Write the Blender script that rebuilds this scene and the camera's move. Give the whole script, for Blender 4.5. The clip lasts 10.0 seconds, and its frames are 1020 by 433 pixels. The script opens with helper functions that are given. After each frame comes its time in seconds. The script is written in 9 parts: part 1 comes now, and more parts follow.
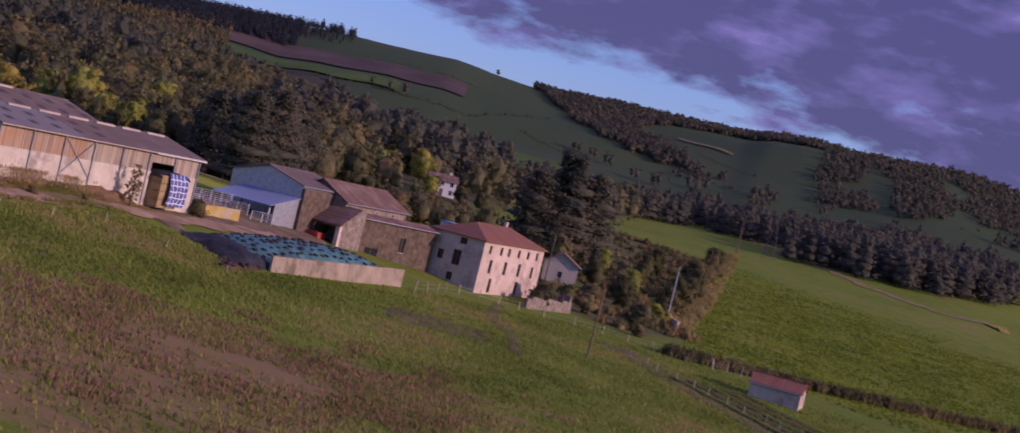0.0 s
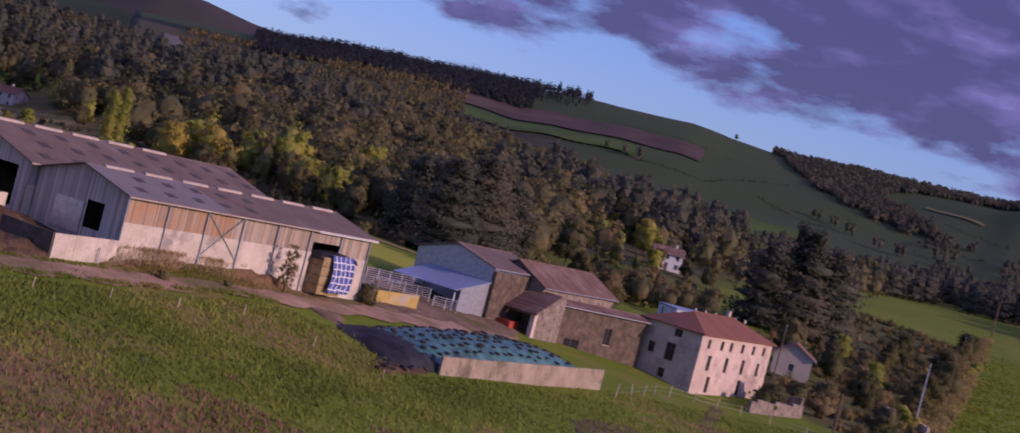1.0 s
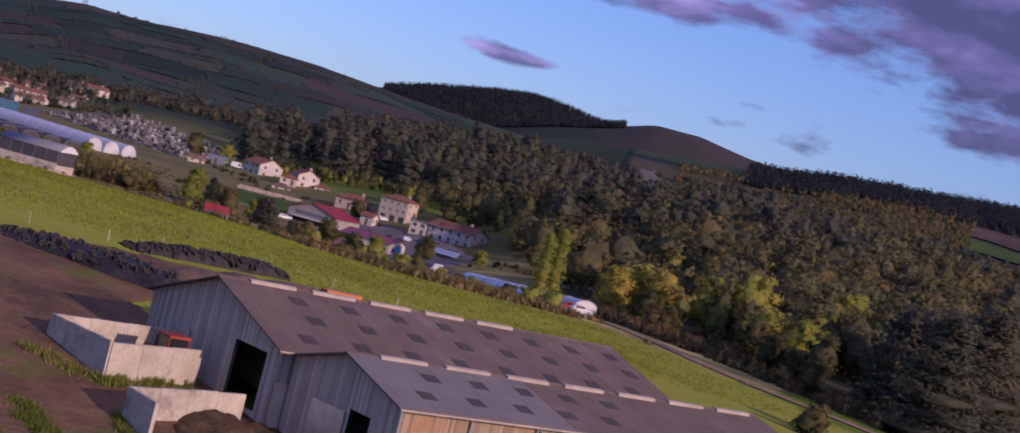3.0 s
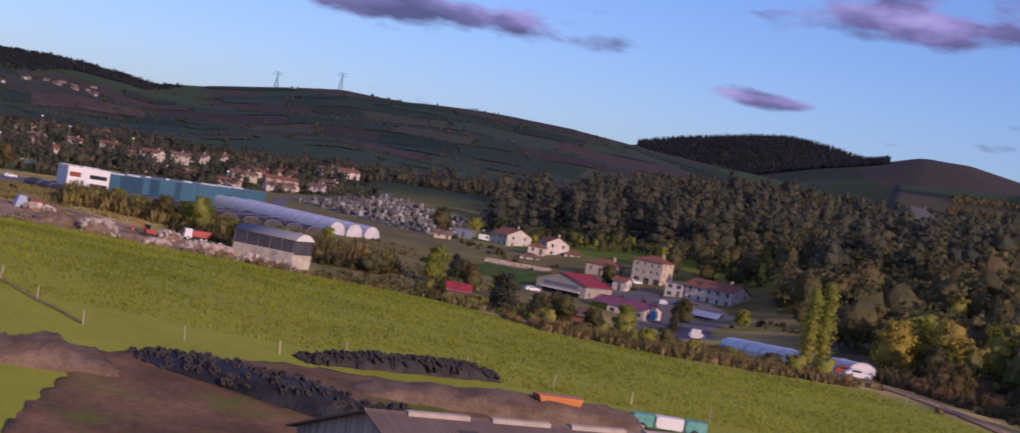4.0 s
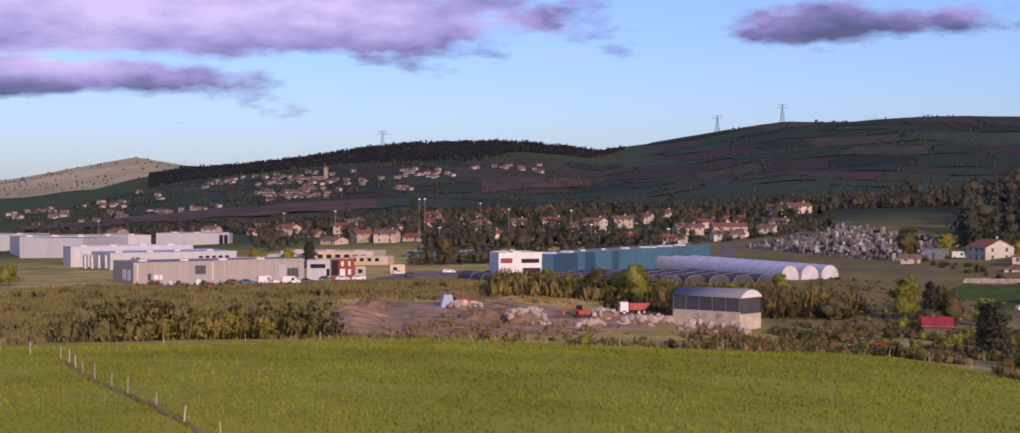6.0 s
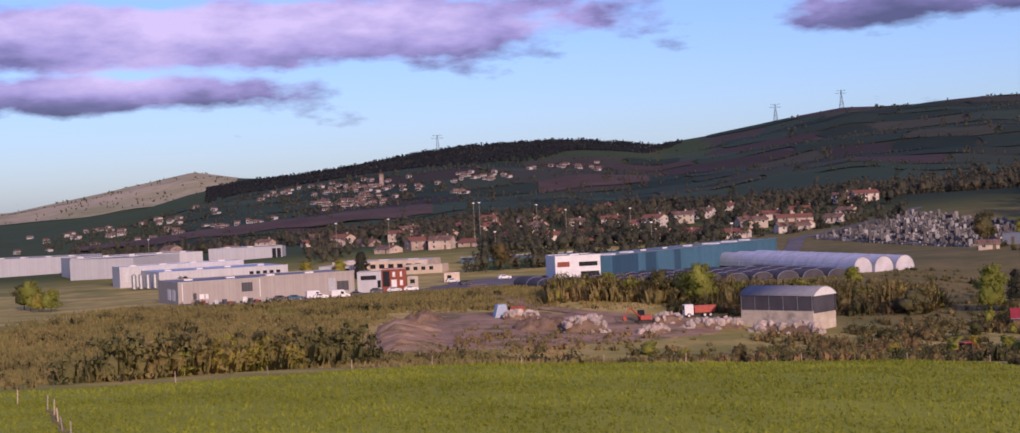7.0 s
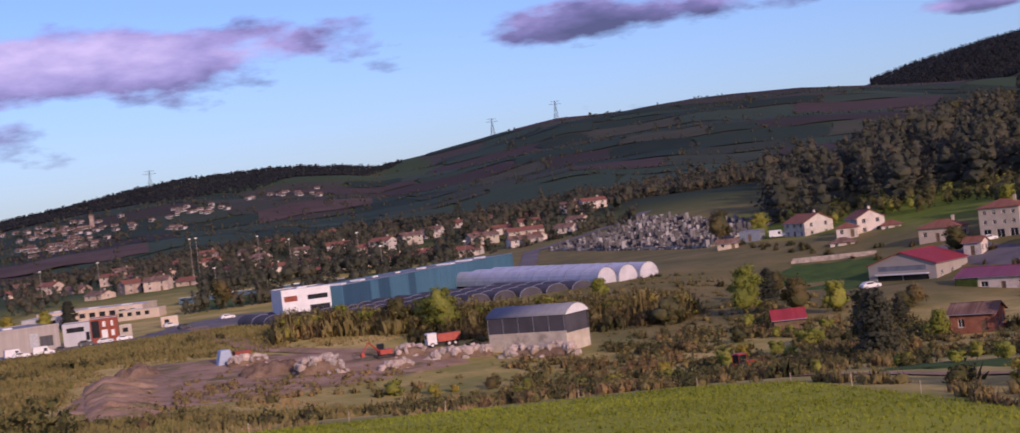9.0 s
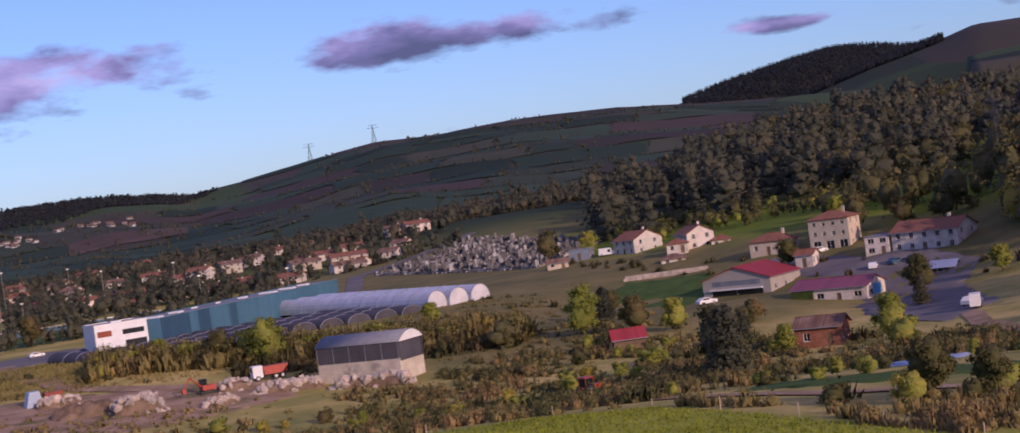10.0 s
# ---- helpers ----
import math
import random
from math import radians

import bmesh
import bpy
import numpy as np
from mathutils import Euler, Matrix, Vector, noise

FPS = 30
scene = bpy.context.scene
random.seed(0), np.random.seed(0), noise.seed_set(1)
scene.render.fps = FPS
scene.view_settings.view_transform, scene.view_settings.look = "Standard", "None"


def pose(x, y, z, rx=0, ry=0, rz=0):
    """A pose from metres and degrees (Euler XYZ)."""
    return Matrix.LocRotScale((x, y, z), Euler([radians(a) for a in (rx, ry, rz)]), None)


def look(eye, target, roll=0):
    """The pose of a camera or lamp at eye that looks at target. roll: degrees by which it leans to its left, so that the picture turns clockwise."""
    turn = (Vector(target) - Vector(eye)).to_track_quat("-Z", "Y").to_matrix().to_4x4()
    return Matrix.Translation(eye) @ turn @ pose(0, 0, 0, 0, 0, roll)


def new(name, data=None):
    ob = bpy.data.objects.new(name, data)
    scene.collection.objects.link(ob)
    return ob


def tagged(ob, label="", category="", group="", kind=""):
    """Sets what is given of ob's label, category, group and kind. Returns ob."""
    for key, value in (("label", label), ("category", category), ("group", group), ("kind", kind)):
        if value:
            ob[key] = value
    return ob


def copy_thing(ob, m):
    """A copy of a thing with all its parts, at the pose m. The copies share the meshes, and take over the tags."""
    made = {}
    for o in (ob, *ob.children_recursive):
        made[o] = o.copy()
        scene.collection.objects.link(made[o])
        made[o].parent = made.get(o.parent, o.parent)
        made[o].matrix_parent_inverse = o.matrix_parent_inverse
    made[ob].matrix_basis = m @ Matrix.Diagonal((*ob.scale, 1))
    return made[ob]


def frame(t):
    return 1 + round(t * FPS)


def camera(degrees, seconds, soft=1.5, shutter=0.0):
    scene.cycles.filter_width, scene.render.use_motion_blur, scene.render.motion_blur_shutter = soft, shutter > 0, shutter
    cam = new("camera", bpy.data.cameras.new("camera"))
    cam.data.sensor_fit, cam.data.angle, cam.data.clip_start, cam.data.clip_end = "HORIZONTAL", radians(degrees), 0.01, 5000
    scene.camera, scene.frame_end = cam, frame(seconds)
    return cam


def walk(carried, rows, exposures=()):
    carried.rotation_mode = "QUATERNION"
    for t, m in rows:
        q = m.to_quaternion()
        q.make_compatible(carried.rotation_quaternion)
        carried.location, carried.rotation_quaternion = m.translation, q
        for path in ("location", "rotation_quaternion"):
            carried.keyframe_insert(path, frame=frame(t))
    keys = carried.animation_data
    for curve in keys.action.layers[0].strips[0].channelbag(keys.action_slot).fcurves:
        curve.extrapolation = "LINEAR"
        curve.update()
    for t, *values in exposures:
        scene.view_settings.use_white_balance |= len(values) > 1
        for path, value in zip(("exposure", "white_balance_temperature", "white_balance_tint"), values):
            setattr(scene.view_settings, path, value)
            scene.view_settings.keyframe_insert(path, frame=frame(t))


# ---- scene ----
cam = camera(36.18, 10.0, soft=1.45, shutter=0.2)
# seconds, x, y, z, heading, tilt, lean
PATH = [
    (0, 0.00, 0.00, 0.00, -52.010, -1.057, 13.868),
    (0.5, 11.66, 7.60, 1.79, -47.555, -1.059, 14.633),
    (1, 22.55, 16.24, 3.04, -43.036, -0.976, 14.840),
    (1.5, 32.45, 25.14, 4.34, -38.329, -0.949, 15.132),
    (2, 41.59, 34.48, 5.48, -33.587, -0.937, 15.149),
    (2.5, 50.06, 44.64, 6.46, -28.714, -0.892, 15.224),
    (2.7, 53.11, 48.85, 6.67, -27.005, -0.874, 15.160),
    (3.8, 67.54, 74.29, 8.46, -16.201, -0.808, 10.821),
    (4, 69.26, 78.62, 8.83, -14.352, -0.841, 9.801),
    (4.5, 73.21, 89.21, 9.51, -9.606, -0.795, 7.160),
    (5, 76.06, 99.30, 10.24, -4.890, -0.814, 4.626),
    (5.5, 78.38, 108.92, 10.41, 0.000, -0.737, 2.397),
    (7, 80.29, 138.19, 11.17, 4.772, -0.688, -2.659),
    (7.5, 79.87, 145.89, 11.20, 4.179, -0.662, -3.779),
    (8, 79.42, 153.17, 11.31, 1.661, -0.656, -5.128),
    (8.5, 79.07, 160.22, 11.34, -1.854, -0.678, -5.818),
    (9, 78.84, 166.55, 11.27, -5.394, -0.678, -6.591),
    (9.5, 78.59, 172.47, 11.15, -8.812, -0.648, -7.233),
    (10, 78.31, 178.34, 11.01, -12.090, -0.654, -7.958),
]
walk(cam, [(t, pose(x, y, z, 90 + tilt, 0, head) @ pose(0, 0, 0, 0, 0, lean)) for t, x, y, z, head, tilt, lean in PATH],
     [(0, -0.3, 6020, 43), (2.5, -0.34, 5980, 36), (4, -0.33, 6210, 27), (5.5, -0.2, 6420, 26), (10, -0.25, 6320, 28)])
# ---- the lie of the land ----
HUB = (80.0, 110.0)
# spot heights round the farm and on the valley floor: x, y, z
SPOTS = np.array([
    (0, 0, -19), (60, 60, -18.5), (91, 98, -17.6), (109, 118, -15.5), (136, 125, -15.9), (101, 130, -12.3),
    (75, 130, -11.7), (180, 144, -16.5), (128, 147, -12.3), (90, 150, -10.2), (150, 170, -10.5), (74, 186, -6.5),
    (51, 214, -3.2), (108, 262, -6.9), (150, 285, -9.0), (62, 305, -6.6), (108, 318, -9.2), (0, 300, -6.0), (90, 400, -19.0),
    (20, 430, -15.0), (60, 520, -12.5), (190, 480, -16.0), (200, 590, -10.5), (260, 120, -19.0), (330, 240, -13.0),
    (0, 140, -6.0), (240, 330, -10.0), (-120, 900, -16.0), (400, 60, -20.0), (336, 284, -7.5),
    (275, 700, -2.0), (60, 720, -13.5), (200, 500, -18.2), (207, 458, -18.4), (227, 470, -17.2), (216, 440, -18.0), (176, 360, -15.3),
    (230, 525, -11.5), (230, 493, -12.6), (204, 608, -10.2), (214, 577, -9.8), (203, 567, -12.2), (217, 535, -11.2), (192, 622, -9.9),
    (186, 550, -14.2), (204, 544, -14.0), (178, 520, -17.6), (146, 737, -9.0), (184, 638, -11.2), (223, 700, -6.6), (194, 795, -1.6),
    (128, 655, -13.0), (100, 640, -13.2), (120, 800, -9.6), (149, 850, -5.6), (159, 905, -2.7), (181, 920, 0.9), (98, 800, -9.2),
    (78, 790, -9.8), (87, 880, -5.4), (57, 860, -8.8), (58, 790, -10.8), (167, 955, -0.9), (-46, 960, -8.7), (-200, 960, -15.0),
    (0, 735, -13.9), (300, 900, 6.0), (150, 553, -12.7), (138, 551, -13.1), (100, 538, -13.6), (70, 542, -13.3), (270, 560, -2.0), (290, 480, -4.0),
    (-50, 566, -13.9), (-27, 578, -13.9), (-4, 592, -13.9), (13, 594, -13.9), (-62, 592, -14.3), (-20, 558, -13.8), (-100, 880, -15.4), (-120, 728, -16.1), (-172, 808, -16.6)], float)


def spread(a, b):
    d = np.sqrt(((a[:, None, :] - b[None, :, :]) ** 2).sum(-1))
    return d


WEIGHTS = np.linalg.solve(np.block([[spread(SPOTS[:, :2], SPOTS[:, :2]), np.c_[np.ones(len(SPOTS)), SPOTS[:, :2]]],
                                    [np.c_[np.ones(len(SPOTS)), SPOTS[:, :2]].T, np.zeros((3, 3))]]),
                          np.r_[SPOTS[:, 2], 0, 0, 0])
# hills: distance of the crest, distance of the foot, then bearing and rise of the crest in degrees
HILLS = [
    (2000, 900, (28, 34, 36, 38, 40.6, 43, 44.5, 46, 47.5, 49.6, 51.2, 52.3, 53.8, 55.3, 58, 59.5, 61.5, 62.5, 63.9, 65, 67.5, 69.4, 71.6, 76, 90),
     (2.6, 3.1, 3.4, 3.55, 3.62, 3.65, 3.85, 3.98, 4.03, 3.98, 3.76, 3.73, 3.7, 3.72, 3.65, 3.72, 3.85, 4.1, 4.2, 4.15, 4.2, 4.2, 3.85, 3.3, 2.4)),
    (3300, 2400, (12, 16, 18.5, 19, 20.1, 21.1, 22.5, 23.9, 25.4, 26.5, 27.4, 31), (1.0, 2.0, 2.52, 2.68, 3.0, 3.27, 3.52, 3.63, 3.53, 3.4, 3.25, 1.5)),
    (2900, 1700, (22, 25, 27.3, 28.7, 30.4, 32.4, 33.1, 36, 40), (2.0, 2.9, 3.4, 3.78, 3.78, 3.48, 3.42, 2.8, 2.0)),
    (2450, 1000, (-6, -2, 0.8, 2.5, 4.3, 5.8, 7.4, 8.8, 10.5, 12.3, 14.3, 16, 17.4, 18.5, 21, 25, 30), (0.3, 1.2, 1.75, 1.93, 2.2, 2.46, 2.72, 2.74, 2.82, 2.86, 2.82, 2.82, 2.72, 2.62, 2.3, 2.0, 1.4)),
    (2250, 1080, (-22, -18, -16, -14.4, -11.4, -9.6, -7.8, -6.2, -4.6, -2.1, -0.3, 0.8, 3, 7), (-0.5, 0.1, 0.72, 1.02, 1.32, 1.55, 1.79, 1.9, 1.88, 1.92, 1.8, 1.62, 1.2, 0.4)),
    (4300, 3200, (-30, -26, -22.2, -20.3, -18.1, -16, -14.3, -10, -4), (-0.2, 0.0, 0.28, 0.64, 1.07, 1.4, 1.2, 0.8, 0.0)),
    (900, 540, (10, 12, 15, 17.6, 22, 27, 31, 36), (-1.6, -1.2, -0.4, 0.4, 1.0, 1.0, 0.5, -1.0)),
    (900, 240, (21, 24, 27, 30.6, 34, 38, 40, 42.7, 45, 48, 53, 58), (-1.6, -0.9, 0.2, 0.9, 1.2, 1.35, 1.4, 1.0, 0.7, 0.3, -0.3, -1.0)),
    (1000, 330, (48, 52, 56, 60, 64, 68, 72, 80), (-1.4, -1.2, -0.7, -0.2, 0.25, 0.6, 0.9, 0.9)),
    (4000, 2500, (53, 55.2, 56.0, 56.6, 57.3, 58, 59.2, 61), (2.5, 3.82, 3.98, 4.02, 3.97, 3.85, 3.5, 2.5)),
    (3200, 1500, (80, 90, 120, 180, 240, 300, 330, 338), (0.5, 1.6, 2.0, 2.0, 2.0, 1.6, 0.6, -0.3)),
]


def height(x, y):
    """The height of the ground at x, y (arrays)."""
    x, y = np.asarray(x, float).ravel(), np.asarray(y, float).ravel()
    dx, dy = x - HUB[0], y - HUB[1]
    r = np.hypot(dx, dy) + 1e-6
    az = np.degrees(np.arctan2(dx, dy))
    cut = np.minimum(1.0, 900 / r)
    px, py = HUB[0] + dx * cut, HUB[1] + dy * cut
    near = spread(np.c_[px, py], SPOTS[:, :2]) @ WEIGHTS[:-3] + WEIGHTS[-3] + WEIGHTS[-2] * px + WEIGHTS[-1] * py
    near = np.clip(near, -21, 8)
    far = np.clip((r - 860) / 500, 0, 1)
    far = far * far * (3 - 2 * far)
    z = near * (1 - far) + (-15 + 4 * np.clip((r - 900) / 2000, 0, 1)) * far
    base = z.copy()
    for crest, foot, bearings, rises in HILLS:
        a = np.where(az < -40, az + 360, az) if bearings[-1] > 180 else az
        rise = np.interp(a, bearings, rises, left=-3, right=-3)
        top = 8 + crest * np.tan(np.radians(rise))
        s = np.clip((r - foot) / (crest - foot), 0, 1)
        even = 0.85 if crest in (2450, 2250) else 0.45
        s = even * s + (1 - even) * s * s * (3 - 2 * s)
        s = np.where(r > crest, np.exp(-((r - crest) / (0.25 * crest)) ** 2), s)
        z = np.maximum(z, base + (top - base) * s)
    wave = np.sin(x * 0.011 + 1.3 * np.sin(y * 0.007)) * np.sin(y * 0.013 + 1.1 * np.sin(x * 0.006))
    return z + wave * np.clip((r - 300) / 900, 0, 1) * 5
# ---- sky, sun, exposure ----
SUN_AT, SUN_UP = radians(157), radians(17)
world = bpy.data.worlds.new("evening_sky")
scene.world = world
world.use_nodes = True


class Nodes:
    """Short hand for building a node tree."""

    def __init__(self, tree):
        self.tree = tree
        tree.nodes.clear()

    def add(self, kind, ins=(), **props):
        n = self.tree.nodes.new(kind)
        for k, v in props.items():
            if k == "ramp":
                el = n.color_ramp.elements
                while len(el) < len(v):
                    el.new(0.5)
                for e, (p, c) in zip(el, v):
                    e.position, e.color = p, (*c, 1) if len(c) == 3 else c
            elif k == "operation":
                n.operation = v
            elif k == "blend_type":
                n.blend_type = v
            elif k == "data_type":
                n.data_type = v
            elif k == "feature":
                n.feature = v
            elif k == "sky_type":
                n.sky_type = v
            elif k == "attribute_name":
                n.attribute_name = v
        for i, v in (ins.items() if isinstance(ins, dict) else enumerate(ins)):
            if v is None:
                continue
            if isinstance(v, bpy.types.NodeSocket):
                self.tree.links.new(v, n.inputs[i])
            else:
                n.inputs[i].default_value = (*v, 1) if isinstance(v, tuple) and len(v) == 3 and n.inputs[i].type == "RGBA" else v
        return n

    def math(self, op, a, b=None, c=None):
        return self.add("ShaderNodeMath", (a, b, c), operation=op).outputs[0]

    def mix(self, f, a, b, blend="MIX"):
        n = self.add("ShaderNodeMix", data_type="RGBA", blend_type=blend)
        for i, v in ((0, f), (6, a), (7, b)):
            if isinstance(v, bpy.types.NodeSocket):
                self.tree.links.new(v, n.inputs[i])
            else:
                n.inputs[i].default_value = (*v, 1) if isinstance(v, tuple) else v
        return n.outputs[2]

    def noise(self, vec, scale, detail=4.0, rough=0.55):
        n = self.add("ShaderNodeTexNoise", {"Scale": scale, "Detail": detail, "Roughness": rough})
        if vec is not None:
            self.tree.links.new(vec, n.inputs["Vector"])
        return n.outputs["Fac"]

    def ramp(self, f, *stops):
        return self.add("ShaderNodeValToRGB", (f,), ramp=stops).outputs[0]


w = Nodes(world.node_tree)
sky = w.add("ShaderNodeTexSky", sky_type="NISHITA")
sky.sun_disc = False
sky.sun_elevation, sky.sun_rotation = SUN_UP, SUN_AT
sky.air_density, sky.dust_density, sky.ozone_density = 1.0, 0.6, 2.5
coord = w.add("ShaderNodeTexCoord").outputs["Generated"]
sep = w.add("ShaderNodeSeparateXYZ", (coord,))
bearing = w.math("MULTIPLY", w.math("ARCTAN2", sep.outputs[0], sep.outputs[1]), 57.2958)
rise = w.math("MULTIPLY", w.math("ARCSINE", sep.outputs[2]), 57.2958)
flat = w.add("ShaderNodeCombineXYZ", (w.math("MULTIPLY", bearing, 0.1), w.math("MULTIPLY", rise, 0.26), 0.0)).outputs[0]
fluff = w.noise(flat, 2.1, 8.0, 0.56)
billow = w.noise(flat, 3.4, 6.0, 0.55)
cover, lit = None, 0.0
# the evening's clouds: bearing, rise, half width, half height (degrees), weight, brightness
# the bank at 157 and the overhead deck are unseen, added to fill shadows
for b0, r0, wb, hb, k, glow, slope in ((69, 10.3, 27, 5.8, 1.62, 0.02, 0.06), (44, 10.9, 12, 3.6, 1.8, 0.06, 0.08), (-15.0, 6.3, 14.5, 1.25, 1.45, 0.50, 0.27), (-20, 4.3, 8.0, 0.7, 1.35, 0.36, 0.27), (10.8, 6.2, 4.4, 0.78, 1.3, 0.15, 0.2),
                                       (27.5, 8.3, 6.0, 0.85, 0.95, 0.3, 0.27), (22.4, 4.85, 2.6, 0.3, 0.72, 0.55, 0.27), (-55, 11, 22, 4.5, 1.1, 0.3, 0.27), (157, 24, 75, 17, 1.35, 0.6, 0.27), (230, 16, 45, 9, 1.0, 0.5, 0.27), (0, 75, 900, 36, 1.25, 0.36, 0.05)):
    du = w.math("DIVIDE", w.math("SUBTRACT", bearing, b0), wb)
    dv = w.math("DIVIDE", w.math("SUBTRACT", rise, r0), hb)
    d2 = w.math("ADD", w.math("MULTIPLY", du, du), w.math("MULTIPLY", dv, dv))
    one = w.math("MULTIPLY", w.math("POWER", 2.71828, w.math("MULTIPLY", d2, -0.9)), k)
    cover = one if cover is None else w.math("MAXIMUM", cover, one)
    lit = w.math("ADD", lit, w.math("MULTIPLY", one, w.math("ADD", w.math("MULTIPLY", dv, slope), glow)))
dense = w.math("ADD", w.math("MULTIPLY", cover, 1.15), w.math("MULTIPLY", w.math("SUBTRACT", fluff, 0.5), 3.1))
mask = w.ramp(dense, (0.46, (0, 0, 0)), (0.90, (1, 1, 1)))
shade = w.ramp(w.math("ADD", w.math("ADD", w.math("MULTIPLY", w.math("SUBTRACT", billow, 0.5), 0.6), w.math("MULTIPLY", w.math("SUBTRACT", w.noise(flat, 2.4, 5.0, 0.55), 0.5), 0.85)), w.math("ADD", lit, w.math("MULTIPLY", w.math("SUBTRACT", 1.0, dense), 0.12))),
               (0.0, (0.72, 0.66, 1.50)), (0.2, (1.5, 1.3, 2.9)), (0.42, (3.4, 2.95, 5.6)), (0.7, (6.0, 5.15, 7.6)))
skyglow = w.mix(1.0, sky.outputs[0], (0.73, 0.89, 1.29), "MULTIPLY")
full = w.mix(w.math("MULTIPLY", mask, 0.9), skyglow, shade)
back = w.add("ShaderNodeBackground", (full, 0.135))
out = w.add("ShaderNodeOutputWorld", (back.outputs[0],))

sun = new("sun", bpy.data.lights.new("sun", "SUN"))
sun.data.energy, sun.data.angle, sun.data.color = 3.8, radians(0.6), (1.0, 0.76, 0.55)
sun.matrix_basis = look((0, 0, 0), (-math.sin(SUN_AT) * math.cos(SUN_UP), -math.cos(SUN_AT) * math.cos(SUN_UP), -math.sin(SUN_UP)))
scene.view_settings.exposure = 0.0
# ---- materials ----
def mat(name, a, b, scale=1.0, fine=12.0, rough=0.85, bump=0.3, metal=0.0, stretch=(1, 1, 1), stain=None, each=0.0, step=0.05):
    """Two colours mixed by coarse and fine noise, with relief; stain: a third colour in patches; each: variation from object to object."""
    m = bpy.data.materials.new(name)
    m.use_nodes = True
    n = Nodes(m.node_tree)
    pos = n.add("ShaderNodeTexCoord").outputs["Object"]
    vec = n.add("ShaderNodeMapping", {0: pos, 3: stretch}).outputs[0]
    big, small = n.noise(vec, scale, 3.0), n.noise(vec, fine, 5.0, 0.65)
    f = n.math("ADD", n.math("MULTIPLY", big, 0.6), n.math("MULTIPLY", small, 0.4))
    col = n.mix(n.ramp(f, (0.36, (0, 0, 0)), (0.64, (1, 1, 1))), a, b)
    if stain:
        col = n.mix(n.ramp(n.noise(vec, scale * 0.55, 5.0, 0.7), (0.52, (0, 0, 0)), (0.66, (1, 1, 1))), col, stain)
    if each:
        r = n.add("ShaderNodeObjectInfo").outputs["Random"]
        col = n.mix(1.0, col, n.ramp(r, (0.0, (1 - each,) * 3), (1.0, (1 + each * 0.4, 1, 1 - each * 0.2))), "MULTIPLY")
    bsdf = n.add("ShaderNodeBsdfPrincipled", {"Base Color": col, "Roughness": rough, "Metallic": metal, "Specular IOR Level": 0.5 if rough < 0.6 else 0.2})
    if bump:
        bp = n.add("ShaderNodeBump", {"Strength": bump, "Distance": step, "Height": small})
        n.tree.links.new(bp.outputs[0], bsdf.inputs["Normal"])
    n.add("ShaderNodeOutputMaterial", (bsdf.outputs[0],))
    return m


def ribbed(name, a, b, pitch, rough=0.7, stain=None, depth=0.04, metal=0.0, along=0, stains=0.35, vary=0.25):
    """Sheets or boards with ribs every pitch metres across the local axis, streaked along the other."""
    m = bpy.data.materials.new(name)
    m.use_nodes = True
    n = Nodes(m.node_tree)
    pos = n.add("ShaderNodeTexCoord").outputs["Object"]
    sp = n.add("ShaderNodeSeparateXYZ", (pos,))
    u = n.math("DIVIDE", sp.outputs[along], pitch)
    board = n.add("ShaderNodeTexWhiteNoise", {1: n.math("FLOOR", u)})
    board.noise_dimensions = "1D"
    saw = n.math("PINGPONG", u, 0.5)
    patch = n.noise(pos, 0.35, 4.0, 0.6)
    grain = n.noise(n.add("ShaderNodeMapping", {0: pos, 3: (6, 6, 0.6)}).outputs[0], 2.0, 5.0, 0.7)
    f = n.math("ADD", n.math("MULTIPLY", board.outputs["Value"], vary), n.math("ADD", n.math("MULTIPLY", patch, 0.7 - vary), n.math("MULTIPLY", grain, 0.3)))
    col = n.mix(n.ramp(f, (0.3, (0, 0, 0)), (0.7, (1, 1, 1))), a, b)
    if stain:
        col = n.mix(n.ramp(n.math("ADD", n.math("MULTIPLY", patch, 0.7), n.math("ADD", n.math("MULTIPLY", grain, 0.2), n.math("MULTIPLY", board.outputs["Value"], 0.1))), (0.62 - stains * 0.4, (0, 0, 0)), (0.75 - stains * 0.2, (1, 1, 1))), col, stain)
    bsdf = n.add("ShaderNodeBsdfPrincipled", {"Base Color": col, "Roughness": rough, "Metallic": metal, "Specular IOR Level": 0.5 if rough < 0.6 else 0.25})
    bp = n.add("ShaderNodeBump", {"Strength": 0.8, "Distance": depth, "Height": n.ramp(saw, (0.0, (0, 0, 0)), (0.2, (1, 1, 1)))})
    n.tree.links.new(bp.outputs[0], bsdf.inputs["Normal"])
    n.add("ShaderNodeOutputMaterial", (bsdf.outputs[0],))
    return m


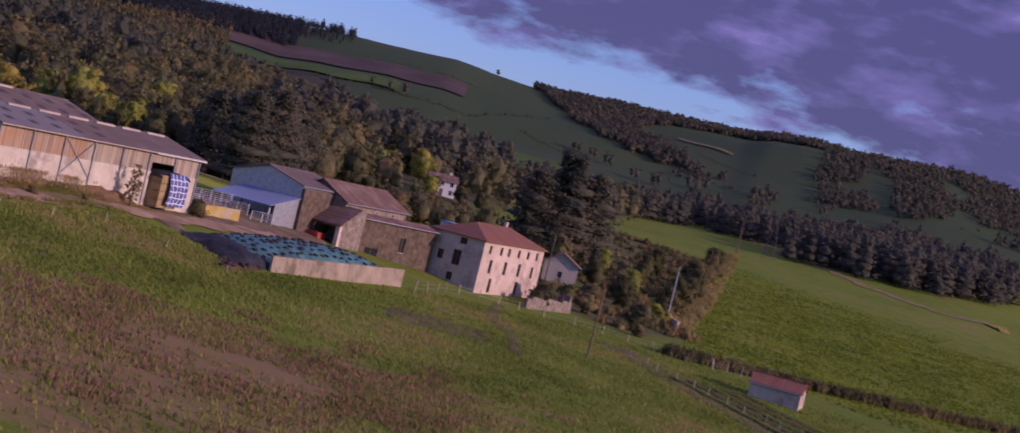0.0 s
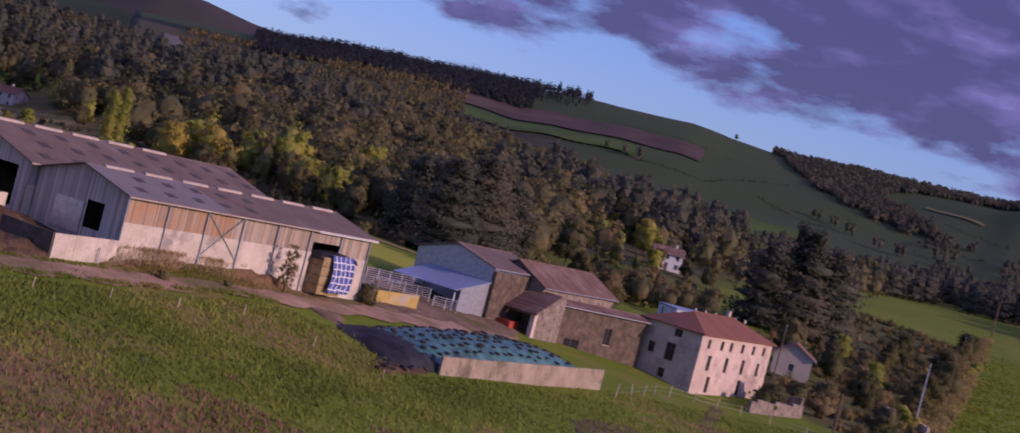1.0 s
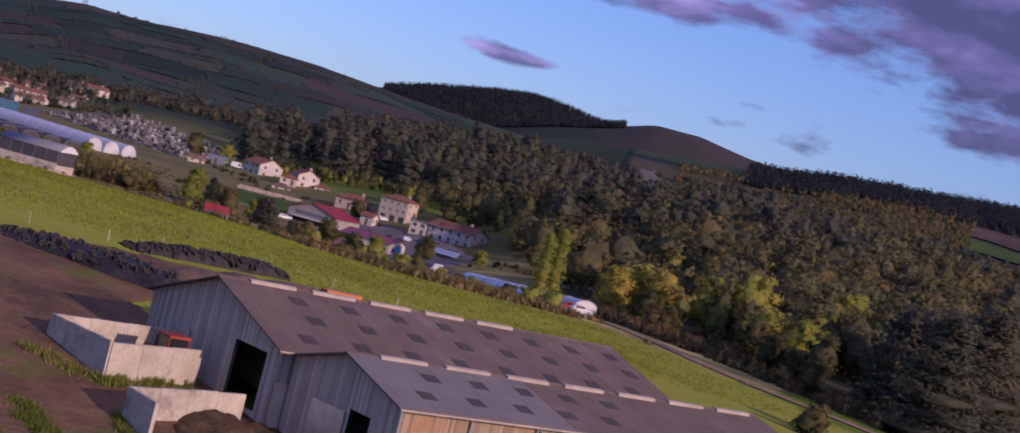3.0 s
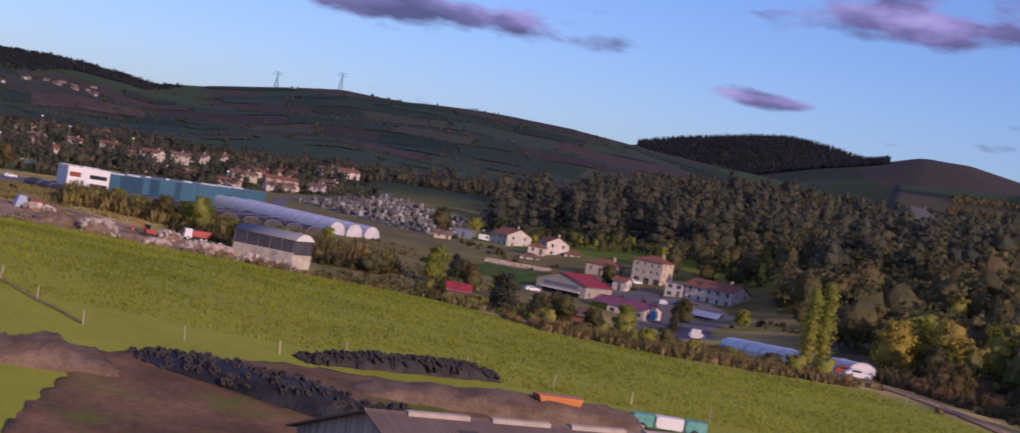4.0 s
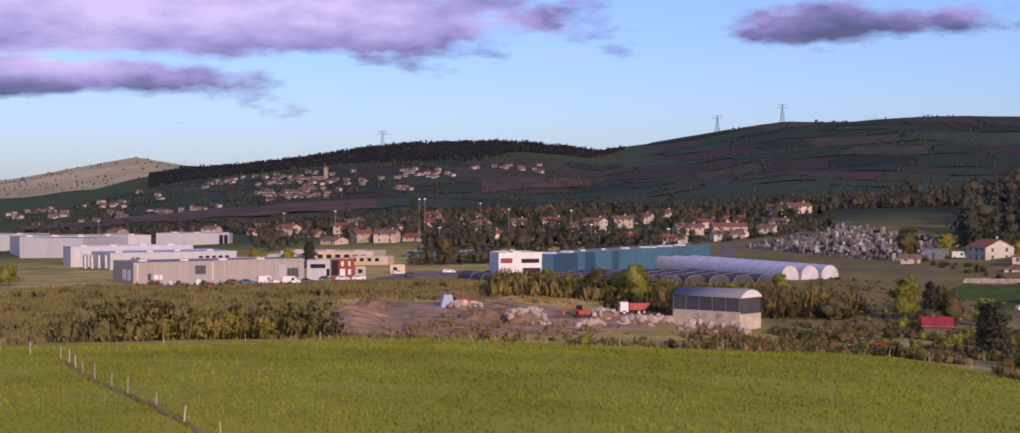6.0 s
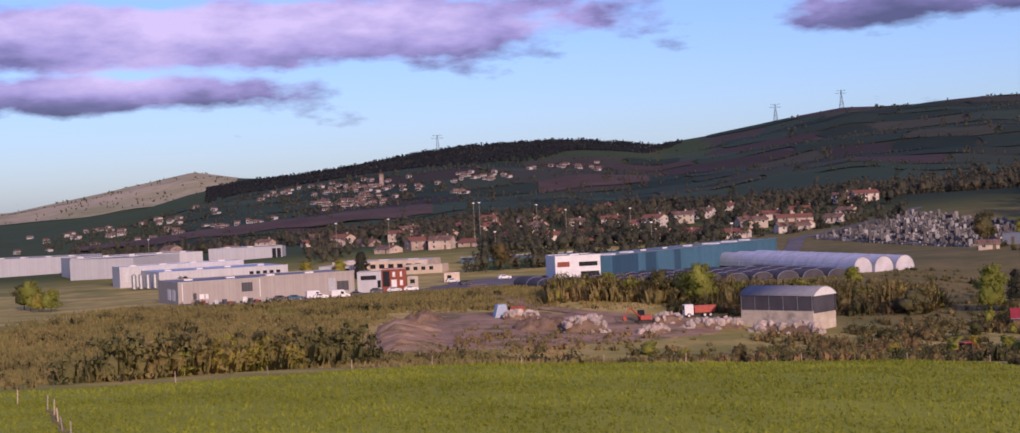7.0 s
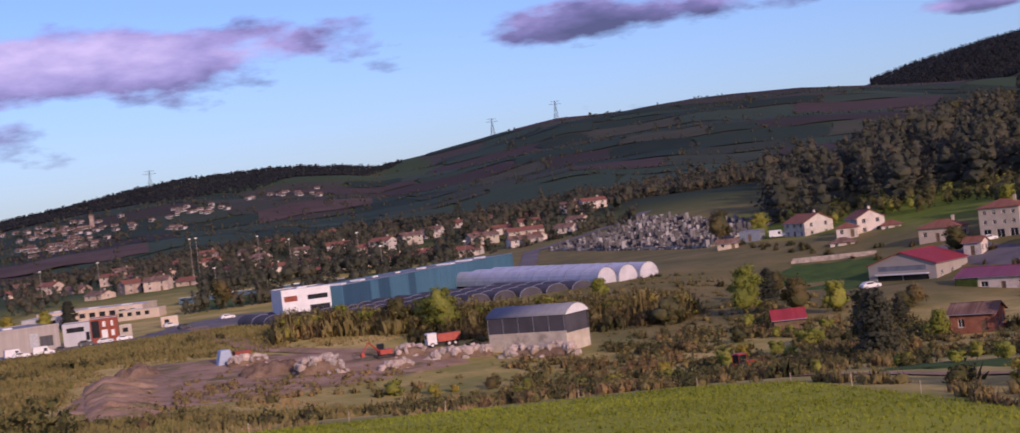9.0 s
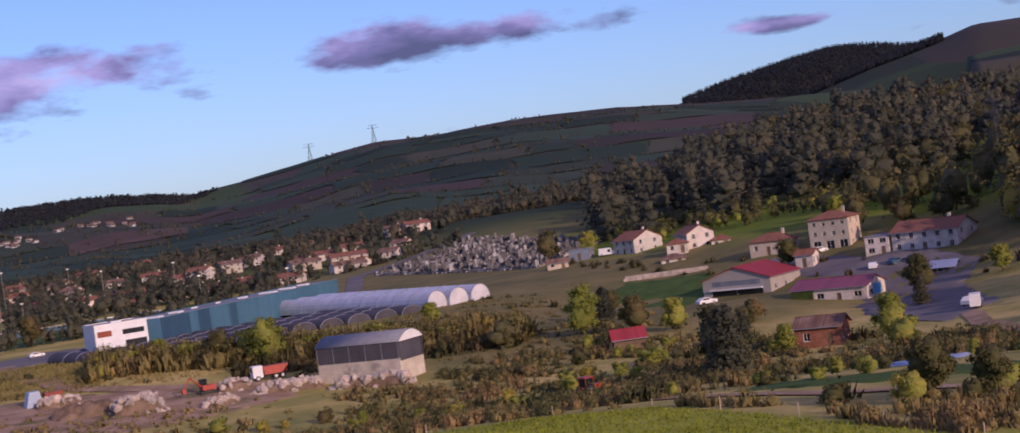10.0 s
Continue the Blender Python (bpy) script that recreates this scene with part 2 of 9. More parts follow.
def leafy(name, dark, light, warm=None):
    """Foliage that varies from clump to clump and from tree to tree."""
    m = bpy.data.materials.new(name)
    m.use_nodes = True
    n = Nodes(m.node_tree)
    geo = n.add("ShaderNodeNewGeometry")
    isl = geo.outputs["Random Per Island"]
    big = n.noise(geo.outputs["Position"], 0.07, 3.0)
    own = n.add("ShaderNodeObjectInfo").outputs["Random"]
    f = n.math("ADD", n.math("MULTIPLY", isl, 0.14), n.math("MULTIPLY", big, 0.86))
    col = n.mix(n.ramp(f, (0.34, (0, 0, 0)), (0.66, (1, 1, 1))), dark, light)
    if warm:
        col = n.mix(n.ramp(n.math("ADD", n.math("MULTIPLY", big, 0.75), n.math("ADD", n.math("MULTIPLY", isl, 0.12), n.math("MULTIPLY", own, 0.13))), (0.52, (0, 0, 0)), (0.66, (1, 1, 1))), col, warm)
    bsdf = n.add("ShaderNodeBsdfPrincipled", {"Base Color": col, "Roughness": 0.8, "Specular IOR Level": 0.35})
    thin = n.add("ShaderNodeBsdfTranslucent", (col,))
    both = n.add("ShaderNodeMixShader", (0.5, bsdf.outputs[0], thin.outputs[0]))
    n.add("ShaderNodeOutputMaterial", (both.outputs[0],))
    return m


def land():
    """The ground: meadow near the farm, rough land on the valley floor, patchwork fields on the hills."""
    m = bpy.data.materials.new("land")
    m.use_nodes = True
    n = Nodes(m.node_tree)
    pos = n.add("ShaderNodeTexCoord").outputs["Object"]
    zone = n.add("ShaderNodeAttribute", attribute_name="zone").outputs["Color"]
    zs = n.add("ShaderNodeSeparateColor", (zone,))
    warp = n.noise(pos, 0.004, 2.0)
    big, mid, fine = n.noise(pos, 0.035, 4.0, 0.6), n.noise(pos, 0.25, 5.0, 0.65), n.noise(pos, 2.2, 6.0, 0.75)
    f = n.math("ADD", n.math("MULTIPLY", big, 0.25), n.math("ADD", n.math("MULTIPLY", mid, 0.35), n.math("MULTIPLY", fine, 0.4)))
    grass = n.mix(n.ramp(f, (0.33, (0, 0, 0)), (0.66, (1, 1, 1))), (0.072, 0.108, 0.006), (0.186, 0.255, 0.014))
    crop = n.mix(n.ramp(f, (0.3, (0, 0, 0)), (0.7, (1, 1, 1))), (0.215, 0.237, 0.018), (0.385, 0.41, 0.045))
    grass = n.mix(zs.outputs[2], grass, crop)
    dry = n.mix(f, (0.155, 0.098, 0.040), (0.30, 0.195, 0.085))
    parched = n.add("ShaderNodeAttribute", attribute_name="parched").outputs["Fac"]
    patchy = n.math("MULTIPLY", n.ramp(n.math("ADD", n.math("MULTIPLY", parched, 0.24), n.math("ADD", n.math("MULTIPLY", big, 0.5), n.math("MULTIPLY", mid, 0.5))), (0.54, (0, 0, 0)), (0.66, (1, 1, 1))),
                    n.math("SUBTRACT", 1.0, zs.outputs[2]))
    meadow = n.mix(n.math("MULTIPLY", patchy, 0.9), grass, dry)
    rough = n.mix(n.ramp(n.noise(pos, 0.06, 6.0, 0.7), (0.4, (0, 0, 0)), (0.62, (1, 1, 1))), (0.29, 0.265, 0.065), (0.54, 0.41, 0.14))
    rough = n.mix(n.ramp(n.noise(pos, 0.025, 4.0, 0.6), (0.52, (0, 0, 0)), (0.68, (1, 1, 1))), rough, n.mix(f, (0.10, 0.13, 0.03), (0.22, 0.24, 0.06)))
    meadow = n.mix(zs.outputs[1], meadow, rough)
    cell = n.add("ShaderNodeTexVoronoi", {"Vector": n.add("ShaderNodeMapping", {0: pos, 3: (1.0, 0.55, 0.5)}).outputs[0], "Scale": 0.0072, "Randomness": 0.85})
    tone = n.add("ShaderNodeSeparateColor", (cell.outputs["Color"],)).outputs[0]
    # hill colours kept dark and bluish: cloud shade and haze are painted in
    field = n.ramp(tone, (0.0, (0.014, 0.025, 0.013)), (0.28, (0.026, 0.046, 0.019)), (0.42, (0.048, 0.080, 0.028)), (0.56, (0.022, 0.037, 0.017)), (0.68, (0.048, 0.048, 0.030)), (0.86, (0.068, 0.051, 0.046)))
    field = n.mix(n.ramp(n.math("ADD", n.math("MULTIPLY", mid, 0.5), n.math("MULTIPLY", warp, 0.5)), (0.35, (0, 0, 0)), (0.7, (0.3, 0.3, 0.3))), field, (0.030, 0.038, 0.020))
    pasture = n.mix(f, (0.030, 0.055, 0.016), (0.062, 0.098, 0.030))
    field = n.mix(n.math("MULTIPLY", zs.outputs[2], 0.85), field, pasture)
    litter = n.mix(f, (0.052, 0.050, 0.022), (0.115, 0.103, 0.045))
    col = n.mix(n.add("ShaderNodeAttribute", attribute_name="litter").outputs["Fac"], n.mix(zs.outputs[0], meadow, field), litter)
    bsdf = n.add("ShaderNodeBsdfPrincipled", {"Base Color": col, "Roughness": 0.95, "Specular IOR Level": 0.2})
    bp = n.add("ShaderNodeBump", {"Strength": 1.0, "Distance": 0.25, "Height": f})
    n.tree.links.new(bp.outputs[0], bsdf.inputs["Normal"])
    n.add("ShaderNodeOutputMaterial", (bsdf.outputs[0],))
    return m


LAND = land()
DIRT = mat("dirt", (0.25, 0.155, 0.09), (0.45, 0.31, 0.20), 0.2, 2.5, 0.95, 0.7, stain=(0.15, 0.135, 0.05), step=0.15)
ROADWAY = mat("roadway", (0.11, 0.10, 0.10), (0.20, 0.18, 0.17), 0.1, 3.0, 0.9, 0.2)
FIBRE = ribbed("fibre_cement", (0.135, 0.098, 0.080), (0.215, 0.158, 0.126), 0.18, 0.85, stain=(0.23, 0.19, 0.165), depth=0.04, along=0, stains=0.15, vary=0.12)
FIBRE_NEW = ribbed("newer_fibre_cement", (0.17, 0.155, 0.15), (0.25, 0.225, 0.21), 0.18, 0.8, depth=0.04, vary=0.1)
FIBRE_DARK = ribbed("fibre_cement_dark", (0.065, 0.056, 0.055), (0.10, 0.085, 0.08), 0.18, 0.8)
CAP = mat("ridge_cap", (0.36, 0.295, 0.24), (0.52, 0.43, 0.35), 1.0, 9.0, 0.8, 0.2)
BOARDS = ribbed("weathered_boards", (0.26, 0.20, 0.15), (0.50, 0.41, 0.31), 0.2, 0.85, stain=(0.36, 0.19, 0.09), depth=0.05, stains=0.12, vary=0.4)
BOARDS_RUST = ribbed("rust_stained_boards", (0.28, 0.19, 0.13), (0.50, 0.38, 0.27), 0.2, 0.85, stain=(0.42, 0.18, 0.06), depth=0.05, stains=0.40, vary=0.4)
BOARDS_GREY = ribbed("grey_boards", (0.26, 0.23, 0.21), (0.46, 0.41, 0.37), 0.2, 0.85, depth=0.03)
BOARDS_END = ribbed("grey_gable_boards", (0.36, 0.295, 0.24), (0.68, 0.56, 0.46), 0.24, 0.85, depth=0.05, along=1, vary=0.35)
CONCRETE = mat("concrete", (0.42, 0.36, 0.28), (0.64, 0.56, 0.45), 0.5, 5.0, 0.9, 0.35, stain=(0.30, 0.26, 0.22))
STEEL = mat("galvanised_steel", (0.33, 0.34, 0.36), (0.52, 0.53, 0.55), 2.0, 20.0, 0.45, 0.05, metal=0.7)
RENDER_PINK = mat("pale_render", (0.48, 0.37, 0.30), (0.68, 0.54, 0.44), 0.35, 4.0, 0.9, 0.25, stain=(0.34, 0.25, 0.20))
MUD_DARK = mat("trodden_turf", (0.085, 0.070, 0.030), (0.19, 0.145, 0.065), 0.3, 2.0, 0.95, 0.7, stain=(0.085, 0.12, 0.015), step=0.15)
YARD = mat("yard_mud", (0.12, 0.082, 0.05), (0.27, 0.185, 0.115), 0.25, 2.0, 0.95, 0.8, stain=(0.12, 0.115, 0.035), step=0.2)
CONC_OLD = mat("old_concrete", (0.24, 0.19, 0.14), (0.42, 0.34, 0.25), 0.5, 5.0, 0.9, 0.4, stain=(0.16, 0.13, 0.09))
# rubble stone darkened to paint in the shade on the wing and facing
SHADED_STONE = mat("shaded_rubble_stone", (0.075, 0.055, 0.04), (0.19, 0.14, 0.10), 1.2, 3.2, 0.95, 1.0, step=0.12)
MUD_GRASS = mat("mud_with_grass", (0.095, 0.056, 0.030), (0.26, 0.148, 0.074), 0.2, 2.0, 0.9, 0.8, stain=(0.12, 0.15, 0.02), step=0.2)
STONE = mat("rubble_stone", (0.13, 0.105, 0.085), (0.36, 0.29, 0.23), 1.2, 3.2, 0.95, 1.0, step=0.12)
TILES = ribbed("clay_tiles", (0.21, 0.083, 0.052), (0.34, 0.15, 0.095), 0.22, 0.85, stain=(0.16, 0.09, 0.07), depth=0.06)
TILES_OLD = ribbed("old_clay_tiles", (0.13, 0.075, 0.055), (0.25, 0.15, 0.11), 0.22, 0.9, stain=(0.30, 0.21, 0.16), depth=0.06)
GLASS = mat("dark_glass", (0.012, 0.014, 0.018), (0.03, 0.032, 0.04), 0.6, 3.0, 0.15, 0.0)
WOOD = mat("old_wood", (0.10, 0.065, 0.04), (0.22, 0.15, 0.10), 1.0, 8.0, 0.85, 0.3)
WHITE = mat("white_paint", (0.68, 0.67, 0.66), (0.80, 0.79, 0.78), 0.8, 6.0, 0.6, 0.05)
WHITE_RENDER = mat("white_render", (0.60, 0.55, 0.50), (0.76, 0.70, 0.64), 0.4, 4.0, 0.9, 0.15, stain=(0.44, 0.38, 0.32), each=0.2)
CREAM = mat("cream_render", (0.50, 0.43, 0.345), (0.66, 0.58, 0.47), 0.4, 4.0, 0.9, 0.15, each=0.25)
BARK = mat("bark", (0.045, 0.033, 0.025), (0.12, 0.09, 0.07), 1.0, 6.0, 0.95, 0.8)
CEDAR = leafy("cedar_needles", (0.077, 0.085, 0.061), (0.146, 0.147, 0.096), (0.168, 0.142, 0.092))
BROAD = leafy("broad_leaves", (0.105, 0.108, 0.050), (0.245, 0.218, 0.088), (0.30, 0.20, 0.088))
YELLOW = leafy("turning_leaves", (0.23, 0.26, 0.052), (0.47, 0.48, 0.095), (0.50, 0.39, 0.085))
OLIVE = leafy("olive_leaves", (0.15, 0.155, 0.055), (0.30, 0.275, 0.10), (0.34, 0.24, 0.10))
YELLOW_GREEN = leafy("yellow_green_leaves", (0.14, 0.165, 0.045), (0.29, 0.30, 0.085), (0.32, 0.26, 0.085))
BUSH = leafy("bushes", (0.085, 0.092, 0.034), (0.18, 0.165, 0.06), (0.22, 0.155, 0.07))
PINE_NEAR = leafy("pine_needles", (0.082, 0.088, 0.068), (0.155, 0.152, 0.105), (0.13, 0.11, 0.08))
# far needles paled and blued: distance haze is put into their colour
HAZY_PINE = leafy("hazy_far_conifers", (0.032, 0.038, 0.047), (0.055, 0.062, 0.068))
# ---- building helpers ----
def part(name, bm, material, parent=None, label="", smooth=False):
    """One mesh object out of a bmesh, under a thing or a part."""
    me = bpy.data.meshes.new(name)
    bm.normal_update()
    bm.to_mesh(me)
    bm.free()
    me.materials.append(material)
    if smooth:
        me.polygons.foreach_set("use_smooth", [True] * len(me.polygons))
    ob = new(name, me)
    ob.parent = parent
    if label:
        tagged(ob, label)
    return ob


def ground(x, y):
    return float(height([x], [y])[0])


def field_edge(x):
    """Where the sown field ends, by x."""
    return np.interp(x, (-200, 34, 57, 85, 110, 118, 121.5, 125, 140, 156, 174, 177, 230), (200, 288, 308, 318, 318, 314, 288, 267, 265, 268, 275, 214, 205))


def thing(name, x, y, z, rz, label, category, group="", kind=""):
    """An empty at a thing's base."""
    ob = tagged(new(name), label, category, group, kind)
    ob.empty_display_size = 0.2
    ob.matrix_basis = pose(x, y, z, 0, 0, rz)
    return ob


def box(bm, x0, y0, z0, x1, y1, z1, m=None):
    c = [Vector((x, y, z)) for x in (x0, x1) for y in (y0, y1) for z in (z0, z1)]
    if m is not None:
        c = [m @ p for p in c]
    v = [bm.verts.new(p) for p in c]
    for f in ((0, 1, 3, 2), (4, 6, 7, 5), (0, 4, 5, 1), (2, 3, 7, 6), (0, 2, 6, 4), (1, 5, 7, 3)):
        bm.faces.new([v[i] for i in f])


def boxed(*dims, m=None):
    bm = bmesh.new()
    box(bm, *dims, m=m)
    return bm


def solid(points, thick):
    """A flat outline (3D points in one plane) given a thickness vector."""
    bm = bmesh.new()
    a = [bm.verts.new(Vector(p)) for p in points]
    b = [bm.verts.new(Vector(p) + Vector(thick)) for p in points]
    bm.faces.new(a[::-1])
    bm.faces.new(b)
    for i in range(len(a)):
        j = (i + 1) % len(a)
        bm.faces.new((a[i], a[j], b[j], b[i]))
    bmesh.ops.recalc_face_normals(bm, faces=bm.faces)
    return bm


def rod(bm, p, q, r0, r1=None, n=7):
    """A tapered round bar from p to q."""
    p, q = Vector(p), Vector(q)
    r1 = r0 if r1 is None else r1
    t = (q - p).to_track_quat("Z", "Y").to_matrix()
    rings = []
    for c, r in ((p, r0), (q, r1)):
        rings.append([bm.verts.new(c + t @ Vector((r * math.cos(a), r * math.sin(a), 0))) for a in (2 * math.pi * k / n for k in range(n))])
    for k in range(n):
        j = (k + 1) % n
        bm.faces.new((rings[0][k], rings[0][j], rings[1][j], rings[1][k]))
    bm.faces.new(rings[0][::-1])
    bm.faces.new(rings[1])


def bent(bm, pts, r, n=4):
    """One bar bent along a line of points."""
    pts = [Vector(p) for p in pts]
    rings = []
    for i, c in enumerate(pts):
        t = (pts[min(i + 1, len(pts) - 1)] - pts[max(i - 1, 0)]).to_track_quat("Z", "Y").to_matrix()
        rings.append([bm.verts.new(c + t @ Vector((r * math.cos(a), r * math.sin(a), 0))) for a in (2 * math.pi * k / n for k in range(n))])
    for lo, up in zip(rings, rings[1:]):
        for k in range(n):
            bm.faces.new((lo[k], lo[(k + 1) % n], up[(k + 1) % n], up[k]))


def pierced(bm, length, high, thick, holes, m, low=0.0):
    """A wall along local x with openings (x0, z0, x1, z1) that go through it."""
    xs = sorted({0.0, length, *(h[0] for h in holes), *(h[2] for h in holes)})
    zs = sorted({low, high, *(h[1] for h in holes), *(h[3] for h in holes)})
    nx, nz = len(xs) - 1, len(zs) - 1
    full = [[not any(h[0] <= (xs[i] + xs[i + 1]) / 2 <= h[2] and h[1] <= (zs[k] + zs[k + 1]) / 2 <= h[3] for h in holes) for k in range(nz)] for i in range(nx)]
    seen = {}

    def v(i, y, k):
        if (i, y, k) not in seen:
            seen[i, y, k] = bm.verts.new(m @ Vector((xs[i], y * thick, zs[k])))
        return seen[i, y, k]

    def there(i, k):
        return 0 <= i < nx and 0 <= k < nz and full[i][k]

    for i in range(nx):
        for k in range(nz):
            if not full[i][k]:
                continue
            bm.faces.new((v(i, 0, k), v(i + 1, 0, k), v(i + 1, 0, k + 1), v(i, 0, k + 1)))
            bm.faces.new((v(i, 1, k), v(i, 1, k + 1), v(i + 1, 1, k + 1), v(i + 1, 1, k)))
            if not there(i - 1, k):
                bm.faces.new((v(i, 0, k), v(i, 0, k + 1), v(i, 1, k + 1), v(i, 1, k)))
            if not there(i + 1, k):
                bm.faces.new((v(i + 1, 0, k), v(i + 1, 1, k), v(i + 1, 1, k + 1), v(i + 1, 0, k + 1)))
            if not there(i, k - 1):
                bm.faces.new((v(i, 0, k), v(i, 1, k), v(i + 1, 1, k), v(i + 1, 0, k)))
            if not there(i, k + 1):
                bm.faces.new((v(i, 0, k + 1), v(i + 1, 0, k + 1), v(i + 1, 1, k + 1), v(i, 1, k + 1)))


def window(parent, m, x0, z0, x1, z1, frame_mat, sill=True, shutters=None, deep=0.18):
    """A window in an opening of a pierced wall: frame, pane, sill, shutters."""
    bm = bmesh.new()
    t = 0.07
    for d in ((x0, z0, x0 + t, z1), (x1 - t, z0, x1, z1), (x0 + t, z1 - t, x1 - t, z1), (x0 + t, z0, x1 - t, z0 + t), ((x0 + x1) / 2 - 0.03, z0 + t, (x0 + x1) / 2 + 0.03, z1 - t)):
        box(bm, d[0], deep - 0.06, d[1], d[2], deep, d[3], m)
    win = part("window", bm, frame_mat, parent)
    part("pane", boxed(x0 + t, deep - 0.03, z0 + t, x1 - t, deep - 0.01, z1 - t, m=m), GLASS, win)
    if sill:
        part("sill", boxed(x0 - 0.08, -0.08, z0 - 0.09, x1 + 0.08, deep, z0, m=m), CAP, win)
    if shutters:
        w = (x1 - x0) * 0.5
        for a in (x0 - w - 0.02, x1 + 0.02):
            part("shutter", boxed(a, -0.05, z0, a + w, -0.005, z1, m=m), shutters, win)
    return win


def roof_slab(name, parent, corners, thick, material, label=""):
    return part(name, solid(corners, (0, 0, thick)), material, parent, label)


def house(name, x, y, rz, length, deep, high, rise, wall_mat, roof_mat, label, category="house", group="", rows=2, cols=4, side_cols=2,
          hip=False, frame_mat=None, shutters=None, z=None, front=None, side=None, chimney=True, over=0.45, door=True, win=(1.0, 1.25), group_side="left", sills=True):
    """A house centred on x, y, its front on the local -y side; openings are cut through its walls."""
    z = min(ground(x, y), ground(x + 3, y - 3)) - 0.2 if z is None else z
    frame_mat = frame_mat or WHITE
    h = thing(name, x, y, z, rz, label, category, group)
    L, D, T = length / 2, deep / 2, 0.3
    storey = high / rows
    faces = {"front": (length, pose(-L, -D, 0)), "left": (deep, pose(-L, D, 0, 0, 0, -90)), "right": (deep, pose(L, -D, 0, 0, 0, 90)), "back": (length, pose(L, D, 0, 0, 0, 180))}
    for key, (run, m) in faces.items():
        holes, doors = [], []
        given = {"front": front, group_side: side}.get(key)
        if given is not None:
            holes = list(given)
        elif key != "back":
            n = cols if key == "front" else side_cols
            for r in range(rows):
                for c in range(n):
                    cx, cz = run * (c + 0.5) / n, r * storey + storey * 0.36
                    if door and key == "front" and r == 0 and c == n // 2:
                        doors.append((cx - 0.5, 0.02, cx + 0.5, 2.15))
                    else:
                        holes.append((cx - win[0] / 2, cz, cx + win[0] / 2, cz + min(win[1], storey * 0.55)))
        bm = bmesh.new()
        if key in ("left", "right"):
            m2 = m @ pose(T, 0, 0)
            pierced(bm, run - 2 * T, high, T, [(a - T, b, c - T, d) for a, b, c, d in holes], m2, -1.6)
        else:
            pierced(bm, run, high, T, holes + doors, m, -1.6)
        if key in ("left", "right") and not hip and rise > 0:
            part("gable", solid([m @ Vector(p) for p in ((0, 0, high), (run, 0, high), (run / 2, 0, high + rise))], (m.to_3x3() @ Vector((0, T, 0)))), wall_mat, h)
        part("wall", bm, wall_mat, h)
        for hole in holes:
            window(h, m, *hole, frame_mat, sills, shutters)
        for a, b, c, d in doors:
            part("door", boxed(a, 0.1, b, c, 0.16, d, m=m), WOOD, h)
    k = rise / D
    e, t = over, 0.14
    if hip:
        rd = max(L - D, 0.3)
        A = [(-L - e, -D - e, high - e * k), (L + e, -D - e, high - e * k), (L + e, D + e, high - e * k), (-L - e, D + e, high - e * k)]
        P, Q = (-rd, 0, high + rise), (rd, 0, high + rise)
        for pts in ((A[0], A[1], Q, P), (A[1], A[2], Q), (A[2], A[3], P, Q), (A[3], A[0], P)):
            roof_slab("roof_slope", h, pts, t, roof_mat)
        part("ridge_tiles", boxed(-rd, -0.12, high + rise + t - 0.03, rd, 0.12, high + rise + t + 0.07), roof_mat, h)
    elif rise > 0:
        for s in (-1, 1):
            roof_slab("roof_slope", h, [(-L - e, s * (D + e), high - e * k), (L + e, s * (D + e), high - e * k), (L + e, s * 0.004, high + rise), (-L - e, s * 0.004, high + rise)], t, roof_mat)
        part("ridge_tiles", boxed(-L - e, -0.13, high + rise + t - 0.04, L + e, 0.13, high + rise + t + 0.06), roof_mat, h)
    else:
        part("flat_roof", boxed(-L - 0.1, -D - 0.1, high, L + 0.1, D + 0.1, high + 0.25), roof_mat, h)
    for s in ((-1,) if rise > 0 and not hip else ()):
        g = bmesh.new()
        rod(g, (-L - e, s * (D + e + 0.06), high - e * k), (L + e, s * (D + e + 0.06), high - e * k), 0.07, n=6)
        part("gutter", g, STEEL, h)
    if chimney and rise > 0:
        c = part("chimney", boxed(L * 0.45, 0.3, high + rise * 0.5, L * 0.45 + 0.6, 0.8, high + rise + 0.9), wall_mat, h)
        part("chimney_cap", boxed(L * 0.45 - 0.06, 0.24, high + rise + 0.9, L * 0.45 + 0.66, 0.86, high + rise + 1.0), CAP, c)
    return h


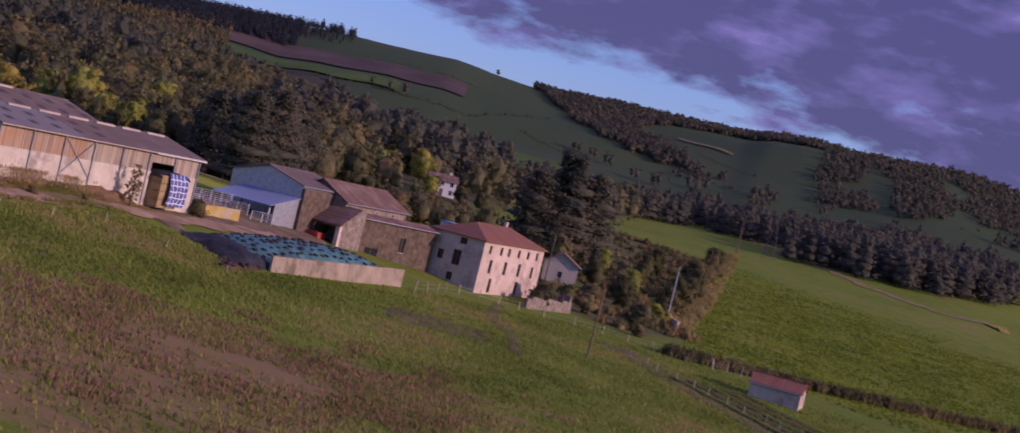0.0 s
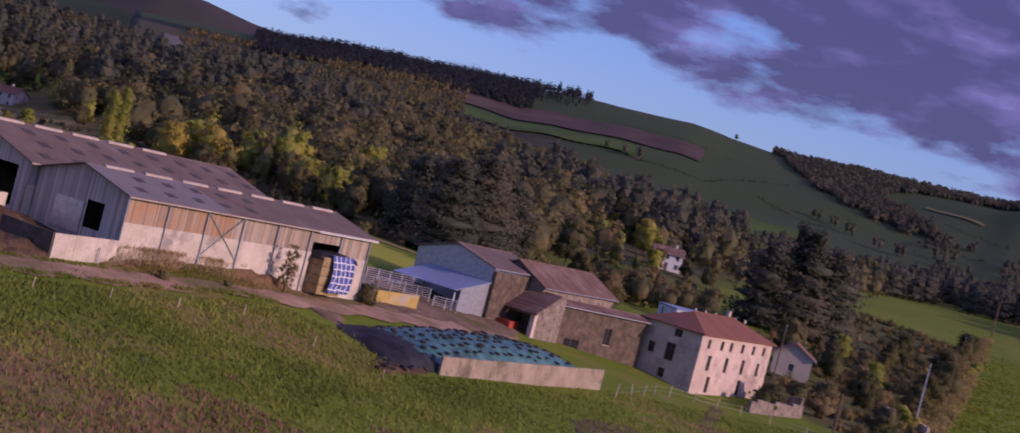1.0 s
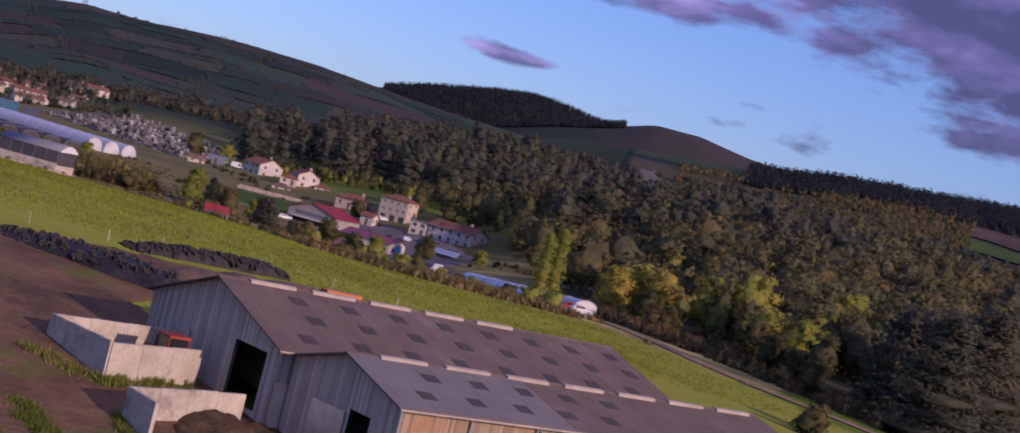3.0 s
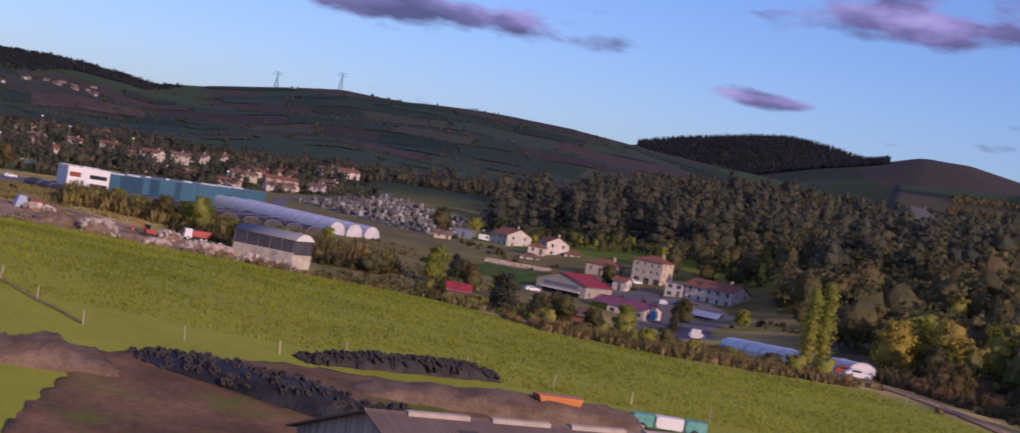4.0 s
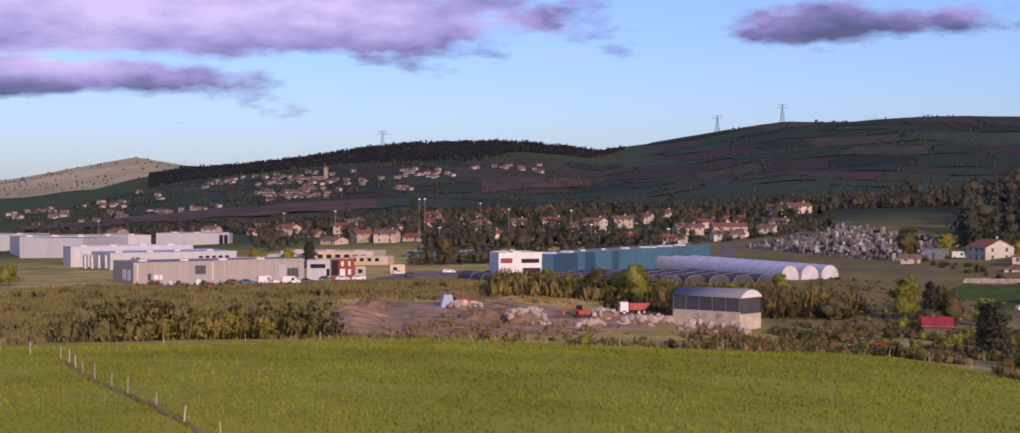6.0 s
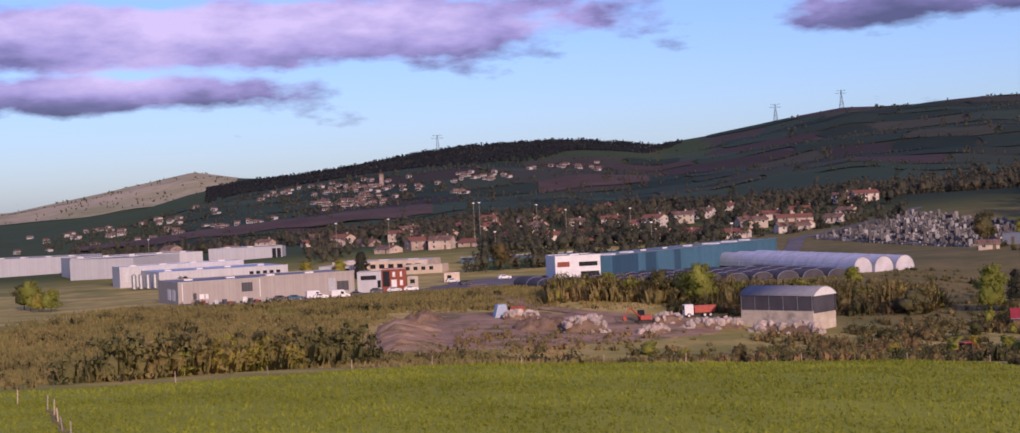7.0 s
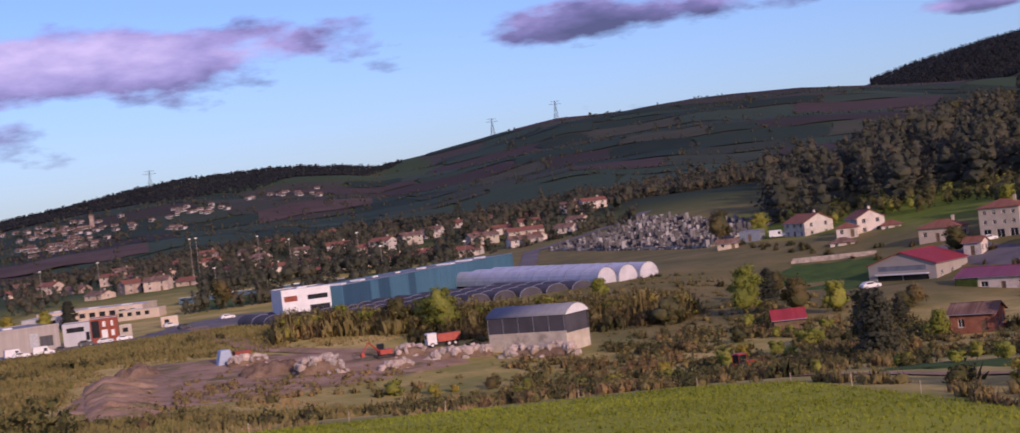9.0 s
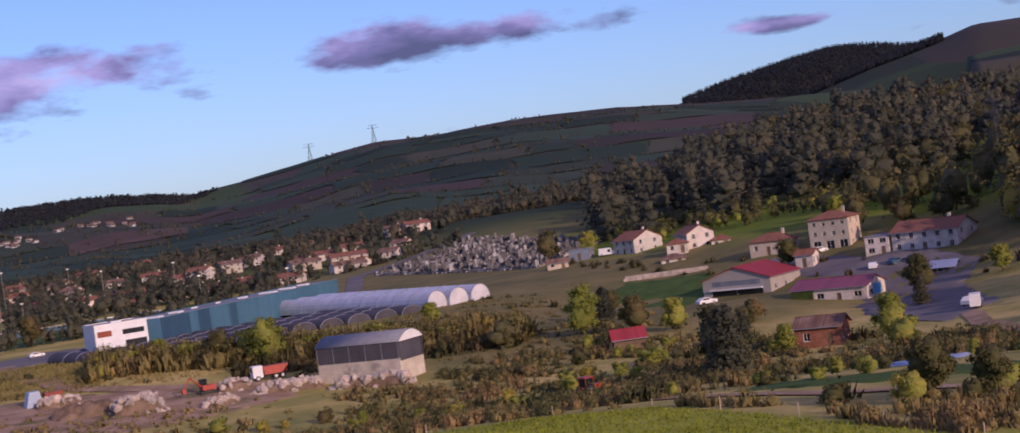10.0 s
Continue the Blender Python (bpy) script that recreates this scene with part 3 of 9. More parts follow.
def plate(x, y, rz, outline, lift, name, material, label, category, step=2.0, thick=0.25):
    """A patch of made ground that follows the land: outline is a closed list of x, y in world metres."""
    pts = np.array(outline, float)
    x0, y0, x1, y1 = *pts.min(0), *pts.max(0)
    xs, ys = np.arange(x0, x1 + step, step), np.arange(y0, y1 + step, step)
    gx, gy = np.meshgrid(xs, ys, indexing="ij")
    inside = np.zeros(gx.shape, bool)
    best, bx_, by_ = np.full(gx.shape, 1e9), gx.copy(), gy.copy()
    for (ax, ay), (bx, by) in zip(pts, np.roll(pts, -1, 0)):
        inside ^= ((ay > gy) != (by > gy)) & (gx < (bx - ax) * (gy - ay) / (by - ay + 1e-12) + ax)
        u = np.clip(((gx - ax) * (bx - ax) + (gy - ay) * (by - ay)) / ((bx - ax) ** 2 + (by - ay) ** 2), 0, 1)
        qx, qy = ax + u * (bx - ax), ay + u * (by - ay)
        d = np.hypot(gx - qx, gy - qy)
        near = d < best
        best, bx_, by_ = np.where(near, d, best), np.where(near, qx, bx_), np.where(near, qy, by_)
    wob = 0.35 * step
    bx_, by_ = bx_ + wob * np.sin(by_ * 1.9 + bx_), by_ + wob * np.sin(bx_ * 1.7 - by_)
    gx, gy = np.where(inside, gx, bx_), np.where(inside, gy, by_)
    z = height(gx, gy).reshape(gx.shape) + np.where(inside, lift + 0.04 * np.sin(gx * 1.7 + gy * 0.9), -0.12)
    idx = -np.ones(gx.shape, int)
    verts, faces = [], []
    for i in range(gx.shape[0] - 1):
        for j in range(gx.shape[1] - 1):
            ring = ((i, j), (i + 1, j), (i + 1, j + 1), (i, j + 1))
            if sum(inside[c] for c in ring) >= 1:
                q = []
                for c in ring:
                    if idx[c] < 0:
                        idx[c] = len(verts)
                        verts.append((gx[c], gy[c], z[c]))
                    q.append(idx[c])
                faces.append(q)
    me = bpy.data.meshes.new(name)
    me.from_pydata(verts, [], faces)
    me.materials.append(material)
    me.polygons.foreach_set("use_smooth", [True] * len(me.polygons))
    return tagged(new(name, me), label, category, "", "structure")


def band(name, line, wide, material, label, category, lift=0.12, step=1.5, jag=0.25):
    """A road or track along a line of points, draped on the land."""
    p = [Vector(q) for q in line]
    pts = []
    for a, b in zip(p, p[1:]):
        n = max(1, int((b - a).length / step))
        pts += [a + (b - a) * k / n for k in range(n)]
    pts.append(p[-1])
    verts, faces = [], []
    for i, q in enumerate(pts):
        d = (pts[min(i + 1, len(pts) - 1)] - pts[max(i - 1, 0)]).normalized()
        s = Vector((-d.y, d.x))
        for k in range(5):
            u = (k / 4 - 0.5) * wide * (1 + jag * math.sin(i * 1.3 + k))
            r = q + s * u
            verts.append((r.x, r.y, ground(r.x, r.y) + lift + 0.05 * math.cos(math.pi * (k / 4 - 0.5))))
        if i:
            for k in range(4):
                faces.append(((i - 1) * 5 + k, (i - 1) * 5 + k + 1, i * 5 + k + 1, i * 5 + k))
    me = bpy.data.meshes.new(name)
    me.from_pydata(verts, [], faces)
    me.materials.append(material)
    me.polygons.foreach_set("use_smooth", [True] * len(me.polygons))
    return tagged(new(name, me), label, category, "", "structure")


# ---- foliage: crowns of many small leaf clumps ----
def scatter_leaves(rng, blobs, per, size, flat=0.0):
    """Leaf-clump triangles spread through blobs (x, y, z, rx, ry, rz): n x 4 x 3, three corners and a soft normal."""
    out = []
    reach = max(0.3, max(math.hypot(b[0], b[1]) for b in blobs))
    for bx, by, bz, rx, ry, rz in blobs:
        d = rng.normal(size=(per, 3))
        d /= np.linalg.norm(d, axis=1)[:, None]
        c = d * np.abs(rng.normal(0.72, 0.42, (per, 1))) * (rx, ry, rz) + (bx, by, bz)
        n = d + rng.normal(size=(per, 3)) * 0.7
        n[:, 2] += flat * 1.2
        soft = d * 0.75 + np.sign(c[:, :1] * 0 + 1) * np.c_[c[:, 0], c[:, 1], np.full(per, 0.35 * reach)] / reach + rng.normal(size=(per, 3)) * 0.18
        soft /= np.linalg.norm(soft, axis=1)[:, None]
        n /= np.linalg.norm(n, axis=1)[:, None]
        a = np.cross(n, rng.normal(size=(per, 3)))
        a /= np.linalg.norm(a, axis=1)[:, None]
        b = np.cross(n, a)
        s = size * rng.uniform(0.6, 1.4, (per, 1))
        turn = np.where((n * soft).sum(1) < 0, -1.0, 1.0)[:, None]
        b = b * turn
        out.append(np.stack([c + a * s, c - a * s * 0.6 + b * s * 0.75, c - a * s * 0.5 - b * s * 0.75, soft], 1))
    return np.concatenate(out)


def core(rng, x, y, z, rx, ry, rz, level=0):
    """The dense inside of a crown: a lumpy closed shell, in the same form as the leaves."""
    bm = bmesh.new()
    bmesh.ops.create_icosphere(bm, subdivisions=level + 1, radius=1.0)
    co = np.array([v.co[:] for v in bm.verts])
    tri = np.array([[v.index for v in f.verts] for f in bm.faces])
    bm.free()
    p = co * rng.uniform(0.75, 1.15, (len(co), 1)) * (rx, ry, rz) + (x, y, z)
    soft = co[tri].mean(1) + (0, 0, 0.15)
    soft /= np.linalg.norm(soft, axis=1)[:, None]
    return np.concatenate([p[tri], soft[:, None, :]], 1)


def broad_blobs(rng, h, r, n, low=0.28):
    out = []
    for _ in range(n):
        u = rng.uniform(low, 1.0)
        wide = r * math.sqrt(max(0.05, 1 - ((u - 0.58) / 0.52) ** 2))
        a, q = rng.uniform(0, 6.283), wide * rng.uniform(0.2, 0.85)
        s = r * rng.uniform(0.16, 0.32)
        out.append((q * math.cos(a), q * math.sin(a), h * u - s * 0.4, s, s, s * 0.8))
    return out


def cedar_blobs(rng, h, r, tiers, per=4, low=0.2, slim=0.65):
    out = []
    for k in range(tiers):
        u = low + (1 - low) * k / tiers
        wide = r * (1 - u) ** slim * rng.uniform(0.55, 1.15) + 0.4
        for j in range(per):
            a, q = 6.283 * (j + rng.uniform(0, 0.8)) / per, wide * rng.uniform(0.3, 0.95)
            s = wide * rng.uniform(0.32, 0.55)
            out.append((q * math.cos(a), q * math.sin(a), h * u + rng.uniform(-0.05, 0.06) * h, s, s, h * 0.035 + 0.3))
    out.append((0, 0, h * 0.96, r * 0.12, r * 0.12, h * 0.06))
    return out


def soup(name, tris, material):
    """A mesh of loose triangles."""
    me = bpy.data.meshes.new(name)
    n = len(tris)
    me.vertices.add(n * 3)
    me.vertices.foreach_set("co", tris[:, :3].reshape(-1).astype(np.float32))
    me.loops.add(n * 3)
    me.loops.foreach_set("vertex_index", np.arange(n * 3, dtype=np.int32))
    me.polygons.add(n)
    me.polygons.foreach_set("loop_start", np.arange(0, n * 3, 3, dtype=np.int32))
    me.polygons.foreach_set("loop_total", np.full(n, 3, np.int32))
    if tris.shape[1] == 4:
        soft = me.attributes.new("custom_normal", "FLOAT_VECTOR", "CORNER")
        soft.data.foreach_set("vector", np.repeat(tris[:, 3], 3, 0).reshape(-1).astype(np.float32))
    me.update(calc_edges=True)
    me.materials.append(material)
    return me


def trunk_mesh(rng, h, r0, limbs, reach):
    bm = bmesh.new()
    lean = Vector((rng.uniform(-0.03, 0.03) * h, rng.uniform(-0.03, 0.03) * h, 0))
    rod(bm, (0, 0, -0.4), lean * 0.5 + Vector((0, 0, h * 0.45)), r0, r0 * 0.62)
    rod(bm, lean * 0.5 + Vector((0, 0, h * 0.44)), lean + Vector((0, 0, h * 0.9)), r0 * 0.62, r0 * 0.12)
    for k in range(limbs):
        u = rng.uniform(0.25, 0.75)
        a = 6.283 * k / limbs + rng.uniform(0, 0.6)
        s = lean * u + Vector((0, 0, h * u))
        rod(bm, s, s + Vector((math.cos(a) * reach * rng.uniform(0.5, 0.9), math.sin(a) * reach * rng.uniform(0.5, 0.9), h * rng.uniform(0.05, 0.16))), r0 * 0.3, r0 * 0.06, 5)
    me = bpy.data.meshes.new("trunk")
    bm.to_mesh(me)
    bm.free()
    me.materials.append(BARK)
    return me


TREE_KINDS = {}


def tree_kind(key, seed, h, r, style, leaves, size, material):
    rng = np.random.default_rng(seed)
    if style == "cedar":
        tris = scatter_leaves(rng, cedar_blobs(rng, h, r, 19, 6, 0.08, 0.42), leaves, size, 0.75)
    elif style == "poplar":
        blobs = [(rng.uniform(-0.2, 0.2) * r, rng.uniform(-0.2, 0.2) * r, h * u, r * (0.5 + 0.5 * math.sin(3.0 * u ** 0.8)) * 0.8, r * 0.75 * (0.5 + 0.5 * math.sin(3.0 * u ** 0.8)), h * 0.06) for u in np.linspace(0.1, 0.98, 16)]
        tris = scatter_leaves(rng, blobs, leaves, size)
    elif style == "sapling":
        tris = scatter_leaves(rng, broad_blobs(rng, h, r, 44, 0.2), leaves, size)
    elif style == "bush":
        tris = scatter_leaves(rng, broad_blobs(rng, h, r, 16, 0.1), leaves, size)
    else:
        tris = scatter_leaves(rng, broad_blobs(rng, h, r, 40), leaves, size)
    if style in ("broad", "bush"):
        k = {"broad": 0.66, "bush": 0.6}[style]
        tris = np.concatenate([tris] + [core(rng, rng.uniform(-0.2, 0.2) * r, rng.uniform(-0.2, 0.2) * r, h * u, r * k * q, r * k * q, h * 0.26, 1) for u, q in ((0.45, 0.95), (0.62, 0.9), (0.76, 0.55))])
    elif style == "cedar":
        tris = np.concatenate([tris] + [core(rng, *(rng.uniform(-0.18, 0.18, 2) * r), h * u, r * 0.8 * (1 - u) ** 0.55, r * 0.8 * (1 - u) ** 0.55, h * 0.055, 1) for u in np.linspace(0.1, 0.94, 7)])
    TREE_KINDS[key] = (trunk_mesh(rng, h, max(0.06, h * 0.02), 6 if style != "poplar" else 3, r * 0.8), soup("crown", tris, material))


def tree(key, x, y, label, category="tree", s=1.0, rz=0.0, group="", sink=0.1, z=None, name="tree"):
    t = thing(name, x, y, (ground(x, y) if z is None else z) - sink, rz, label, category, group)
    t.scale = (s, s, s * (0.9 + 0.2 * random.random()))
    for nm, me in zip(("trunk", "crown"), TREE_KINDS[key]):
        o = new(nm, me)
        o.parent = t
    return t


def wood(name, spots, templates, material, label, category, low=0.75, high=1.3, seed=1):
    """Far trees as one object: spots is an n x 2 array."""
    rng = np.random.default_rng(seed)
    z = height(spots[:, 0], spots[:, 1])
    out = []
    for i, (x, y) in enumerate(spots):
        t = templates[rng.integers(len(templates))]
        a, s = rng.uniform(0, 6.283), rng.uniform(low, high)
        ca, sa = math.cos(a) * s, math.sin(a) * s
        q = np.empty_like(t)
        q[..., 0] = t[..., 0] * ca - t[..., 1] * sa + x
        q[..., 1] = t[..., 0] * sa + t[..., 1] * ca + y
        q[..., 2] = t[..., 2] * s * rng.uniform(0.85, 1.15) + z[i] - 0.3
        q[:, 3] = (t[:, 3] @ np.array([(math.cos(a), math.sin(a), 0), (-math.sin(a), math.cos(a), 0), (0, 0, 1)]))
        out.append(q)
    return tagged(new(name, soup(name, np.concatenate(out), material)), label, category, "", "stuff")


def polar_spots(rng, n, az0, az1, r0, r1, gap=0.0, seed=0.0):
    """Random spots in a sector of the land, thinned by a slow pattern."""
    az = np.radians(rng.uniform(az0, az1, n))
    r = np.sqrt(rng.uniform(r0 * r0, r1 * r1, n))
    x, y = HUB[0] + r * np.sin(az), HUB[1] + r * np.cos(az)
    k = np.sin(x * 0.013 + seed) * np.sin(y * 0.011 + seed * 1.7) + 0.5 * np.sin(x * 0.037 + y * 0.029 + seed)
    return np.c_[x, y][k > gap - 1.0]
# ---- the land: one sheet to the horizon ----
def build_land():
    az = np.radians(np.concatenate([np.arange(-26, 76, 0.3), np.arange(76, 334, 3.0)]))
    r = np.concatenate([[0.5], 4.0 * 1.031 ** np.arange(0, 234)])
    ga, gr = np.meshgrid(az, r, indexing="ij")
    x, y = HUB[0] + gr * np.sin(ga), HUB[1] + gr * np.cos(ga)
    z = height(x, y).reshape(x.shape)
    n, k = x.shape
    i, j = np.meshgrid(np.arange(n), np.arange(k - 1), indexing="ij")
    a = i * k + j
    b = ((i + 1) % n) * k + j
    faces = np.stack([a, a + 1, b + 1, b], -1).reshape(-1, 4)
    me = bpy.data.meshes.new("ground")
    co = np.stack([x, y, z], -1).reshape(-1, 3)
    me.vertices.add(len(co))
    me.vertices.foreach_set("co", co.reshape(-1).astype(np.float32))
    me.loops.add(faces.size)
    me.loops.foreach_set("vertex_index", faces.reshape(-1).astype(np.int32))
    me.polygons.add(len(faces))
    me.polygons.foreach_set("loop_start", np.arange(0, faces.size, 4, dtype=np.int32))
    me.polygons.foreach_set("loop_total", np.full(len(faces), 4, np.int32))
    me.polygons.foreach_set("use_smooth", np.ones(len(faces), bool))
    me.update(calc_edges=True)
    # zones: red hills, green rough valley land, blue sown field
    X, Y = co[:, 0], co[:, 1]
    R, A = np.hypot(X - HUB[0], Y - HUB[1]), np.degrees(np.arctan2(X - HUB[0], Y - HUB[1]))
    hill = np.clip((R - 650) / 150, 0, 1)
    edge = field_edge(X)
    rough = np.clip((Y - edge) / 4, 0, 1) * (A < 40) * (1 - hill)
    sown = np.clip((Y - 160 - 0.12 * (X - 80)) / 6, 0, 1) * (1 - rough) * (X < 177)
    sown = np.maximum(sown, 0.06 * np.clip((X - 215) / 12, 0, 1) * (A > 58))
    sown = np.maximum(sown, hill * np.clip((A - 43) / 3, 0, 1) * (A < 90))
    near_wood = np.clip((A - 24) / 3, 0, 1) * np.clip((59 - A) / 3, 0, 1) * np.clip((R - 112) / 10, 0, 1) * np.clip((X - 194) / 6, 0, 1)
    garden = np.clip((X - 200) / 5, 0, 1) * np.clip((Y - np.where(X > 233, 141 + 0.555 * (X - 233), 132)) / 3, 0, 1) * np.clip((190 + 0.555 * (X - 233) - Y) / 6, 0, 1) * np.clip((430 - X) / 10, 0, 1)
    near_wood = np.maximum(near_wood, garden * 0.8)
    glade = np.exp(-((X - 262) ** 2 + (Y - 212) ** 2) / 30 ** 2) + np.exp(-((X - 300) ** 2 + (Y - 262) ** 2) / 22 ** 2)
    near_wood = near_wood * (1 - np.clip(glade * 1.5, 0, 1)) * (1 - hill)
    parched = np.exp(-((X - 78) / 26) ** 2 - ((Y - 86) / 13) ** 2) + 0.8 * np.exp(-((X - 104) / 8) ** 2 - ((Y - 122) / 5) ** 2) + 0.7 * np.exp(-((X - 70) / 10) ** 2 - ((Y - 104) / 9) ** 2) + 0.8 * np.exp(-((X - 56) / 13) ** 2 - ((Y - 70) / 10) ** 2) + 0.5 * np.exp(-((X - 80) / 7) ** 2 - ((Y - 114) / 4) ** 2)
    near_wood = np.maximum(near_wood, 0.7 * np.clip((Y - 430) / 40, 0, 1) * np.clip((X - 100) / 30, 0, 1) * (A < 30) * (1 - hill))
    mown = np.clip((X + 0.6 * Y - 558) / 14, 0, 1) * (A < 34) * (A > 11) * np.clip((660 - R) / 20, 0, 1) * np.clip((R - 360) / 20, 0, 1)
    near_wood, rough = near_wood * (1 - mown), rough * (1 - mown)
    for a0, a1, r0, r1 in ((-15.5, 1.2, 1990, 2420), (18.5, 27.0, 2850, 3450), (32.5, 44, 1700, 2250), (13.5, 44, 560, 960), (26, 41, 900, 1760)):
        near_wood = np.maximum(near_wood, 0.85 * np.clip((A - a0) / 0.8, 0, 1) * np.clip((a1 - A) / 0.8, 0, 1) * np.clip((R - r0) / 40, 0, 1) * np.clip((r1 - R) / 40, 0, 1))
    for key, val in (("litter", near_wood), ("parched", parched)):
        at = me.attributes.new(key, "FLOAT", "POINT")
        at.data.foreach_set("value", val.astype(np.float32))
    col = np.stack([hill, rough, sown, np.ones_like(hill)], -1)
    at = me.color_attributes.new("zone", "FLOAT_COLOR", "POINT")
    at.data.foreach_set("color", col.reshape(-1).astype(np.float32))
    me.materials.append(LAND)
    return tagged(new("ground", me), "green meadows, sown fields and patchwork hills", "ground", "", "structure")


build_land()
band("dirt_track", [(30, 104), (60, 122), (78, 127.5), (92, 131), (106, 135), (114, 138), (125, 141), (140, 144)], 4.2, DIRT, "brown dirt farm track rutted by tyres", "track")
plate(0, 0, 0, [(112, 130), (118, 138), (132, 143), (150, 146), (156, 152), (150, 164), (138, 168), (126, 160), (122, 148), (110, 140)], 0.1, "farmyard", YARD, "muddy farmyard between the barns", "yard", 0.8)
plate(0, 0, 0, [(52, 118), (74, 129), (88, 134), (86, 152), (82, 172), (92, 184), (112, 190), (108, 198), (84, 194), (70, 186), (66, 165), (66, 145), (50, 132)], 0.14, "barnyard", MUD_GRASS, "churned brown mud beside the barns", "yard", 0.7)

# ---- the two hay barns ----
BARN = pose(89.63, 134.37, -10.3, 0, 0, math.degrees(0.28))


def barn(name, off, length, wide, eave, rise, label, lit):
    b = tagged(new(name), label, "barn")
    b.matrix_basis = BARN @ pose(*off)
    k, e, t = rise / (wide / 2), 0.5, 0.09
    low = 2.25
    south = bmesh.new()
    gate = (26.2, 0.0, 30.6, 3.3) if lit else None
    pierced(south, length, low, 0.2, [(gate[0], 0.0, gate[2], low)] if gate else [], pose(0, 0, 0), -2.0)
    part("concrete_wall", south, CONCRETE, b, "pale precast concrete panels")
    up = bmesh.new()
    cut = 14.0 if lit else 0.0
    pierced(up, length - cut, eave - low, 0.06, [(gate[0] - cut, 0.0, gate[2] - cut, gate[3] - low)] if gate else [], pose(cut, 0.06, low))
    part("board_cladding", up, BOARDS if lit else BOARDS_GREY, b, "weathered grey-brown boards")
    if lit:
        part("board_cladding", boxed(0, 0.06, low, cut - 0.01, 0.12, eave), BOARDS_RUST, b, "boards stained rust orange")
    if lit:
        for i in range(8):
            g = bmesh.new()
            x = i * length / 7
            rod(g, (min(x, length - 0.1), -0.08, -2), (min(x, length - 0.1), -0.08, eave), 0.085, n=6)
            part("post", g, STEEL, b)
        for x0, x1 in ((length * 2 / 7, length * 3 / 7),):
            for a, c in (((x0, -0.1, 0.3), (x1, -0.1, eave - 0.2)), ((x0, -0.13, eave - 0.2), (x1, -0.13, 0.3))):
                g = bmesh.new()
                rod(g, a, c, 0.05, n=5)
                part("brace", g, STEEL, b)
    holes = [(wide * 0.22, 0.8, wide * 0.41, 3.2)] if lit else [(1.5, 0.0, 5.4, 3.7)]
    for key, m in (("west", pose(0, wide, 0, 0, 0, -90)), ("east", pose(length, 0, 0, 0, 0, 90))):
        g = bmesh.new()
        hs = [(wide - h[2], h[1], wide - h[0], h[3]) for h in holes] if key == "west" else []
        pierced(g, wide, eave, 0.08, hs, m, -2.0)
        part("gable_wall", g, BOARDS_END, b)
        part("gable", solid([m @ Vector(p) for p in ((0, 0.0, eave), (wide, 0.0, eave), (wide / 2, 0.0, eave + rise))], m.to_3x3() @ Vector((0, 0.08, 0))), BOARDS_END, b)
    if lit:
        part("sliding_door", boxed(-0.12, wide * 0.43, 0.1, -0.04, wide * 0.74, 2.9), STEEL, b, "pale sheet-metal sliding door")
    else:
        part("sliding_door", boxed(-0.12, 10.9, 0.1, -0.04, 13.2, 2.9), STEEL, b, "pale sheet-metal sliding door")
    g = bmesh.new()
    pierced(g, length, eave, 0.1, [], pose(0, wide - 0.1, 0), -2.0)
    part("north_wall", g, BOARDS_GREY, b)
    for i in range(8):
        for y in ((wide * 0.5,) if lit else (wide * 0.33, wide * 0.66)):
            g = bmesh.new()
            rod(g, (0.3 + i * (length - 0.6) / 7, y, -1.0), (0.3 + i * (length - 0.6) / 7, y, eave + rise * (0.95 if lit else 0.6)), 0.1, n=6)
            part("inner_post", g, WOOD, b)
    for s in (0, 1):
        y0, y1 = (-e, wide / 2 - 0.003) if s == 0 else (wide + (e if not lit else 0.0), wide / 2 + 0.003)
        z0 = eave - k * (e if s == 0 or not lit else 0.0)
        slope = roof_slab("roof_slope", b, [(-e, y0, z0), (length + e, y0, z0), (length + e, y1, eave + rise), (-e, y1, eave + rise)], t, FIBRE, "grey-brown fibre-cement sheets")
        if lit and s == 0:
            ya, za = y0 + 0.02, z0 + 0.02 * k + t
            part("newer_sheeting", solid([(-e, ya, za), (length * 0.36, ya, za), (length * 0.36, y1, eave + rise + t), (-e, y1, eave + rise + t)], (0, 0, 0.02)), FIBRE_NEW, slope, "paler newer sheets")
        if s == 0:
            edge = bmesh.new()
            rod(edge, (-e, y0 - 0.06, z0 - 0.02), (length + e, y0 - 0.06, z0 - 0.02), 0.07, n=6)
            part("gutter", edge, CAP, slope)
            rows = ((0.28, 5), (0.66, 5)) if lit else ((0.2, 8), (0.5, 8), (0.78, 8))
            for v, n in rows:
                for i in range(n):
                    x = 2.0 + (i + (0.5 if v > 0.4 else 0.0)) * (length * (0.52 if lit else 0.95) / n)
                    if x > length - 1.5:
                        continue
                    ya, yb = y0 + (y1 - y0) * (v - 0.05), y0 + (y1 - y0) * (v + (0.10 if lit else 0.065))
                    za, zb = z0 + (ya - y0) * k + t, z0 + (yb - y0) * k + t
                    part("roof_light", solid([(x, ya, za), (x + 1.15, ya, za), (x + 1.15, yb, zb), (x, yb, zb)], (0, 0, 0.035)), FIBRE_DARK, slope)
    n = 7
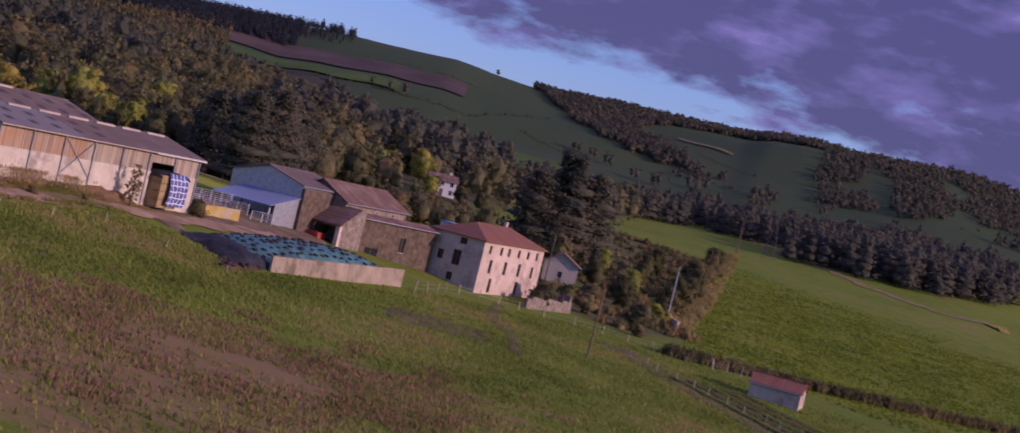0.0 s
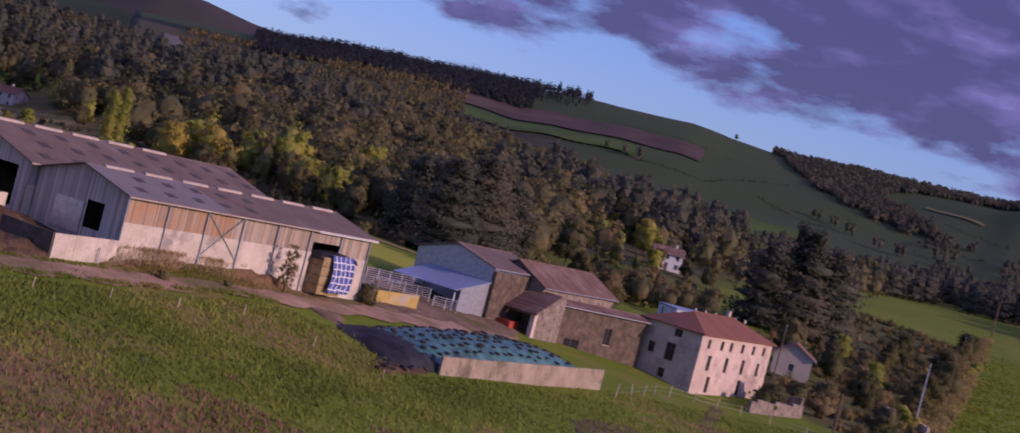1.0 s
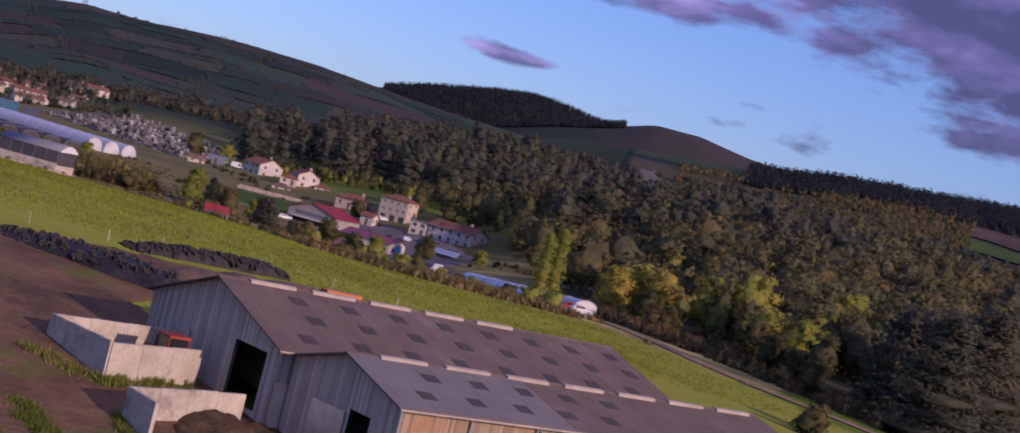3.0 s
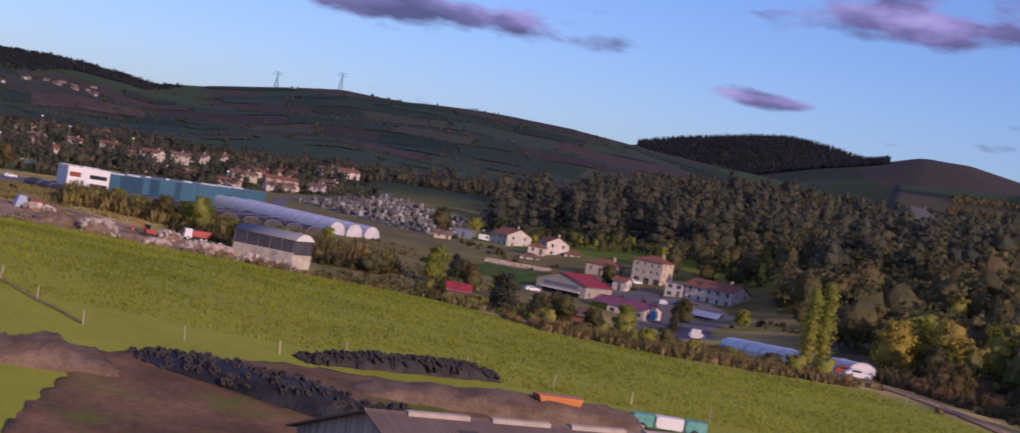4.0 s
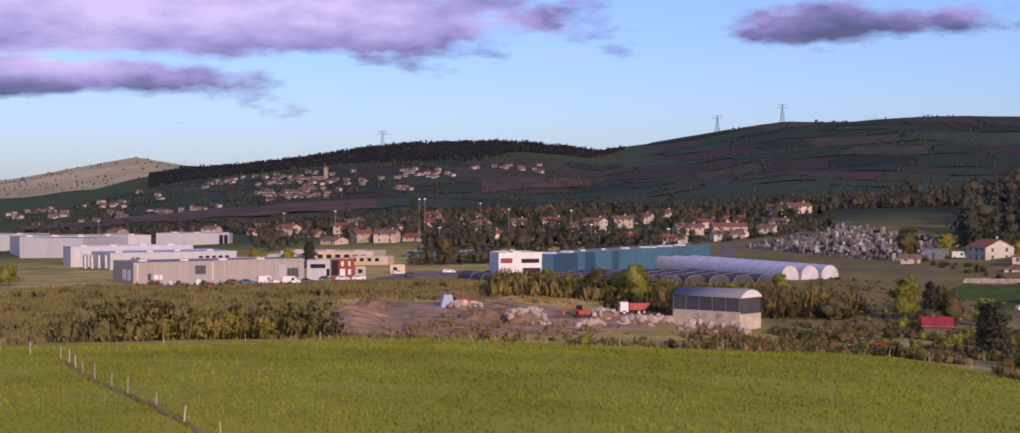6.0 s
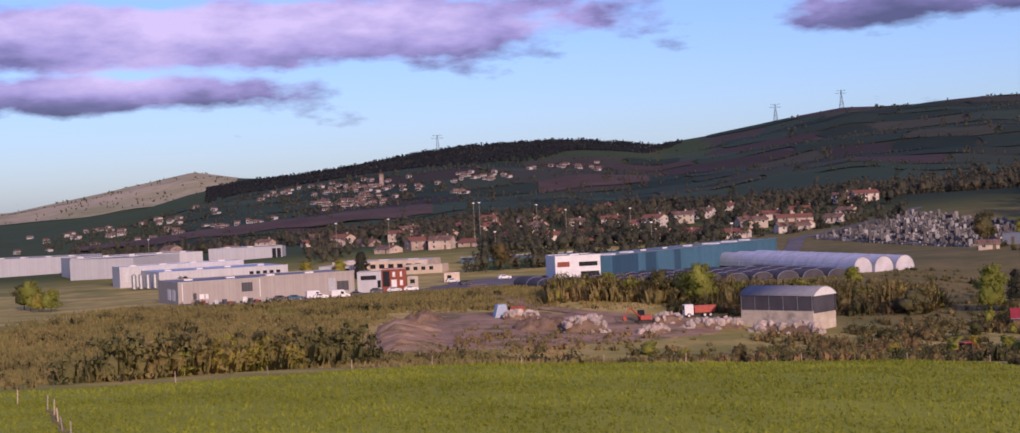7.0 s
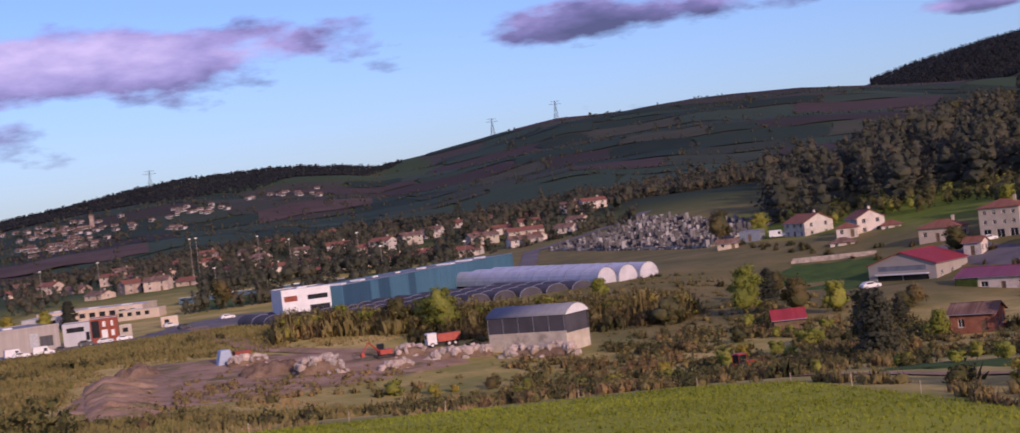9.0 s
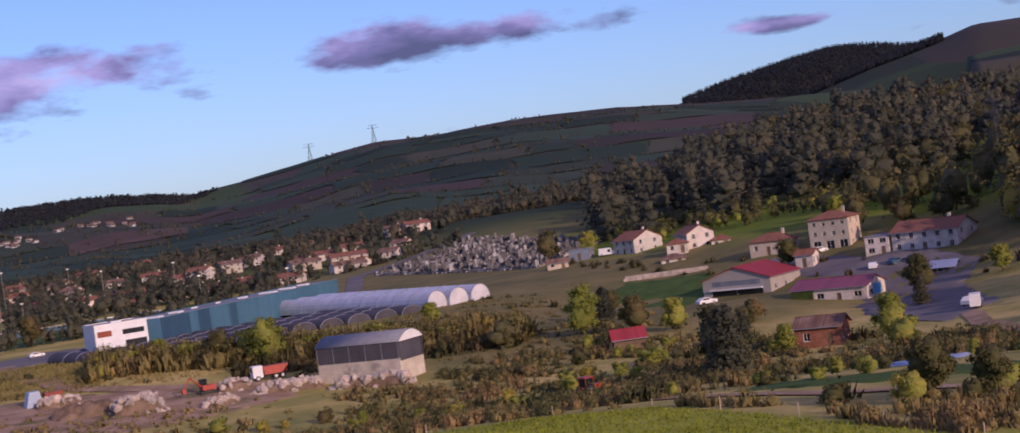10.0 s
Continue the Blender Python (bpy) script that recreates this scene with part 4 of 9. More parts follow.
    for i in range(n):
        x = 1.8 + i * (length - 1.0) / n
        if lit or i < 5:
            g = solid([(x, wide / 2 - 0.34, eave + rise - 0.02), (x, wide / 2 - 0.3, eave + rise + 0.2), (x, wide / 2, eave + rise + 0.25), (x, wide / 2 + 0.3, eave + rise + 0.2), (x, wide / 2 + 0.34, eave + rise - 0.02)], (3.5, 0, 0))
            part("ridge_vent", g, CAP, b)
    g = solid([(-e, wide / 2 - 0.2, eave + rise + 0.02), (-e, wide / 2, eave + rise + 0.16), (-e, wide / 2 + 0.2, eave + rise + 0.02)], (length + 2 * e, 0, 0))
    part("ridge_cap", g, FIBRE, b)
    if lit:
        part("white_verge", boxed(length * 0.73, -e - 0.1, eave - k * e - 0.14, length + e, -e - 0.02, eave - k * e + 0.06), WHITE, b)
    return b


barn("front_barn", (0, 0, 0), 35.6, 11.3, 4.62, 1.49, "long hay barn of concrete, rust-stained boards and grey sheet roof", True)
barn("rear_barn", (-0.95, 11.36, 0.6), 34.7, 17.0, 4.38, 2.55, "larger grey board-clad barn joined to the front barn", False)

# ---- farmhouse ----
HX, HY, HA = 179.86, 143.75, math.degrees(0.21)
hc = pose(HX, HY, -16.5, 0, 0, HA) @ Vector((10.6, 4.53, 0))
front = [(1.9, 6.1, 2.7, 7.3), (5.6, 6.1, 6.5, 7.3), (8.3, 6.1, 9.2, 7.3), (11.8, 6.1, 12.7, 7.3), (15.2, 6.1, 16.1, 7.3), (18.5, 6.1, 19.3, 7.3),
         (2.9, 3.2, 3.9, 5.2), (8.0, 3.2, 9.0, 5.2), (13.0, 3.2, 14.0, 5.2), (17.8, 3.2, 18.7, 5.0), (4.0, 0.3, 5.0, 2.4), (13.2, 0.3, 14.3, 2.4)]
side = [(1.6, 3.7, 2.6, 5.1), (4.2, 3.3, 5.6, 5.6), (4.9, 6.6, 6.1, 7.6), (3.9, 0.9, 4.9, 2.1)]
house("farmhouse", hc.x, hc.y, HA, 21.2, 9.06, 8.0, 2.0, RENDER_PINK, TILES, "tall old farmhouse of flaking pink render with a hipped clay-tile roof", "farmhouse",
      hip=True, z=-16.5, front=front, side=side, frame_mat=WOOD, rows=3, side_cols=2)

# ---- stone farm buildings beside the house ----
house("stone_barn", 166.35, 159.06, 12, 17.2, 8.9, 7.7, 2.3, STONE, TILES_OLD, "long rubble-stone barn with an old brown tile roof", "barn", rows=1, cols=2, side_cols=1, z=-15.2, chimney=False, win=(0.7, 0.7), door=False, front=[(3.0, 6.3, 3.6, 6.9), (8.0, 6.3, 8.6, 6.9), (13.0, 6.3, 13.6, 6.9)], side=[(6.2, 6.2, 6.8, 6.9)])
# the wing's shade is put into its darker stone colour
house("stone_wing", 169.6, 153.5, -3, 15.8, 3.8, 7.0, 0.4, SHADED_STONE, TILES_OLD, "low stone wing with a plank door joined to the farmhouse", "barn", rows=1, cols=2, side_cols=1, z=-16.2, chimney=False, front=[(2.0, 0.0, 4.6, 3.0), (8.6, 3.0, 9.8, 5.2)], door=False, frame_mat=WOOD)
house("metal_hangar", 154.9, 160.9, 12, 11.0, 12.0, 5.8, 1.6, STEEL, FIBRE, "pale blue-grey sheet-metal hangar with a fibre-cement roof", "hangar", rows=1, cols=1, side_cols=1, z=-12.4, chimney=False, front=[], side=[], door=False)
# added facing: its dark stone replaces the hangar's sunlit metal side
facing_wall = thing("stone_wall", 154.9, 160.9, -12.4, 12, "dark stone facing added to cover the hangar's sunlit side", "wall")
part("masonry", boxed(-5.4, -6.5, -2.5, 4.0, -6.02, 5.4), SHADED_STONE, facing_wall)



# ---- more materials ----
TARP_GREEN = mat("green_tarpaulin", (0.04, 0.13, 0.12), (0.10, 0.25, 0.225), 0.5, 4.0, 0.45, 0.6, stain=(0.03, 0.06, 0.06), step=0.12)
TARP_BLACK = mat("black_plastic", (0.012, 0.012, 0.014), (0.045, 0.044, 0.046), 0.6, 3.0, 0.6, 0.8, step=0.15)
TARP_BLUE = mat("blue_tarpaulin", (0.035, 0.055, 0.22), (0.075, 0.11, 0.36), 0.6, 4.0, 0.45, 0.4)
RUBBER = mat("rubber", (0.025, 0.023, 0.023), (0.07, 0.062, 0.058), 1.5, 9.0, 0.8, 0.2)
STRAW = mat("straw", (0.22, 0.15, 0.07), (0.42, 0.31, 0.16), 1.5, 10.0, 0.95, 0.8)
# pale colour that paints sunlight onto the far hill
SUNLIT_HILL = mat("sunlit_far_hill", (0.28, 0.28, 0.14), (0.52, 0.43, 0.29), 0.004, 0.03, 0.95, 0.0, stain=(0.15, 0.19, 0.07))
DUNG = mat("manure", (0.05, 0.033, 0.02), (0.17, 0.105, 0.055), 0.8, 4.0, 0.95, 1.0, step=0.2)
SOIL = mat("soil", (0.13, 0.085, 0.055), (0.27, 0.185, 0.125), 0.5, 4.0, 0.95, 1.0, step=0.2)
RUBBLE = mat("rubble", (0.34, 0.29, 0.25), (0.62, 0.56, 0.50), 0.8, 4.0, 0.95, 0.8, step=0.2, each=0.3)
RED = mat("red_paint", (0.30, 0.035, 0.02), (0.45, 0.07, 0.04), 1.0, 6.0, 0.5, 0.1)
ORANGE = mat("orange_paint", (0.5, 0.14, 0.02), (0.65, 0.22, 0.04), 1.0, 6.0, 0.5, 0.1)
TEAL = mat("teal_paint", (0.06, 0.26, 0.24), (0.14, 0.40, 0.36), 1.0, 6.0, 0.5, 0.1)
YELLOWED = mat("lichened_concrete", (0.34, 0.24, 0.06), (0.52, 0.38, 0.12), 0.6, 5.0, 0.9, 0.3, stain=(0.36, 0.33, 0.28))
BLUE_CLAD = ribbed("blue_cladding", (0.045, 0.13, 0.20), (0.075, 0.19, 0.27), 0.5, 0.5, depth=0.03)
DARK_BLUE = ribbed("dark_blue_cladding", (0.025, 0.07, 0.12), (0.04, 0.10, 0.16), 0.5, 0.5, depth=0.03)
GREY_CLAD = ribbed("grey_cladding", (0.34, 0.30, 0.27), (0.42, 0.375, 0.335), 0.4, 0.6, depth=0.01)
WHITE_CLAD = ribbed("white_cladding", (0.42, 0.42, 0.44), (0.50, 0.50, 0.52), 0.6, 0.5, depth=0.008)
DARK_CLAD = ribbed("dark_cladding", (0.06, 0.06, 0.065), (0.10, 0.10, 0.105), 0.4, 0.6, depth=0.03)
FLAT_ROOF = mat("flat_roofing", (0.16, 0.17, 0.20), (0.26, 0.27, 0.30), 0.05, 1.0, 0.8, 0.1)
BLUE_ROOF = mat("blue_sheet_roof", (0.26, 0.32, 0.44), (0.38, 0.44, 0.55), 0.1, 2.0, 0.45, 0.1, metal=0.3)
RUST_CLAD = ribbed("rust_red_cladding", (0.22, 0.05, 0.03), (0.32, 0.085, 0.05), 0.4, 0.6)
CRIMSON = ribbed("crimson_sheet", (0.26, 0.022, 0.026), (0.38, 0.045, 0.045), 0.3, 0.5)
PLUM = ribbed("plum_sheet", (0.19, 0.045, 0.075), (0.28, 0.075, 0.11), 0.3, 0.5)
FILM = mat("polythene", (0.48, 0.47, 0.49), (0.64, 0.62, 0.64), 0.3, 2.0, 0.35, 0.2)
NET = mat("shade_net", (0.055, 0.052, 0.062), (0.095, 0.090, 0.105), 0.3, 5.0, 0.8, 0.2)
LAWN = mat("lawn", (0.035, 0.075, 0.012), (0.075, 0.125, 0.02), 0.2, 3.0, 0.95, 0.5, step=0.15)
PLOUGH = mat("ploughed_earth", (0.060, 0.040, 0.032), (0.115, 0.080, 0.062), 0.02, 0.3, 0.95, 0.4)
PASTURE = mat("bright_pasture", (0.045, 0.085, 0.012), (0.080, 0.130, 0.022), 0.02, 0.3, 0.95, 0.4)
BLANK = mat("sign_blue", (0.05, 0.25, 0.5), (0.08, 0.35, 0.6), 1.0, 4.0, 0.5, 0.0)


# ---- silage clamp ----
def mound(name, parent, length, wide, high, material, label="", seed=1, nx=40, ny=18, rough=0.12, edge=0.5):
    """A heap with a flat-bottomed rounded section."""
    bm = bmesh.new()
    grid = []
    for i in range(nx + 1):
        row = []
        for j in range(ny + 1):
            u, v = i / nx, j / ny
            s = (1 - abs(2 * u - 1) ** 3.0) * (1 - abs(2 * v - 1) ** 2.6)
            z = high * max(s, 0) ** edge
            n = noise.noise((u * length * 0.5 + seed * 7, v * wide * 0.5, 0)) + 0.5 * noise.noise((u * length * 1.7, v * wide * 1.7, seed))
            row.append(bm.verts.new((u * length + 0.4 * n, v * wide + 0.3 * n, z + rough * high * n * (1 if s > 0.02 else 0.2) - (0.25 if s <= 0.02 else 0))))
        grid.append(row)
    for i in range(nx):
        for j in range(ny):
            bm.faces.new((grid[i][j], grid[i + 1][j], grid[i + 1][j + 1], grid[i][j + 1]))
    return part(name, bm, material, parent, label, smooth=True)


def tyre_mesh(r=0.5, t=0.19, n=12, k=6):
    bm = bmesh.new()
    rings = []
    for i in range(n):
        a = 2 * math.pi * i / n
        rings.append([bm.verts.new(((r - t + t * math.cos(b)) * math.cos(a), (r - t + t * math.cos(b)) * math.sin(a), t * 0.8 * math.sin(b))) for b in (2 * math.pi * j / k for j in range(k))])
    for i in range(n):
        for j in range(k):
            bm.faces.new((rings[i][j], rings[(i + 1) % n][j], rings[(i + 1) % n][(j + 1) % k], rings[i][(j + 1) % k]))
    me = bpy.data.meshes.new("tyre")
    bm.to_mesh(me)
    bm.free()
    me.materials.append(RUBBER)
    return me


TYRE = tyre_mesh()


def silage(x, y, z, rz):
    base = thing("silage_clamp", x, y, z, rz, "long silage heap under a green tarpaulin dotted with tyres", "silage clamp")
    cover = mound("tarpaulin", base, 33, 12, 2.9, TARP_GREEN, "wrinkled green tarpaulin", 3, 60, 24, 0.05, 0.45)
    end = mound("black_sheet", base, 8.5, 13, 2.2, TARP_BLACK, "torn black plastic sheet", 5, 22, 22, 0.25, 0.5)
    end.location = (-5.0, -0.5, 0)
    rng = np.random.default_rng(4)
    co = np.array([v.co for v in cover.data.vertices])
    placed = 0
    for i in range(21):
        for j in range(8):
            px, py = 2.2 + i * 1.45 + rng.uniform(-0.35, 0.35) + (0.7 if j % 2 else 0), 1.2 + j * 1.38 + rng.uniform(-0.3, 0.3)
            if px > 32 or rng.uniform() < 0.08:
                continue
            k = np.argmin((co[:, 0] - px) ** 2 + (co[:, 1] - py) ** 2)
            o = new("tyre", TYRE)
            o.parent = base
            s = rng.uniform(0.5, 0.75)
            tilt = (co[k, 1] - 6) / 6
            o.matrix_basis = pose(px, py, co[k, 2] + 0.1, -20 * tilt * abs(tilt), 0, rng.uniform(0, 90)) @ Matrix.Scale(s, 4)
            placed += 1
    wall = thing("clamp_wall", x, y, z, rz, "stained concrete retaining wall along the silage heap", "wall")
    for i in range(11):
        part("concrete_panel", boxed(1.2 + i * 2.9, -0.75, -1.6, 4.06 + i * 2.9, -0.5, 1.9 - 0.02 * (i % 3)), CONC_OLD, wall)
    return base


silage(117.0, 123.0, -15.3, 15.0)
# debris at the torn end of the heap
deb = thing("debris_heap", 109.0, 119.0, ground(109, 119) - 0.2, 20, "dark heap of old tyres and torn plastic", "debris")
mound("spoil", deb, 9, 4.5, 0.9, DUNG, "", 8, 24, 12, 0.4)
rng = np.random.default_rng(8)
for i in range(26):
    o = new("tyre", TYRE)
    o.parent = deb
    o.matrix_basis = pose(rng.uniform(0.5, 8.5), rng.uniform(0.5, 4), rng.uniform(0.5, 1.0), rng.uniform(-40, 40), rng.uniform(-40, 40), 0) @ Matrix.Scale(rng.uniform(0.6, 0.95), 4)


CONC_DUNG = mat("dung_stained_concrete", (0.075, 0.055, 0.04), (0.16, 0.12, 0.09), 0.5, 4.0, 0.9, 0.4)
# ---- bunker walls, heaps and machines beside the barns ----
def bunker(name, x, y, z, rz, runs, high, label, inner=None):
    """Concrete panels set on edge; runs: (x0, y0, x1, y1) in local metres."""
    b = thing(name, x, y, z, rz, label, "wall", "bunker walls")
    for x0, y0, x1, y1 in runs:
        d = Vector((x1 - x0, y1 - y0, 0))
        n = max(1, round(d.length / 2.4))
        m = pose(x0, y0, 0, 0, 0, math.degrees(math.atan2(d.y, d.x)))
        for i in range(n):
            w = d.length / n
            bm = boxed(i * w + 0.01, -0.11, -1.5, (i + 1) * w - 0.01, 0.11, high + 0.03 * ((i * 7) % 3), m=m)
            bmesh.ops.bevel(bm, geom=bm.edges[:], offset=0.025, segments=1)
            part("concrete_panel", bm, inner if inner and (x0, y0, x1, y1) == runs[-1] else CONCRETE, b)
    return b


plate(0, 0, 0, [(78.3, 134.5), (82.2, 132.2), (88.5, 136.2), (88.2, 147.0), (84.0, 149.0), (79.5, 142.0)], 0.22, "dung_floor", DUNG, "trampled dung and dark mud before the barn doors", "yard", 0.6)
bunker("bunker_wall", 76.3, 148.1, -9.9, 0, [(-2.6, 7.0, 0, 0), (0, 0, 6.2, 3.2), (-2.6, 7.0, 5.0, 9.5)], 2.5, "pale concrete bunker wall round a muddy pen")
bunker("bunker_wall", 77.3, 137.6, -11.2, 0, [(-0.9, 3.4, 0, 0), (-0.9, 3.4, 6.8, 7.6)], 2.7, "pale concrete bunker wall beside the dung heap")
bunker("bunker_wall", 82.4, 131.6, -12.0, 0, [(0, 0, 7.0, 2.3), (0, 0, -1.6, 6.4)], 2.3, "pale concrete bunker wall below the barn, its inner side dark with dung", CONC_DUNG)
for x, y, z, rz, l, w, h, m, lab, cat, sd in ((77.5, 129.5, -12.4, 18, 9, 6, 1.3, DUNG, "brown dung heap in a concrete bunker", "dung heap", 2), (80.5, 139.5, -11.3, 20, 7, 5, 1.6, DUNG, "brown dung heap beside the barn wall", "dung heap", 6),
                                               (88.6, 132.7, -12.5, 16, 26, 3.0, 1.75, MUD_GRASS, "low bank of soil and weeds along the barn", "bank", 9), (63, 176.5, -7.0, 12, 9, 8, 1.7, SOIL, "mound of bare brown earth at the field edge", "earth mound", 11),
                                               (88, 186.5, -7.2, 8, 24, 6, 1.2, SOIL, "long low bank of bare soil", "bank", 12)):
    t = thing("heap", x, y, z, rz, lab, cat)
    mound("spoil", t, l, w, h, m, "", sd, 34, 16, 0.3)


def tyre_stack(x, y, z, rz, l, w, h, label, n, seed, cover=None):
    t = thing("tyre_heap", x, y, z, rz, label, "tyre heap")
    hull = mound("core", t, l, w, h, cover or RUBBER, "", seed, 40, 14, 0.12)
    co = np.array([v.co for v in hull.data.vertices])
    r = np.random.default_rng(seed)
    pick = r.choice(np.where(co[:, 2] > 0.15)[0], n)
    for k in pick:
        o = new("tyre", TYRE)
        o.parent = t
        o.matrix_basis = pose(co[k, 0] + r.uniform(-0.3, 0.3), co[k, 1] + r.uniform(-0.3, 0.3), co[k, 2] + 0.05, r.uniform(20, 110), r.uniform(-30, 30), r.uniform(0, 180)) @ Matrix.Scale(r.uniform(0.5, 0.72), 4)


tyre_stack(85.6, 195.2, -6.75, 27, 20, 3.4, 1.1, "long heap of old black tyres at the field edge", 290, 21)
tyre_stack(69.5, 186.5, -7.3, -32, 18, 7, 1.5, "dark silage heap under black plastic and tyres", 170, 22, TARP_BLACK)
tyre_stack(84, 180, -7.9, 10, 10, 3, 1.0, "low row of old tyres in the mud", 60, 23)


def wheel(parent, x, y, z, r, w, axis="y"):
    bm = bmesh.new()
    d = Vector((0, w / 2, 0)) if axis == "y" else Vector((w / 2, 0, 0))
    c = Vector((x, y, z))
    rod(bm, c - d, c + d, r, n=14)
    bmesh.ops.bevel(bm, geom=bm.edges[:], offset=r * 0.08, segments=1)
    t = part("tyre", bm, RUBBER, parent)
    bm = bmesh.new()
    rod(bm, c - d * 1.04, c + d * 1.04, r * 0.55, n=10)
    part("rim", bm, STEEL, t)


def tractor(x, y, rz, paint, label, z=None):
    t = thing("tractor", x, y, ground(x, y) if z is None else z, rz, label, "tractor")
    bm = boxed(0.2, -0.4, 0.7, 2.2, 0.4, 1.5)
    bmesh.ops.bevel(bm, geom=bm.edges[:], offset=0.08, segments=2)
    part("bonnet", bm, paint, t)
    bm = boxed(-1.3, -0.65, 0.8, 0.2, 0.65, 1.4)
    bmesh.ops.bevel(bm, geom=bm.edges[:], offset=0.06, segments=1)
    part("body", bm, paint, t)
    cab = part("cab_roof", boxed(-1.35, -0.75, 2.55, 0.25, 0.75, 2.7), paint, t)
    for px in (-1.3, 0.15):
        for py in (-0.7, 0.66):
            part("cab_post", boxed(px, py, 1.4, px + 0.06, py + 0.05, 2.55), paint, cab)
    part("cab_glass", boxed(-1.22, -0.66, 1.42, 0.14, 0.66, 2.5), GLASS, cab)
    for px, py, r, w in ((-0.8, 0.9, 0.8, 0.45), (-0.8, -0.9, 0.8, 0.45), (1.7, 0.75, 0.48, 0.3), (1.7, -0.75, 0.48, 0.3)):
        wheel(t, px, py, r, r, w)
    bm = bmesh.new()
    rod(bm, (1.2, 0.2, 1.5), (1.2, 0.2, 2.3), 0.05)
    part("exhaust", bm, RUBBER, t)
    return t


tractor(80.6, 152.6, 107, RED, "old red tractor parked by the barn doors")
tractor(64, 150, 120, STEEL, "grey farm tractor behind the bunker wall")


def car(x, y, rz, paint, label, van=False, z=None):
    c = thing("van" if van else "car", x, y, (ground(x, y) if z is None else z) + 0.12, rz, label, "van" if van else "car", "parked vehicles")
    L, H = (5.2, 2.2) if van else (4.2, 1.45)
    side = [(0, 0.3), (L, 0.3), (L, 0.85), (L - 0.25, 0.95)] + ([(L - 1.2, 1.2), (L - 1.7, H), (0.1, H), (0, 1.2)] if van else [(L - 1.2, 1.0), (L - 1.9, H), (0.9, H), (0.25, 1.0), (0, 0.9)])
    bm = solid([(px, -0.85, pz) for px, pz in side], (0, 1.7, 0))
    bmesh.ops.bevel(bm, geom=bm.edges[:], offset=0.06, segments=1)
    part("body", bm, paint, c)
    a, b = (L - 1.75, L - 1.25) if van else (L - 1.85, L - 1.25)
    part("windscreen", solid([(a, -0.7, H - 0.1), (b, -0.72, 1.06), (b, 0.72, 1.06), (a, 0.7, H - 0.1)], (0.05, 0, 0.04)), GLASS, c)
    for s in (-1, 1):
        part("side_window", boxed(L - 2.6 if van else 0.85, s * 0.87 - 0.01, 1.02, L - 1.8, s * 0.87 + 0.01, min(H - 0.12, 1.75)), GLASS, c)
    for px in (0.8, L - 0.85):
        for s in (-0.8, 0.8):
            wheel(c, px, s, 0.32, 0.32, 0.2)
    return c


# ---- yard: stack under the blue sheet, trough, barriers ----
def bale_stack():
    b = tagged(new("bale_stack"), "stack of straw bales half covered by a checked blue tarpaulin", "bale stack")
    b.matrix_basis = BARN @ pose(26.3, -1.7, -1.6)
    for i in range(3):
        for k in range(4):
            bm = boxed(i * 1.25, 0.0, k * 0.95, i * 1.25 + 1.2, 3.0, k * 0.95 + 0.9)
            bmesh.ops.bevel(bm, geom=bm.edges[:], offset=0.07, segments=2)
            part("bale", bm, STRAW, b)
    bm = bmesh.new()
    g = []
    for i in range(15):
        row = []
        for j in range(25):
            u, v = i / 14, j / 24
            n = noise.noise((u * 5, v * 7, 2.0)) * 0.16
            z = 4.1 * (1 - v * 1.0) if v < 0.9 else 0.42
            row.append(bm.verts.new((1.0 + u * 3.5 + 0.25 * math.sin(v * 4), -0.2 - 0.35 * math.sin(v * 2.2) + n, max(z, 0.1) + n * 0.5)))
        g.append(row)
    for i in range(14):
        for j in range(24):
            bm.faces.new((g[i][j], g[i + 1][j], g[i + 1][j + 1], g[i][j + 1]))
    sheet = part("tarpaulin", bm, TARP_BLUE, b, "blue tarpaulin with white squares", smooth=True)
    so = sheet.modifiers.new("thick", "SOLIDIFY")
    so.thickness = 0.03
    for k in range(1, 5):
        strip = bmesh.new()
        for j in range(24):
            v = [sheet.data.vertices[(k * 3 - 1) * 25 + j].co, sheet.data.vertices[(k * 3 - 1) * 25 + j + 1].co]
            p, q = v[0] + Vector((0, -0.05, 0)), v[1] + Vector((0, -0.05, 0))
            strip.faces.new([strip.verts.new(c) for c in (p, p + Vector((0.12, 0, 0)), q + Vector((0.12, 0, 0)), q)])
        part("white_stripe", strip, WHITE, sheet)
    for j in (4, 8, 12, 16, 20):
        strip = bmesh.new()
        for i in range(14):
            p, q = sheet.data.vertices[i * 25 + j].co + Vector((0, -0.05, 0)), sheet.data.vertices[(i + 1) * 25 + j].co + Vector((0, -0.05, 0))
            strip.faces.new([strip.verts.new(c) for c in (p, q, q + Vector((0, 0, 0.1)), p + Vector((0, 0, 0.1)))])
        part("white_stripe", strip, WHITE, sheet)
    bm = mound("top_sheet", b, 6.2, 3.6, 0.5, TARP_BLACK, "", 3, 16, 10, 0.3)
    bm.location = (-0.2, -0.1, 3.7)


bale_stack()
tr = thing("feed_trough", 128.2, 146.4, ground(128.2, 146.4) - 0.15, 14, "yellow-lichened concrete feed trough in the yard", "trough")
